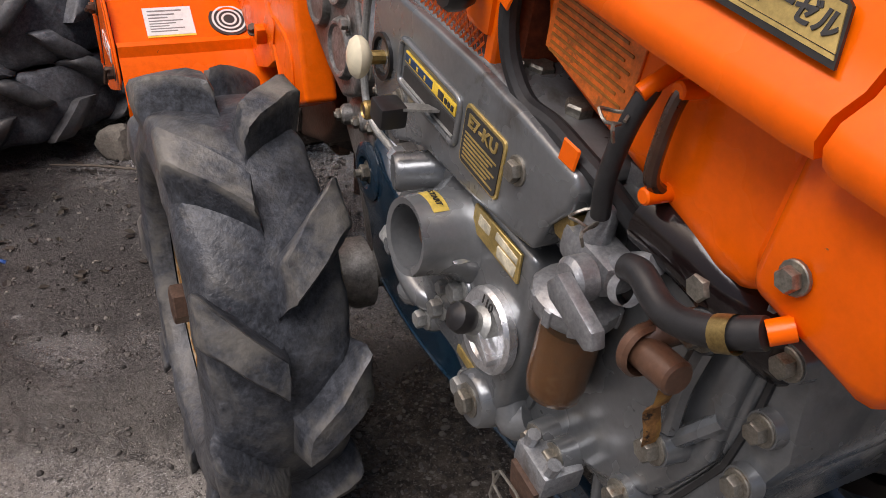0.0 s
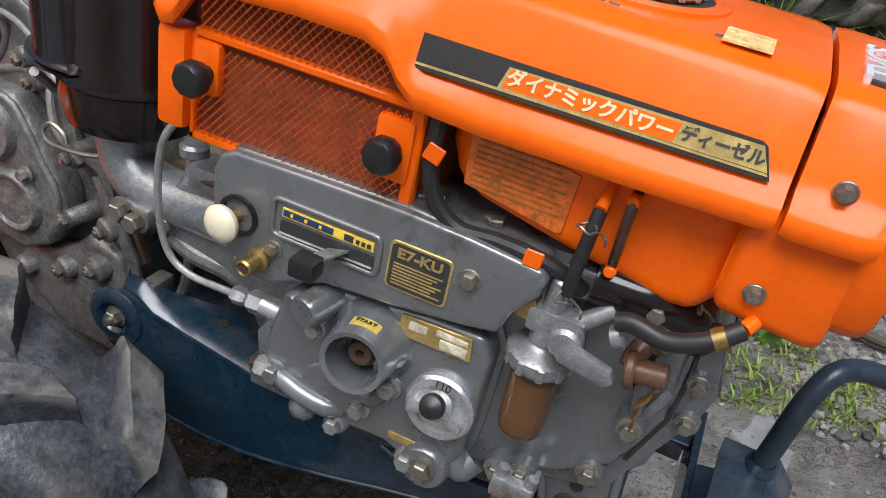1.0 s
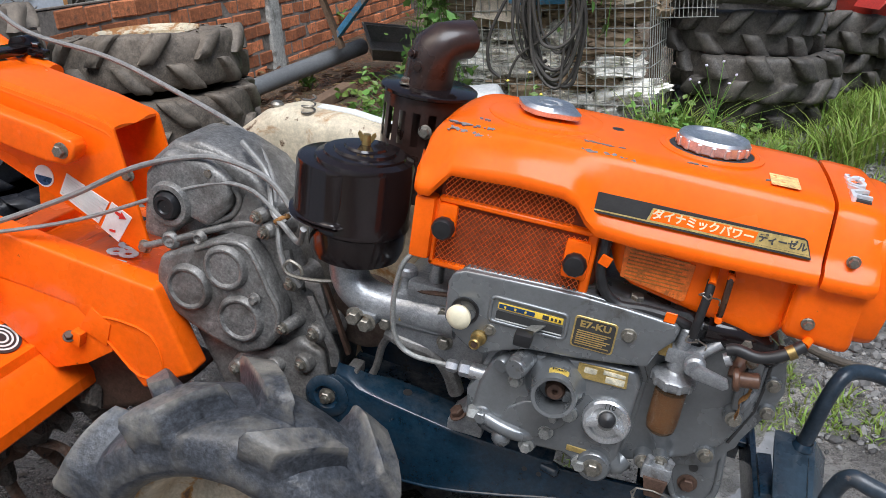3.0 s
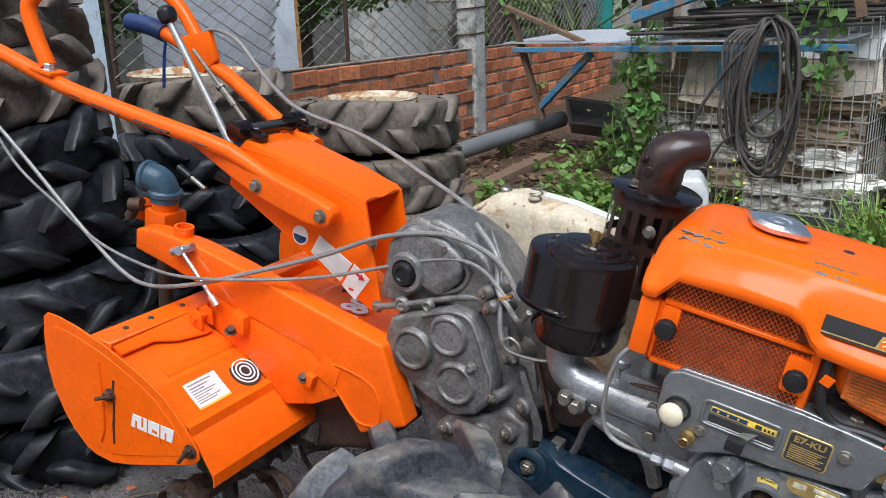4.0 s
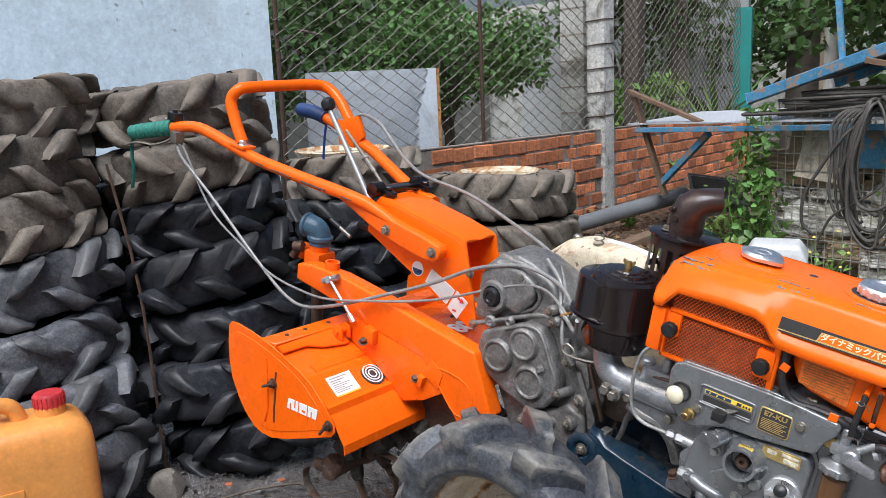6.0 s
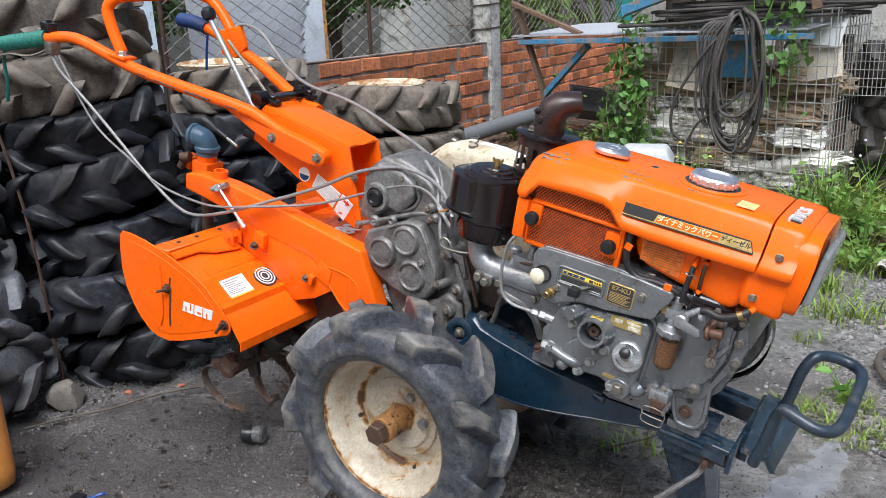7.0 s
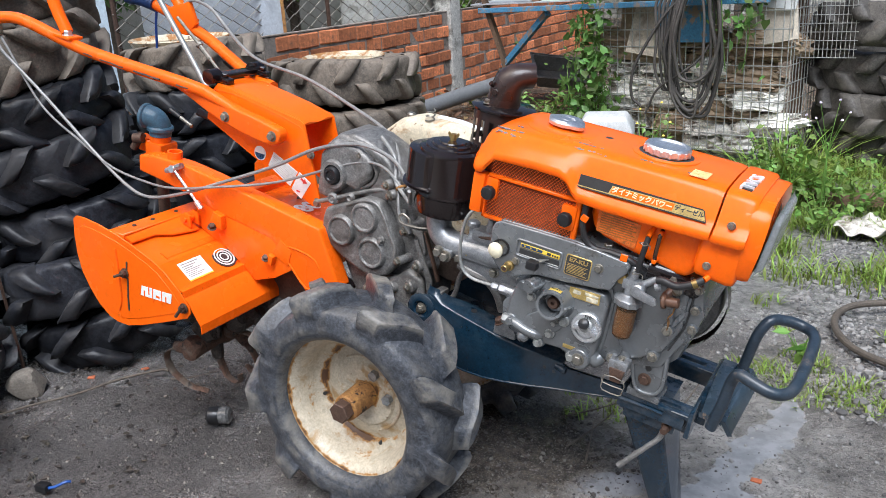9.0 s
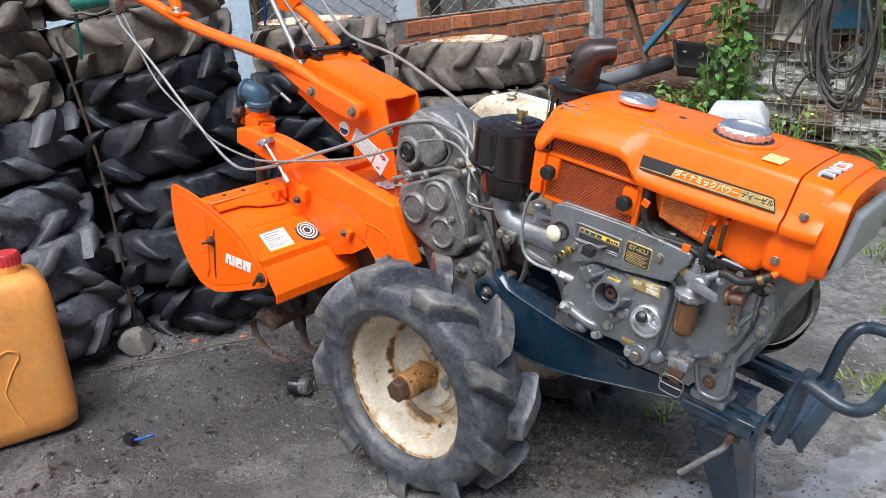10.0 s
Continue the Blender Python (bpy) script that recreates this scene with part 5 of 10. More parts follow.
# ---- radiator grille
gfr = part("grille_frame", join(box(0.176, 0.203, -0.176, -0.150, 0.513, 0.597, 0.006), box(0.205, 0.400, -0.160, -0.150, 0.500, 0.640, 0.004)), ORANGE, T, "orange grille frame round the radiator screen", 40)
part("screen_edge", bev(join(box(0.202, 0.404, -0.168, -0.158, 0.505, 0.513), box(0.393, 0.405, -0.168, -0.158, 0.505, 0.605), box(0.202, 0.209, -0.168, -0.158, 0.505, 0.595), box(0.206, 0.398, -0.169, -0.158, 0.592, 0.600)), 0.002, 1), ORANGE, gfr, "", 40)
part("latch_lug", box(0.206, 0.232, -0.172, -0.160, 0.548, 0.592, 0.008), ORANGE, gfr)
part("latch_lug", box(0.368, 0.400, -0.172, -0.160, 0.534, 0.585, 0.008), ORANGE, gfr)
for u, w in ((0.221, 0.567), (0.385, 0.562)):
    k = part("grille_knob", lathe([(0.007, 0), (0.007, 0.008), (0.012, 0.010), (0.0145, 0.016), (0.0145, 0.024), (0.012, 0.028), (0.0, 0.029)], (u, -0.170, w), NEAR, 10, caps=False), BLACK_PLASTIC, gfr, "black plastic clamp knob", 40)
SCREEN = mat("painted_screen", (0.88, 0.17, 0.02), 0.45, spread=0.2, scale=30, stain=(0.36, 0.10, 0.03), stain_amount=0.60, stain_scale=20)
BACK = mat("radiator_dark", (0.20, 0.045, 0.014), 0.8, spread=0.3, scale=40)


def lattice(u0, u1, w0, w1, y, pu, pw, r):
    """Expanded-metal mesh: flat zigzag strands."""
    verts, faces = [], []
    n = int((u1 - u0) / pu) * 2
    rows = int((w1 - w0) / pw)
    for k in range(rows):
        base = w0 + (k + 0.5) * pw
        for i in range(n + 1):
            u = u0 + (u1 - u0) * i / n
            w = base + (0.5 if (i + k) % 2 else -0.5) * pw
            j = len(verts)
            verts += [(u, y, w - r), (u, y - 0.0012, w + r)]
            if i:
                faces.append((j - 2, j, j + 1, j - 1))
    bm = bmesh.new()
    vs = [bm.verts.new(v) for v in verts]
    for f in faces:
        bm.faces.new([vs[i] for i in f])
    return bm


part("screen_mesh", lattice(0.209, 0.393, 0.513, 0.592, -0.1678, 0.0066, 0.0040, 0.00100), SCREEN, gfr, "rusty orange expanded-metal screen", 0)
part("screen_mesh", lattice(0.212, 0.372, 0.600, 0.636, -0.1685, 0.0066, 0.0040, 0.00100), SCREEN, gfr, "rusty orange expanded-metal screen", 0)
part("radiator_core", box(0.206, 0.398, -0.1615, -0.1602, 0.508, 0.637), BACK, gfr, "dark radiator core behind the screen")
part("radiator_tank", box(0.19, 0.41, -0.150, 0.06, 0.500, 0.655, 0.01), BACK, T)

# ---- air cleaner
AX, AY = 0.071, -0.080
ac = part("air_cleaner", lathe([(0.052, 0.0), (0.063, 0.006), (0.068, 0.020), (0.069, 0.048), (0.072, 0.051), (0.072, 0.056), (0.070, 0.060), (0.070, 0.140), (0.067, 0.148), (0.057, 0.152), (0.056, 0.155), (0.044, 0.156), (0.042, 0.160), (0.030, 0.161), (0.028, 0.164), (0.010, 0.165), (0.0, 0.165)], (AX, AY, 0.448), (0, 0, 1), 48, caps=False), BLACK, T, "glossy black oil-bath air cleaner", 40)
sn = [(AX - 0.016 + 0.078 * math.cos(a), AY + 0.075 * math.sin(a)) for a in [math.radians(d) for d in range(100, 281, 12)]]
ring_b = [(x, y, 0.515) for x, y in [(AX + 0.02, AY + 0.05), *sn, (AX + 0.0, AY - 0.068)]]
ring_t = [(x, y, 0.590) for x, y, _ in ring_b]
part("intake_scoop", bev(loft([ring_b, ring_t]), 0.006, 2, 40), BLACK, ac, "", 45)
part("scoop_lip", bev(loft([[(x * 1.0 - 0.003, y - 0.004 if y < AY else y, 0.510) for x, y, _ in ring_b], [(x, y, 0.516) for x, y, _ in ring_b]]), 0.002, 1), BLACK, ac)
part("wing_nut", join(cyl((AX, AY, 0.612), (AX, AY, 0.627), 0.007, 0.0055, 12), *[prism([(0.003, 0.004), (0.007, 0.016), (0.011, 0.019), (0.013, 0.014), (0.008, 0.004)], -0.0012, 0.0012, 0.0005, 1, m=pose(AX, AY, 0.612, 0, 0, a)) for a in (10, 190)]), BRASS, ac, "brass wing nut")
man = part("intake_manifold", tube([(0.066, -0.085, 0.452), (0.066, -0.088, 0.43), (0.080, -0.092, 0.405), (0.11, -0.095, 0.392), (0.16, -0.095, 0.392), (0.24, -0.10, 0.40)], 0.028, 16, 5), ALLOY, T, "curved cast alloy intake pipe")
part("flange", box(0.092, 0.128, -0.128, -0.070, 0.366, 0.386, 0.005, m=None), ALLOY, man)
part("head_casting", prism([(0.13, 0.36), (0.13, 0.405), (0.16, 0.43), (0.235, 0.44), (0.30, 0.44), (0.30, 0.30), (0.22, 0.34)], -0.112, 0.05, 0.008), ALLOY, man, "weathered alloy cylinder head", 40)
part("head_label", box(0.148, 0.222, -0.1215, -0.112, 0.378, 0.402, 0.004), ALLOY, man, "raised cast label panel")
part("label_strip", box(0.160, 0.212, -0.1225, -0.121, 0.386, 0.393, 0.0005), GOLD, man, "small gold caution strip")
for u_, w_ in ((0.140, 0.372), (0.228, 0.366), (0.222, 0.412)):
    part("head_bolt", hexbolt((u_, -0.112, w_), NEAR, 0.009, 0.009), ZINC, man)
part("lower_pipe", tube([(0.14, -0.10, 0.352), (0.17, -0.104, 0.345), (0.21, -0.10, 0.338), (0.235, -0.09, 0.31), (0.25, -0.08, 0.27)], 0.012, 10, 4), CAST, man)
for u, w in ((0.098, 0.378), (0.116, 0.372)):
    part("flange_bolt", hexbolt((u, -0.128, w), NEAR, 0.010, 0.012), ZINC, man)
part("decompression_post", lathe([(0.008, 0), (0.012, 0.003), (0.008, 0.010), (0.008, 0.028), (0.014, 0.032), (0.014, 0.040), (0.010, 0.043), (0.0, 0.043)], (0.158, -0.10, 0.418), (0, 0, 1), 18, caps=False), ALLOY, man)
part("injector", join(box(0.165, 0.225, -0.12, -0.08, 0.425, 0.45, 0.006), cyl((0.20, -0.10, 0.45), (0.20, -0.10, 0.475), 0.011, 0.009, 12)), ALLOY, man, "", 40)
part("thin_pipe", tube([(0.17, -0.115, 0.435), (0.20, -0.12, 0.44), (0.235, -0.13, 0.45)], 0.0035, 8), DARK_RUST, man)
hp = part("injection_pipe", tube([(0.186, -0.12, 0.508), (0.176, -0.142, 0.504), (0.165, -0.149, 0.488), (0.159, -0.150, 0.460), (0.158, -0.150, 0.425), (0.163, -0.150, 0.388), (0.175, -0.150, 0.365), (0.197, -0.150, 0.355), (0.228, -0.150, 0.355), (0.262, -0.150, 0.357)], 0.0036, 10), DULL_STEEL, T, "thin steel injection pipe")
part("pipe_union", join(lathe([(0.007, 0), (0.009, 0.003), (0.009, 0.012), (0.007, 0.016)], (0.244, -0.150, 0.356), (1, 0, 0.05), 6), lathe([(0.009, 0), (0.0115, 0.003), (0.0115, 0.014), (0.009, 0.018)], (0.262, -0.150, 0.357), (1, 0, 0.05), 6), cyl((0.278, -0.150, 0.358), (0.30, -0.150, 0.358), 0.011, seg=12)), BRIGHT_ALLOY, hp, "bright steel union nuts")
part("pump_body", prism([(0.283, 0.295), (0.278, 0.335), (0.29, 0.355), (0.31, 0.36), (0.31, 0.295)], -0.160, -0.12, 0.005), GREY_PAINT, engine, "", 40)

# ---- silencer with its heat shield and elbow
SX, SY = 0.100, 0.088
mf = part("silencer", lathe([(0.040, 0.0), (0.042, 0.02), (0.042, 0.17)], (SX, SY, 0.49), (0, 0, 1), 24), BROWN_BLACK, T, "brown-black exhaust silencer in a slotted heat shield")
ns = 36
bm = bmesh.new()
zs = [0.500, 0.525, 0.575, 0.590, 0.640, 0.662]
for i in range(ns):
    a0, a1 = 2 * math.pi * i / ns, 2 * math.pi * (i + 1) / ns
    for z0, z1 in zip(zs, zs[1:]):
        if i % 2 and (z0, z1) in ((0.525, 0.575), (0.590, 0.640)):
            continue
        q = [bm.verts.new((SX + 0.066 * math.cos(a), SY + 0.066 * math.sin(a), z)) for a, z in ((a0, z0), (a1, z0), (a1, z1), (a0, z1))]
        bm.faces.new(q)
bmesh.ops.remove_doubles(bm, verts=bm.verts[:], dist=1e-5)
part("heat_shield", bm, BROWN_BLACK, mf, "slotted brown-black heat shield", 40)
part("top_flange", lathe([(0.0, 0.0), (0.070, 0.0), (0.073, 0.002), (0.073, 0.006), (0.068, 0.009), (0.0, 0.010)], (SX, SY, 0.660), (0, 0, 1), 40, caps=False), BLACK, mf, "glossy black top flange", 40)
el = []
for (x, y, z), ax, rx, rz in (((-0.004, 0, 0.666), (0, 0, 1), 0.034, 0.034), ((-0.004, 0, 0.690), (0, 0, 1), 0.034, 0.034), ((-0.002, 0.001, 0.706), (0.15, 0.11, 1), 0.034, 0.034), ((0.003, 0.004, 0.721), (0.42, 0.30, 0.85), 0.034, 0.033), ((0.013, 0.010, 0.732), (0.66, 0.48, 0.55), 0.033, 0.031),
                             ((0.026, 0.018, 0.738), (0.78, 0.58, 0.22), 0.032, 0.028), ((0.044, 0.031, 0.741), (0.80, 0.60, 0.04), 0.031, 0.027), ((0.044, 0.031, 0.741), (0.80, 0.60, 0.04), 0.027, 0.023), ((0.020, 0.014, 0.734), (0.78, 0.58, 0.22), 0.025, 0.021)):
    x, y = SX + x, SY + y
    a = Vector((-0.6, 0.8, 0))
    b = Vector(ax).normalized().cross(a)
    el.append([Vector((x, y, z)) + a * rx * 1.08 * math.cos(t) + b * rz * 1.08 * math.sin(t) for t in (2 * math.pi * i / 24 for i in range(24))])
elbow = part("exhaust_elbow", noisy(noisy(loft(el), 0.004, 28), 0.002, 70), BROWN_BLACK, mf, "brown painted exhaust elbow, dented at its outlet", 50)
part("elbow_bolt", hexbolt((SX - 0.010, SY - 0.036, 0.700), NEAR, 0.006, 0.004), BROWN_BLACK, elbow)
part("elbow_bolt", hexbolt((SX - 0.024, SY - 0.031, 0.716), (-0.4, -1, 0.1), 0.005, 0.004), BROWN_BLACK, elbow)
part("shield_bolt", hexbolt((SX + 0.020, SY - 0.063, 0.615), NEAR, 0.008, 0.007), ZINC, mf)
part("shield_bolt", hexbolt((SX - 0.028, SY - 0.032, 0.672), (0, 0, 1), 0.007, 0.008), ZINC, mf)

# ---- cream belt cover on the far side
bcp = [(-0.275, 0.42), (-0.272, 0.465), (-0.25, 0.512), (-0.21, 0.549), (-0.16, 0.568), (-0.06, 0.571), (0.10, 0.555), (0.30, 0.50), (0.42, 0.46), (0.42, 0.28), (0.10, 0.22), (-0.15, 0.26), (-0.24, 0.34)]
bcv = part("belt_cover", prism(bcp, 0.135, 0.240, 0.038, 5), CREAM, T, "cream painted belt cover with a peeling label", 50)
part("cover_label", prism([(-0.12, 0.5695), (-0.06, 0.5715), (0.03, 0.5628), (0.03, 0.5648), (-0.06, 0.5735), (-0.12, 0.5715)], 0.178, 0.205, 0.0), LABEL_W, bcv, "pale yellow torn label")
spr = [(-0.125 + 0.011 * math.cos(t), 0.155 + 0.011 * math.sin(t), 0.558 + 0.0011 * t * 1.6) for t in [0.7 * i for i in range(30)]]
part("spring", tube(spr, 0.0018, 5, 2), ZINC, bcv, "small coil spring")
part("cover_knob", lathe([(0.012, 0), (0.012, 0.006), (0.008, 0.010), (0.0, 0.010)], (-0.20, 0.19, 0.552), (0, 0, 1), 14, caps=False), ZINC, bcv)

# ---- steering column and handlebars
cs = [(-0.302, 0.338), (-0.330, 0.322), (-0.695, 0.462), (-0.690, 0.525), (-0.660, 0.562), (-0.385, 0.532), (-0.372, 0.525), (-0.312, 0.350)]
col = part("handle_column", prism(cs, -0.026, -0.020, 0.002), ORANGE, T, "orange pressed-steel handle column open at its front", 40)
part("column_side", prism(cs, 0.090, 0.096, 0.002), ORANGE, col, "", 40)
rr = []
for k, (u, w) in enumerate(((-0.690, 0.535), (-0.665, 0.563), (-0.60, 0.566), (-0.45, 0.548), (-0.385, 0.535), (-0.374, 0.528))):
    ring = []
    for y, d in ((-0.027, -0.018), (-0.020, -0.002), (0.0, 0.0), (0.035, -0.006 if k > 3 else 0.0), (0.07, 0.0), (0.090, -0.002), (0.097, -0.018)):
        ring.append((u, y, w + d))
    ring += [(u, y, w - 0.006) for y in (0.088, 0.035, -0.018)]
    rr.append(ring)
part("column_top", loft(rr), ORANGE, col, "", 50)
for u, w, r in ((-0.316, 0.337, 0.009), (-0.345, 0.455, 0.008)):
    part("column_bolt", hexbolt((u, -0.026, w), NEAR, r, 0.008), ZINC, col, "grey hex bolt")
stk = part("caution_sticker", prism([(-0.463, 0.431), (-0.383, 0.399), (-0.405, 0.356), (-0.479, 0.392)], -0.0275, -0.0255, 0.0), LABEL_W, col, "white caution sticker with fine print")
for k in range(7):
    a, b = Vector((-0.474 + 0.0022 * k, -0.0281, 0.3955 + 0.0048 * k)), Vector((-0.406 + 0.0030 * k - 0.006 * (k % 2), -0.0281, 0.3635 + 0.0050 * k + 0.0025 * (k % 2)))
    part("print_line", tube([a, b], 0.0005, 4, 1), CABLE, stk)
st2 = part("caution_sticker", prism([(-0.378, 0.401), (-0.340, 0.382), (-0.367, 0.332), (-0.400, 0.350)], -0.0275, -0.0255, 0.0), LABEL_W, col, "white caution sticker with a red mark")
part("red_mark", prism([(-0.372, 0.383), (-0.370, 0.388), (-0.361, 0.384), (-0.359, 0.388), (-0.350, 0.377), (-0.364, 0.375), (-0.363, 0.379)], -0.0285, -0.027, 0.0), mat("red_ink", (0.6, 0.03, 0.02), 0.5), st2)
part("red_mark", box(-0.383, -0.372, -0.0285, -0.027, 0.348, 0.352), mat("red_ink_2", (0.6, 0.03, 0.02), 0.5), st2)
part("blue_emblem", prism([(-0.508 + 0.019 * math.cos(a), 0.416 + 0.019 * math.sin(a)) for a in [2 * math.pi * i / 20 for i in range(20)]], -0.0275, -0.0255, 0.0), LABEL_W, col, "small blue and white round emblem")
part("emblem_field", prism([(-0.508 + 0.016 * math.cos(a), 0.416 + 0.016 * math.sin(a)) for a in [math.pi * (i / 14 - 1) for i in range(15)]], -0.0280, -0.0272, 0.0), mat("blue_foil", (0.02, 0.07, 0.16), 0.3, 0.4, spread=0.2, scale=60), col)
# black clamp on the column's top
clp = part("bar_clamp", join(box(-0.70, -0.665, -0.03, 0.16, 0.565, 0.580, 0.004), lathe([(0.019, 0), (0.019, 0.035)], (-0.685, -0.035, 0.575), (0, 1, 0), 16), lathe([(0.019, 0), (0.019, 0.035)], (-0.685, 0.125, 0.575), (0, 1, 0), 16), box(-0.66, -0.625, -0.02, 0.0, 0.566, 0.580, 0.004), box(-0.66, -0.625, 0.12, 0.14, 0.566, 0.580, 0.004)), BLACK, T, "black enamelled handlebar clamp", 40)
for y in (-0.01, 0.13):
    part("clamp_bolt", hexbolt((-0.648, y, 0.579), (0, 0, 1), 0.009, 0.009), BLACK, clp)
nb = part("handlebar", tube([(-0.66, -0.062, 0.545), (-0.74, -0.078, 0.556), (-0.906, -0.088, 0.562), (-1.07, -0.100, 0.572), (-1.18, -0.106, 0.588), (-1.28, -0.118, 0.608), (-1.34, -0.125, 0.611), (-1.40, -0.140, 0.600), (-1.46, -0.155, 0.583)], 0.0165, 16, 5), ORANGE_WORN, T, "orange tubular handlebar with scraped paint")
part("bar_taper", tube([(-0.662, -0.0622, 0.5445), (-0.60, -0.058, 0.528), (-0.53, -0.056, 0.510), (-0.45, -0.054, 0.492)], (0.0165, 0.008), 16, 6), ORANGE_WORN, nb, "", 60)
part("flat_end", prism([(-0.86, 0.556), (-0.78, 0.538), (-0.72, 0.520), (-0.657, 0.498), (-0.60, 0.481), (-0.535, 0.470), (-0.47, 0.462), (-0.428, 0.464), (-0.414, 0.476), (-0.409, 0.494), (-0.416, 0.508), (-0.47, 0.518), (-0.542, 0.526), (-0.60, 0.535), (-0.663, 0.549), (-0.75, 0.560)], -0.070, -0.038, 0.010, 4), ORANGE_WORN, nb, "", 50)
for u, w in ((-0.434, 0.488), (-0.588, 0.500)):
    part("bar_bolt", hexbolt((u, -0.070, w), NEAR, 0.010, 0.009), ZINC, nb, "dark hex bolt")
SCUFF = mat("scuffed_bare_steel", (0.05, 0.04, 0.038), 0.55, 0.3, spread=0.3, scale=60)
for a_, b_, r_ in (((-0.79, -0.0828, 0.5570), (-0.88, -0.0870, 0.5605), 0.0042), ((-0.92, -0.0890, 0.5610), (-1.0, -0.0950, 0.5665), 0.0034), ((-1.03, -0.0975, 0.5690), (-1.06, -0.0995, 0.5710), 0.0028), ((-0.70, -0.0720, 0.5520), (-0.735, -0.0790, 0.5555), 0.0030)):
    o_ = Vector((0, -0.0150, -0.0035))
    part("paint_scuff", noisy(tube([Vector(a_) + o_, (Vector(a_) + Vector(b_)) / 2 + o_, Vector(b_) + o_], r_, 8, 6, squash=0.55), 0.0012, 60), SCUFF, nb, "dark scrape through the paint")
GREEN = mat("green_rubber_grip", (0.02, 0.16, 0.12), 0.6, spread=0.2, scale=20, fine=120, bump=0.4)
gr_ = [(-1.42, -0.146, 0.596), (-1.50, -0.165, 0.573), (-1.58, -0.185, 0.550)]
part("grip", tube(gr_, 0.022, 14, 4), GREEN, nb, "dark green tape-wrapped grip", 40)
for k in range(8):
    part("tape_ridge", lathe([(0.0225, 0), (0.024, 0.003), (0.0225, 0.006)], Vector((-1.44, -0.151, 0.590)) + Vector((-0.016, -0.0038, -0.0046)) * k, (-0.94, -0.22, -0.27), 14), GREEN, nb)
part("green_ribbon", tube([(-1.575, -0.187, 0.535), (-1.578, -0.189, 0.49), (-1.571, -0.187, 0.43), (-1.572, -0.190, 0.375)], 0.006, 6, 4, squash=0.25), GREEN, nb, "loose green tape end")
part("clutch_hand_lever", join(tube([(-1.385, -0.150, 0.585), (-1.42, -0.165, 0.555), (-1.47, -0.18, 0.535), (-1.53, -0.19, 0.53), (-1.58, -0.2, 0.515)], 0.007, 8, 4, squash=0.6), box(-1.41, -1.375, -0.165, -0.135, 0.555, 0.59, 0.004)), ZINC, nb, "bent steel clutch lever")
part("lever_mount", join(box(-1.44, -1.40, -0.155, -0.125, 0.615, 0.640, 0.004), cyl((-1.42, -0.14, 0.60), (-1.42, -0.14, 0.648), 0.008, seg=10)), BLACK_PLASTIC, nb, "black switch mount")
# hoop between the handlebars
hoop = part("hand_rail", tube([(-1.142, -0.100, 0.606), (-1.180, -0.100, 0.66), (-1.205, -0.098, 0.71), (-1.195, -0.085, 0.742), (-1.185, -0.05, 0.752), (-1.175, 0.06, 0.757), (-1.165, 0.17, 0.760), (-1.14, 0.205, 0.752), (-1.095, 0.215, 0.72), (-1.04, 0.215, 0.665)], 0.0165, 14, 5), ORANGE, T, "orange tubular rail joining the handlebars")
for p in ((-1.142, -0.100, 0.594), (-1.03, 0.215, 0.640)):
    pl = part("rail_plate", box(p[0] - 0.035, p[0] + 0.035, p[1] - 0.022, p[1] + 0.022, p[2] - 0.003, p[2] + 0.006, 0.003), ORANGE, hoop)
    part("rail_bolt", hexbolt((p[0] + 0.006, p[1] - 0.004, p[2] + 0.006), (0, 0, 1), 0.011, 0.012), CHROME, pl, "bright bolt")
fb = part("handlebar", tube([(-0.60, 0.12, 0.545), (-0.70, 0.145, 0.552), (-0.80, 0.17, 0.575), (-0.92, 0.20, 0.605), (-1.04, 0.215, 0.632), (-1.14, 0.222, 0.655), (-1.24, 0.228, 0.665)], 0.0165, 16, 5), ORANGE_WORN, T, "orange tubular handlebar with scraped paint")
part("gusset", prism([(-1.08, 0.665), (-0.99, 0.70), (-0.96, 0.64), (-1.0, 0.60), (-1.06, 0.60)], 0.19, 0.205, 0.004), ORANGE, fb, "", 40)
part("grip", tube([(-1.16, 0.223, 0.658), (-1.22, 0.226, 0.664), (-1.29, 0.23, 0.660)], 0.022, 14, 4), mat("blue_rubber_grip", (0.012, 0.035, 0.12), 0.45, spread=0.2, scale=30, bump=0.3), fb, "dark blue rubber grip")
part("blue_ribbon", tube([(-1.15, 0.215, 0.64), (-1.152, 0.214, 0.60), (-1.15, 0.214, 0.53)], 0.005, 6, 3, squash=0.25), mat("blue_tape", (0.01, 0.06, 0.30), 0.4), fb, "blue tape end")
# gear lever and control rod
gl = part("gear_lever", tube([(-0.735, 0.03, 0.50), (-0.80, 0.032, 0.575), (-0.945, 0.035, 0.735)], 0.0076, 10, 2), DULL_STEEL, T, "steel gear lever")
part("lever_ball", lathe([(0.008, -0.012), (0.017, -0.006), (0.020, 0.006), (0.019, 0.016), (0.012, 0.024), (0.0, 0.026)], (-0.945, 0.035, 0.738), (-0.5, 0, 0.8), 20, caps=False), BLACK_PLASTIC, gl, "black plastic ball")
rod = part("control_rod", tube([(-0.755, 0.11, 0.525), (-0.84, 0.12, 0.58), (-0.98, 0.14, 0.66)], 0.0045, 8, 2), ZINC, T, "thin control rod with a turnbuckle")
part("turnbuckle", join(cyl((-0.83, 0.119, 0.573), (-0.875, 0.125, 0.60), 0.007, seg=8), lathe([(0.010, 0), (0.010, 0.008)], (-0.875, 0.125, 0.60), (-0.85, 0.1, 0.5), 8)), ZINC, rod)
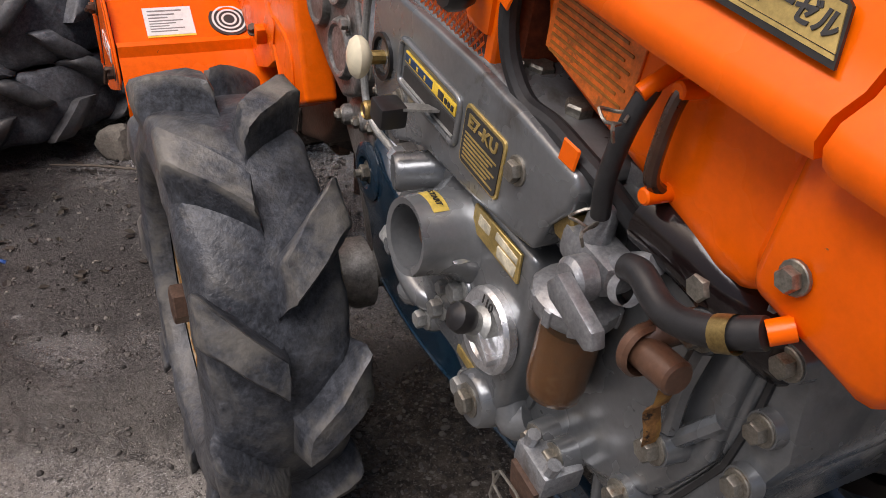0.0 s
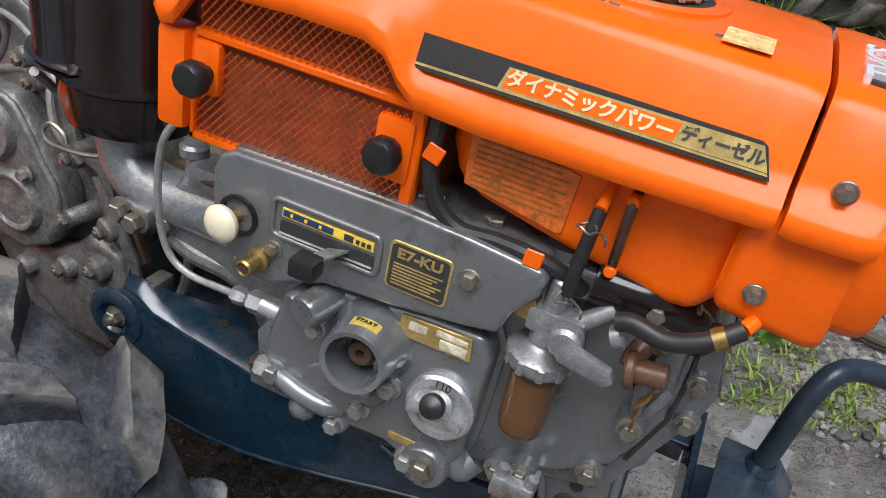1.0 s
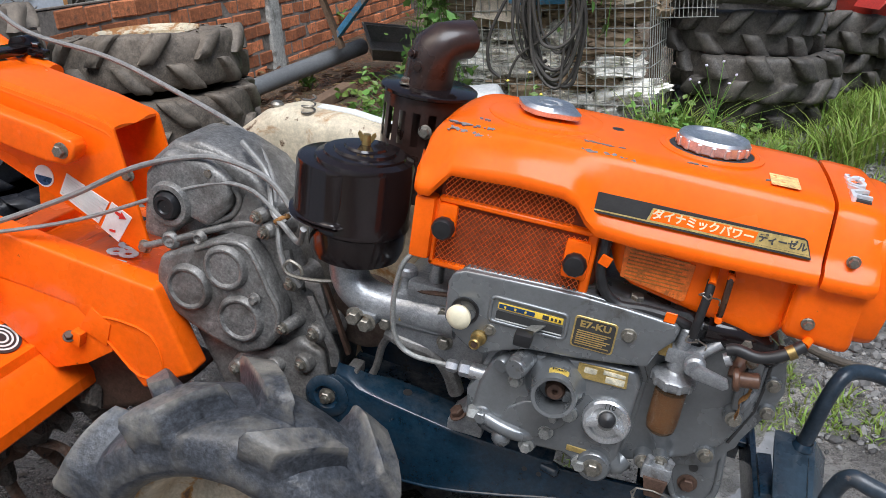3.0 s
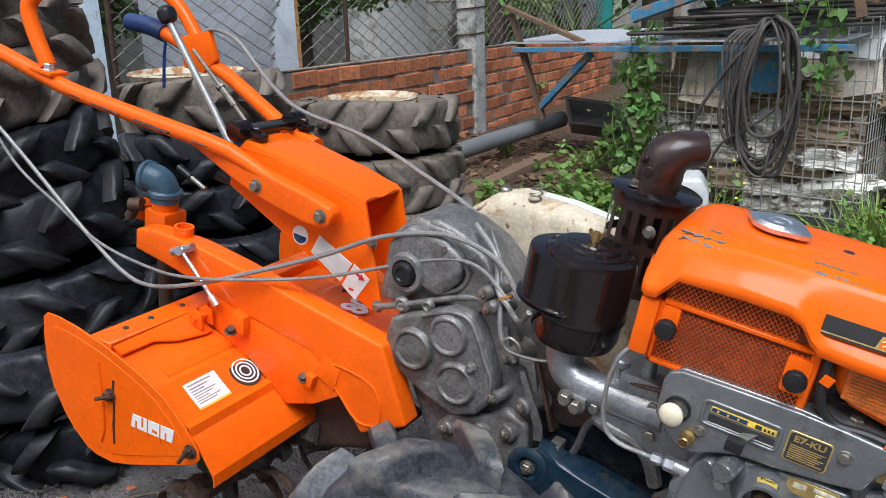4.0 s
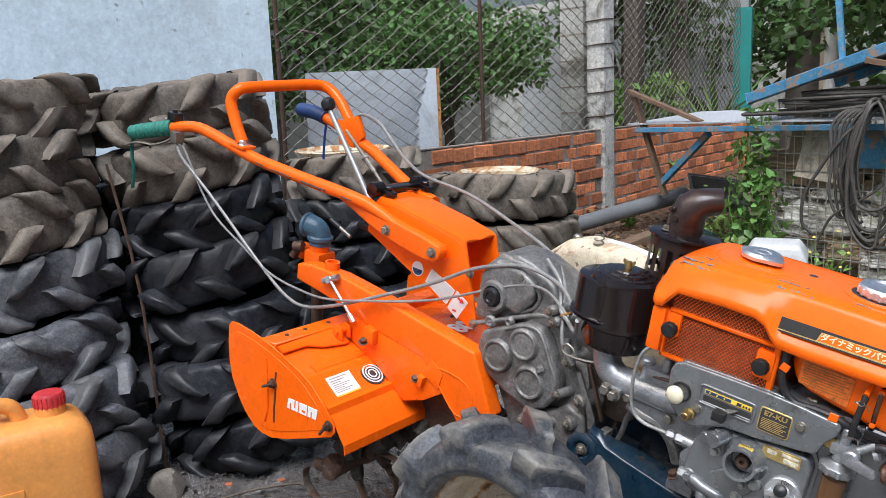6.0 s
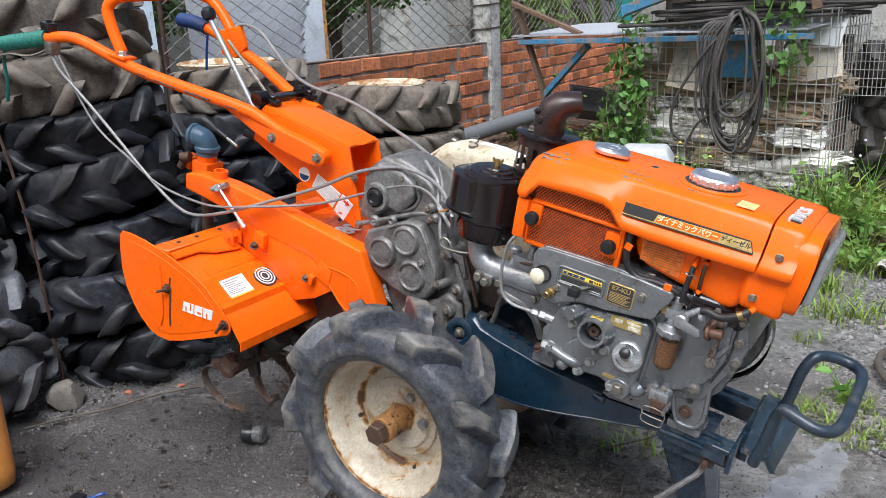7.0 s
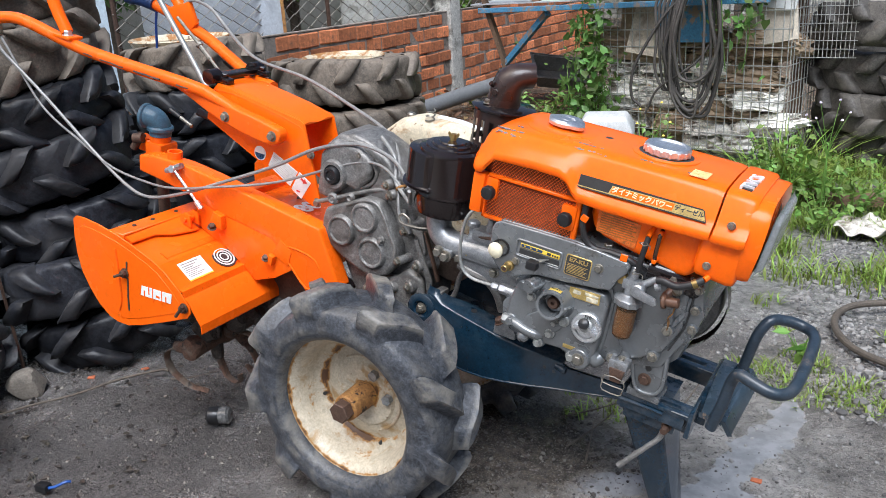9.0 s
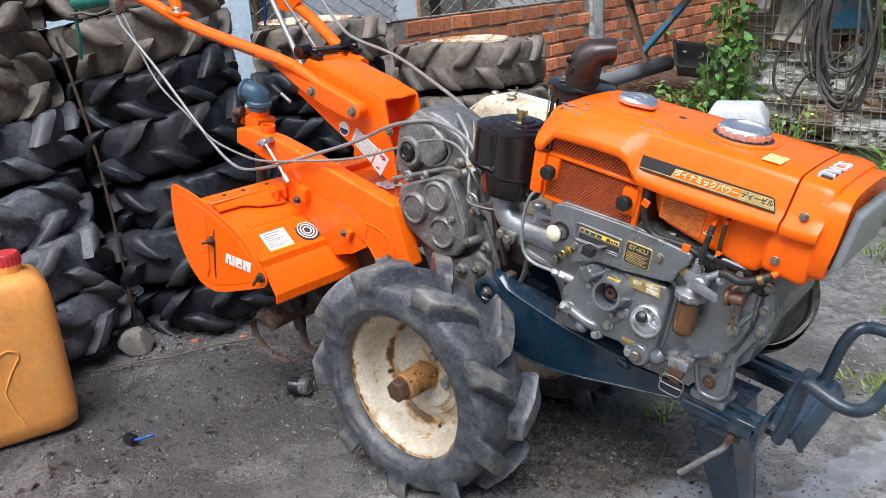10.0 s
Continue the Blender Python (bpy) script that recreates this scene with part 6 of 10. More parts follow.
# levers under the column
for k, (p, q, r) in enumerate((((-0.66, 0.02, 0.44), (-0.70, 0.0, 0.455), 0.009), ((-0.905, 0.12, 0.36), (-0.95, 0.12, 0.375), 0.008))):
    rr_ = part("short_lever", cyl(p, q, 0.006, seg=10), ZINC, col, "short steel lever")
    d = (Vector(q) - Vector(p)).normalized()
    part("lever_sleeve", cyl(Vector(q), Vector(q) + d * 0.045, r, r * 1.15, 12, 0.002), BLACK_PLASTIC, rr_, "black rubber sleeve")

# ---- control cables
def control_cable(r, *pts):
    return part("control_cable", tube(pts, r, 8, 6), CABLE, T, "grey sheathed control cable")


control_cable(0.0046, (-0.03, -0.06, 0.47), (-0.084, -0.05, 0.514), (-0.152, -0.05, 0.53), (-0.219, -0.05, 0.521), (-0.316, -0.055, 0.482), (-0.426, -0.065, 0.412), (-0.56, -0.1, 0.34), (-0.69, -0.12, 0.274), (-0.81, -0.12, 0.228), (-0.896, -0.12, 0.233), (-1.016, -0.12, 0.289), (-1.213, -0.125, 0.406), (-1.31, -0.14, 0.475), (-1.36, -0.155, 0.52), (-1.395, -0.155, 0.565))
control_cable(0.0034, (-0.05, -0.06, 0.46), (-0.122, -0.05, 0.494), (-0.21, -0.05, 0.475), (-0.42, -0.06, 0.37), (-0.581, -0.12, 0.324), (-0.715, -0.12, 0.282), (-0.812, -0.12, 0.268), (-0.96, -0.12, 0.272), (-1.09, -0.12, 0.314), (-1.244, -0.125, 0.382), (-1.36, -0.14, 0.53), (-1.44, -0.14, 0.605), (-1.47, -0.14, 0.612))
control_cable(0.0046, (-0.02, -0.06, 0.36), (-0.05, -0.065, 0.4), (-0.075, -0.04, 0.455), (-0.12, 0.02, 0.5), (-0.2, 0.08, 0.532), (-0.354, 0.11, 0.566), (-0.5, 0.13, 0.592), (-0.659, 0.14, 0.6), (-0.75, 0.16, 0.62), (-0.83, 0.18, 0.655), (-0.90, 0.19, 0.695), (-0.97, 0.195, 0.705), (-1.01, 0.195, 0.690))
control_cable(0.0046, (-0.16, 0.0, 0.545), (-0.1, -0.03, 0.515), (-0.075, -0.055, 0.47), (-0.05, -0.065, 0.455), (-0.02, -0.075, 0.44), (0.02, -0.15, 0.5))
part("cable_tie", lathe([(0.013, 0), (0.014, 0.003), (0.013, 0.006)], (-0.062, -0.052, 0.462), (0.6, -0.2, -0.7), 12), RUST, T, "rusty wire tie")

# chipped paint along the hood's shoulder
CHIP = mat("bare_primer", (0.16, 0.15, 0.15), 0.6, spread=0.2, scale=60)
rc = random.Random(4)
for k in range(28):
    u0 = rc.choice((rc.uniform(0.20, 0.30), rc.uniform(0.36, 0.46), rc.uniform(0.40, 0.60)))
    row = rc.random()
    for q in range(rc.randint(2, 5)):
        y, w, tilt = (-0.1470, 0.6795, 48) if row < 0.55 else (-0.1405, 0.6868, 25) if row < 0.8 else (-0.118, 0.6915, 3)
        u, dy = u0 + rc.gauss(0, 0.007), rc.uniform(-0.0015, 0.0015)
        r0 = rc.uniform(0.0009, 0.0030)
        ring = [(r0 * rc.uniform(0.4, 1.5) * 1.6 * math.cos(a), r0 * rc.uniform(0.4, 1.2) * math.sin(a)) for a in [2 * math.pi * i / 9 for i in range(9)]]
        m_ = pose(u, y + dy, w + dy * math.tan(radians(tilt)), tilt, 0, rc.uniform(-20, 20))
        part("paint_chip", loft([[m_ @ Vector((a, b, 0.0006)) for a, b in ring], [m_ @ Vector((a, b, -0.002)) for a, b in ring]]), CHIP, hood, "", 0)

# ---- rotary tiller
sp = [(-0.884, 0.196), (-0.872, 0.208), (-0.84, 0.212), (-0.786, 0.211), (-0.72, 0.204), (-0.668, 0.194), (-0.60, 0.177), (-0.556, 0.161), (-0.50, 0.123), (-0.468, 0.092), (-0.463, 0.075), (-0.475, 0.058), (-0.56, 0.013), (-0.64, -0.027), (-0.689, -0.047), (-0.73, -0.051), (-0.760, -0.046), (-0.80, -0.022), (-0.830, 0.008), (-0.860, 0.05), (-0.876, 0.095), (-0.884, 0.15)]
shield = part("side_shield", prism(sp, -0.3085, -0.3045, 0.0012, 1), ORANGE_WORN, T, "scuffed orange side shield of the tiller", 40)
mid = (-0.70, 0.085)
emb = [(mid[0] + (u - mid[0]) * 0.86, mid[1] + (w - mid[1]) * 0.84) for u, w in sp]
part("pressed_panel", prism(emb, -0.3100, -0.308, 0.001, 1), ORANGE_WORN, shield, "", 40)
part("pressed_rib", tube([(-0.722, -0.3102, 0.165), (-0.712, -0.3102, 0.10), (-0.706, -0.3102, 0.03), (-0.715, -0.3102, -0.01)], 0.004, 8, 4, squash=0.4), ORANGE_WORN, shield, "", 60)
part("slot", join(*[box(-0.0022, 0.0022, -0.3118, -0.3100, -0.024, 0.024, 0.0, m=pose(u_, 0, w_, 0, a_, 0)) for u_, w_, a_ in ((-0.6845, 0.118, 5), (-0.681, 0.072, 1), (-0.681, 0.027, -3))]), INK, shield, "thin curved adjusting slot", 0)
for p, a in (((-0.690, -0.312, 0.108), 30), ((-0.482, -0.312, 0.086), 60)):
    wb = part("wing_bolt", join(hexbolt(p, NEAR, 0.010, 0.010), tube([Vector(p) + Vector((-0.026 * math.cos(math.radians(a)), -0.014, -0.026 * math.sin(math.radians(a)))), Vector(p) + Vector((0.014 * math.cos(math.radians(a)), -0.012, 0.014 * math.sin(math.radians(a))))], 0.004, 6, 1)), DARK_RUST, shield, "dark wing bolt")
lg = part("logo_bar", prism([(-0.634, 0.066), (-0.630, 0.094), (-0.524, 0.108), (-0.528, 0.080)], -0.3114, -0.3095), LABEL_W, shield, "white block logo", 0)
for u0, w0, u1, w1 in ((-0.622, 0.064, -0.618, 0.084), (-0.606, 0.078, -0.602, 0.098), (-0.592, 0.060, -0.589, 0.104), (-0.578, 0.080, -0.566, 0.086), (-0.560, 0.066, -0.557, 0.106), (-0.546, 0.074, -0.542, 0.094)):
    part("logo_slot", box(u0, u1, -0.3119, -0.3112, w0, w1), ORANGE_WORN, lg, "", 0)
part("side_shield", prism(sp, 0.370, 0.374, 0.0012, 1), ORANGE_WORN, T, "scuffed orange side shield of the tiller", 40)

prof = [(-0.735, 0.176), (-0.70, 0.186), (-0.64, 0.170), (-0.60, 0.158), (-0.585, 0.160), (-0.55, 0.137), (-0.515, 0.118), (-0.508, 0.124), (-0.496, 0.122), (-0.490, 0.106), (-0.475, 0.098), (-0.445, 0.064), (-0.434, 0.052), (-0.430, 0.030)]
n = len(prof)
outer = prof
inner_ = [(u - 0.002, w - 0.004) for u, w in prof[::-1]]
rr = [[(u, y, w) for u, w in outer + inner_] for y in (-0.302, -0.20, -0.10, 0.0, 0.10, 0.20, 0.30, 0.368)]
cover = part("tiller_cover", loft(rr), ORANGE_WORN, T, "orange pressed-steel tiller cover with stickers", 30)
for y0, y1 in ((-0.255, -0.075), (0.08, 0.32)):
    part("pressed_rib", bev(loft([[(-0.622, y, 0.166), (-0.60, y, 0.160), (-0.60, y, 0.152), (-0.622, y, 0.157)] for y in (y0, y1)]), 0.003, 2), ORANGE_WORN, cover)
line_ = [(-0.572, 0.1515), (-0.56, 0.1437), (-0.55, 0.1373), (-0.541, 0.1323), (-0.532, 0.1273), (-0.522, 0.1220)]


def cover_strip(name, f0, f1, y0, y1, lift, m, parent, label=""):
    """A thin sticker wrapped over the pressed cover."""
    P_ = [Vector((u, 0, w)) for u, w in line_]
    n_ = len(P_) - 1
    cut = []
    for q in range(9):
        f = (f0 + (f1 - f0) * q / 8) * n_
        a = min(n_ - 1, int(f))
        cut.append(P_[a].lerp(P_[a + 1], f - a) + Vector((0.45, 0, 0.9)) * lift)
    return part(name, loft([[(p.x, y0, p.z) for p in cut] + [(p.x, y0, p.z - lift * 0.9) for p in cut[::-1]], [(p.x, y1, p.z) for p in cut] + [(p.x, y1, p.z - lift * 0.9) for p in cut[::-1]]]), m, parent, label, 40)


lb = cover_strip("rating_sticker", 0.0, 0.93, -0.250, -0.172, 0.0012, LABEL_W, cover, "white rating sticker with a yellow border")
cover_strip("sticker_border", 0.94, 1.0, -0.250, -0.172, 0.0012, YELLOW, lb)
for k in range(8):
    f = 0.08 + 0.10 * k
    cover_strip("print_line", f, f + 0.030, -0.243, -0.188 - 0.012 * (k % 3), 0.0017, CABLE, lb)
em = lathe([(0.034, -0.003), (0.034, 0.0015), (0.0, 0.0016)], (-0.546, -0.112, 0.1352), (0.45, 0, 0.89), 32, caps=False)
ed = part("round_emblem", em, INK, cover, "round black and white emblem")
for r in (0.029, 0.021, 0.013):
    part("emblem_ring", lathe([(r, 0.0005), (r, 0.0022), (r - 0.0035, 0.0022), (r - 0.0035, 0.0005)], (-0.546, -0.112, 0.1354), (0.45, 0, 0.89), 32, caps=False), LABEL_W, ed)
# rear cross beam and its plates
part("rear_beam", bev(prism([(-0.765, 0.165), (-0.765, 0.200), (-0.705, 0.206), (-0.705, 0.172)], -0.300, 0.366), 0.003, 1), ORANGE_WORN, cover, "", 40)
part("beam_flap", bev(loft([[(-0.703, y, w0), (-0.703, y, w0 + 0.004), (-0.66 + d, y, 0.186 - d * 0.3), (-0.66 + d, y, 0.181 - d * 0.3)] for y, w0, d in ((-0.295, 0.196, -0.02), (-0.22, 0.198, -0.02), (-0.18, 0.199, 0.0), (-0.12, 0.2, 0.012), (-0.10, 0.2, 0.012))]), 0.001, 1), ORANGE_WORN, cover)
for y in (-0.24, -0.18, -0.10):
    part("rivet", lathe([(0.006, 0), (0.005, 0.003), (0.0, 0.004)], (-0.735, y, 0.203), (0, 0, 1), 10, caps=False), DARK_RUST, cover)
part("hinge_lug", join(prism([(-0.69, 0.19), (-0.69, 0.215), (-0.675, 0.228), (-0.655, 0.222), (-0.650, 0.19)], -0.128, -0.122, 0.002), prism([(-0.69, 0.19), (-0.69, 0.215), (-0.675, 0.228), (-0.655, 0.222), (-0.650, 0.19)], -0.100, -0.094, 0.002), cyl((-0.67, -0.135, 0.208), (-0.67, -0.085, 0.208), 0.006, seg=10)), ORANGE_WORN, cover)
# main beam
bp = [(-0.258, 0.302), (-0.62, 0.334), (-0.72, 0.340), (-0.84, 0.334), (-0.888, 0.322), (-0.888, 0.276), (-0.80, 0.270), (-0.69, 0.258), (-0.584, 0.238), (-0.50, 0.234), (-0.408, 0.226), (-0.345, 0.178), (-0.278, 0.106), (-0.185, 0.165)]
beam = part("tiller_beam", prism(bp, -0.090, -0.042, 0.007, 3), ORANGE_WORN, T, "orange box beam carrying the tiller", 45)
part("beam_web", prism([(-0.67, 0.262), (-0.584, 0.244), (-0.50, 0.240), (-0.408, 0.232), (-0.340, 0.185), (-0.338, 0.160), (-0.39, 0.120), (-0.455, 0.090), (-0.50, 0.118), (-0.56, 0.150), (-0.62, 0.168), (-0.67, 0.185)], -0.0885, -0.060, 0.002, 2), ORANGE_WORN, beam, "", 45)
part("web_press", tube([(-0.372, -0.0895, 0.205), (-0.335, -0.0905, 0.170), (-0.285, -0.0905, 0.130), (-0.240, -0.0905, 0.150), (-0.262, -0.0905, 0.215), (-0.345, -0.0905, 0.225), (-0.372, -0.0895, 0.205)], 0.0025, 6, 3), ORANGE_WORN, beam)
part("beam_gusset", prism([(-0.40, 0.190), (-0.374, 0.236), (-0.338, 0.214), (-0.346, 0.170)], -0.0925, -0.088, 0.0015, 2), ORANGE_WORN, beam, "", 45)
part("beam_lug", prism([(-0.605, 0.212), (-0.592, 0.250), (-0.563, 0.243), (-0.560, 0.205)], -0.108, -0.088, 0.003), ORANGE_WORN, beam, "", 40)
part("lug_bolt", hexbolt((-0.590, -0.112, 0.206), (0.3, -0.3, 1), 0.009, 0.010), DARK_RUST, beam)
part("beam_lug", prism([(-0.418, 0.165), (-0.404, 0.190), (-0.386, 0.186), (-0.390, 0.160)], -0.106, -0.088, 0.003), ORANGE_WORN, beam, "", 40)
part("lug_bolt", hexbolt((-0.410, -0.104, 0.176), (0.4, -0.6, 1), 0.008, 0.008), DARK_RUST, beam)
part("clamp_socket", join(lathe([(0.020, 0), (0.020, 0.035), (0.015, 0.035), (0.015, 0.012), (0.001, 0.010)], (-0.775, -0.064, 0.322), (0, 0, 1), 24, caps=False)), ORANGE_WORN, beam, "open orange tube socket", 40)
part("clamp_handle", join(cyl((-0.768, -0.100, 0.312), (-0.712, -0.100, 0.342), 0.008, seg=10), cyl((-0.742, -0.102, 0.326), (-0.648, -0.104, 0.252), 0.0042, seg=10), cyl((-0.655, -0.104, 0.258), (-0.636, -0.104, 0.243), 0.0075, seg=10), cyl((-0.742, -0.088, 0.322), (-0.742, -0.11, 0.326), 0.010, seg=10)), CHROME, beam, "bright steel T-handle clamp screw")
sk = part("depth_post_socket", join(box(-0.945, -0.880, -0.02, 0.045, 0.25, 0.335, 0.008), cyl((-0.915, 0.012, 0.325), (-0.915, 0.012, 0.362), 0.029, seg=20), cyl((-0.96, 0.0, 0.34), (-0.975, 0.0, 0.30), 0.014, seg=14)), ORANGE_WORN, beam, "orange socket of the depth wheel post", 40)
BLUE_PIPE = mat("blue_pipe_paint", (0.05, 0.11, 0.16), 0.35, spread=0.25, scale=20, chips=(0.3, 0.3, 0.28), chip_amount=0.66, chip_scale=40)
part("blue_elbow", join(tube([(-0.915, 0.012, 0.352), (-0.915, 0.012, 0.372), (-0.919, 0.010, 0.386), (-0.928, 0.006, 0.397), (-0.941, 0.001, 0.402), (-0.952, -0.002, 0.402)], (0.031, 0.031), 20, 5), lathe([(0.033, 0), (0.037, 0.004), (0.037, 0.012), (0.033, 0.016)], (-0.915, 0.012, 0.364), (0, 0, 1), 20), lathe([(0.031, 0), (0.035, 0.003), (0.035, 0.011), (0.028, 0.014)], (-0.947, -0.002, 0.402), (-1, -0.2, 0.0), 20)), BLUE_PIPE, sk, "chipped blue pipe elbow")
part("depth_post", cyl((-0.915, 0.012, 0.26), (-0.885, 0.012, -0.08), 0.017, seg=16), DARK_RUST, sk, "dark iron depth post")
part("rusty_clamp", join(cyl((-0.965, -0.01, 0.345), (-0.99, -0.02, 0.30), 0.012, seg=12), cyl((-0.95, -0.02, 0.34), (-0.975, -0.03, 0.335), 0.015, seg=12)), DARK_RUST, sk)
part("far_deck", bev(prism([(-0.71, 0.182), (-0.60, 0.205), (-0.47, 0.268), (-0.28, 0.280), (-0.28, 0.274), (-0.47, 0.261), (-0.60, 0.197)], -0.044, 0.365), 0.002, 1), ORANGE_WORN, beam, "orange deck behind the beam", 35)
words("180", "lettering", LABEL_W, 0.082, pose(-0.400, 0.030, 0.2795, 0, -3.6, 0) @ pose(0, 0, 0, 0, 0, 90), beam, 0.0008, "large white model number", sx=0.78, bold=0.002)
for u, w in ((-0.575, 0.213), (-0.515, 0.243)):
    part("deck_rib", box(u - 0.012, u + 0.012, 0.05, 0.33, w - 0.004, w + 0.006, 0.003, m=None), ORANGE_WORN, beam)
part("deck_slot", box(-0.485, -0.470, 0.10, 0.20, 0.262, 0.2695, 0.001), INK, beam)
# chain case and tines
part("chain_case", prism([(-0.36, 0.15), (-0.22, 0.11), (-0.30, 0.02), (-0.54, -0.09), (-0.62, -0.08), (-0.62, -0.02), (-0.50, 0.06)], -0.02, 0.06, 0.015, 3), DARK_RUST, T, "rusty chain case under the cover", 45)
MUDDY_RUST = mat("muddy_rusted_iron", (0.105, 0.058, 0.038), 0.8, 0.15, grain=0.2, spread=0.4, scale=18, fine=120, bump=0.8, bump_size=0.004, stain=(0.17, 0.135, 0.105), stain_amount=0.50, stain_scale=16, chips=(0.035, 0.028, 0.024), chip_amount=0.58, chip_scale=30)
CAKED = mat("caked_dark_mud", (0.060, 0.050, 0.042), 0.9, grain=0.2, spread=0.4, scale=22, fine=120, bump=1.0, bump_size=0.006, stain=(0.15, 0.125, 0.10), stain_amount=0.55, stain_scale=20)
SHX, SHZ = -0.565, -0.112
shaft = part("tine_shaft", noisy(lathe([(0.0, 0.0), (0.020, 0.0), (0.029, 0.006), (0.031, 0.03), (0.026, 0.05), (0.025, 0.11), (0.033, 0.13), (0.031, 0.17), (0.024, 0.19), (0.023, 0.28), (0.032, 0.30), (0.025, 0.34), (0.023, 0.54), (0.0, 0.54)], (SHX, -0.225, SHZ), (0, 1, 0), 28, caps=False), 0.006, 45), MUDDY_RUST, T, "muddy rotor shaft with curved tines", 40)
for k, (y, a, turn_) in enumerate([(-0.205, -1.25, 1), (-0.125, 0.30, 1), (-0.095, 2.05, -1), (-0.165, 2.75, 1)] + [(-0.055 + 0.045 * q, 1.1 + 2.2 * q, 1 if q % 2 else -1) for q in range(8)]):
    pts, sd = [], (-1 if k % 2 else 1)
    for r, da, dy in ((0.02, 0.0, 0), (0.07, 0.05, 0), (0.11, 0.18, 0.003), (0.136, 0.42, 0.012), (0.146, 0.72, 0.028), (0.144, 1.0, 0.045)):
        th = a + da * turn_ * (1.0 if k else 1.35)
        r *= 1.0 if k else 1.08
        pts.append((SHX + r * math.sin(th), y + sd * dy, SHZ - r * math.cos(th)))
    part("tine", noisy(tube(pts, (0.015, 0.007), 10, 4, squash=0.24), 0.002, 50, k), MUDDY_RUST, shaft, "rusty curved tiller tine")
    d_ = Vector((math.sin(a), 0, -math.cos(a)))
    c_ = Vector((SHX, y, SHZ))
    part("tine_socket", noisy(cyl(c_ + d_ * 0.012, c_ + d_ * 0.062, 0.019, 0.015, 14, 0.003), 0.004, 60, k), CAKED if k % 2 else MUDDY_RUST, shaft)
for k, (u, y, w, r) in enumerate(((-0.55, -0.16, -0.06, 0.040), (-0.60, -0.12, -0.08, 0.034), (-0.50, -0.09, -0.03, 0.045), (-0.45, 0.0, -0.01, 0.040), (-0.40, 0.06, 0.0, 0.050), (-0.585, -0.19, -0.01, 0.030), (-0.47, 0.02, -0.02, 0.055))):
    part("soil_lump", noisy(noisy(lathe([(0.0, -1.1 * r), (0.75 * r, -0.7 * r), (r, 0.0), (0.7 * r, 0.75 * r), (0.0, 1.1 * r)], (u, y, w), (0.3, 0.2 * k - 0.5, 1), 22, caps=False), r * 0.5, 22, k), 0.010, 70, k), CAKED, shaft, "lump of caked dark mud", 40)

# ---------------------------------------------------------------- the yard
def smooth(a, b, x):
    t = min(1, max(0, (x - a) / (b - a)))
    return t * t * (3 - 2 * t)


def height(x, y):
    """Ground level: flat round the tractor, a low bank of soil towards the brick wall."""
    bank = 0.27 * smooth(1.2, 3.6, y) * smooth(0.4, -1.2, x)
    n = noise.noise(Vector((x * 1.3, y * 1.3, 3.1))) * 0.018 + noise.noise(Vector((x * 5, y * 5, 7.7))) * 0.006
    near = smooth(0.25, 0.9, math.hypot(x - 0.2, y)) * 0.8 + 0.2
    return bank + (n - 0.008) * near


def ground_mesh():
    def axis(lo, a, b, hi, fine):
        v = list(np.arange(a, b, fine))
        left = [a - (a - lo) * (k / 9) ** 2 for k in range(9, 0, -1)]
        right = [b + (hi - b) * (k / 9) ** 2 for k in range(0, 10)]
        return left + v + right
    xs, ys = axis(-40, -2.6, 2.6, 40, 0.03), axis(-40, -1.6, 5.0, 40, 0.03)
    verts, faces = [], []
    for y in ys:
        for x in xs:
            fine = 0.0
            if -2.6 < x < 2.6 and -1.6 < y < 5:
                fine = noise.noise(Vector((x * 17, y * 17, 1.0))) * 0.0035 + max(0, noise.noise(Vector((x * 31, y * 31, 5.0))) - 0.25) * 0.012
            verts.append((x, y, height(x, y) + fine))
    w = len(xs)
    for j in range(len(ys) - 1):
        for i in range(w - 1):
            a = j * w + i
            faces.append((a, a + 1, a + w + 1, a + w))
    me = bpy.data.meshes.new("ground")
    me.from_pydata(verts, [], faces)
    me.shade_smooth()
    return me


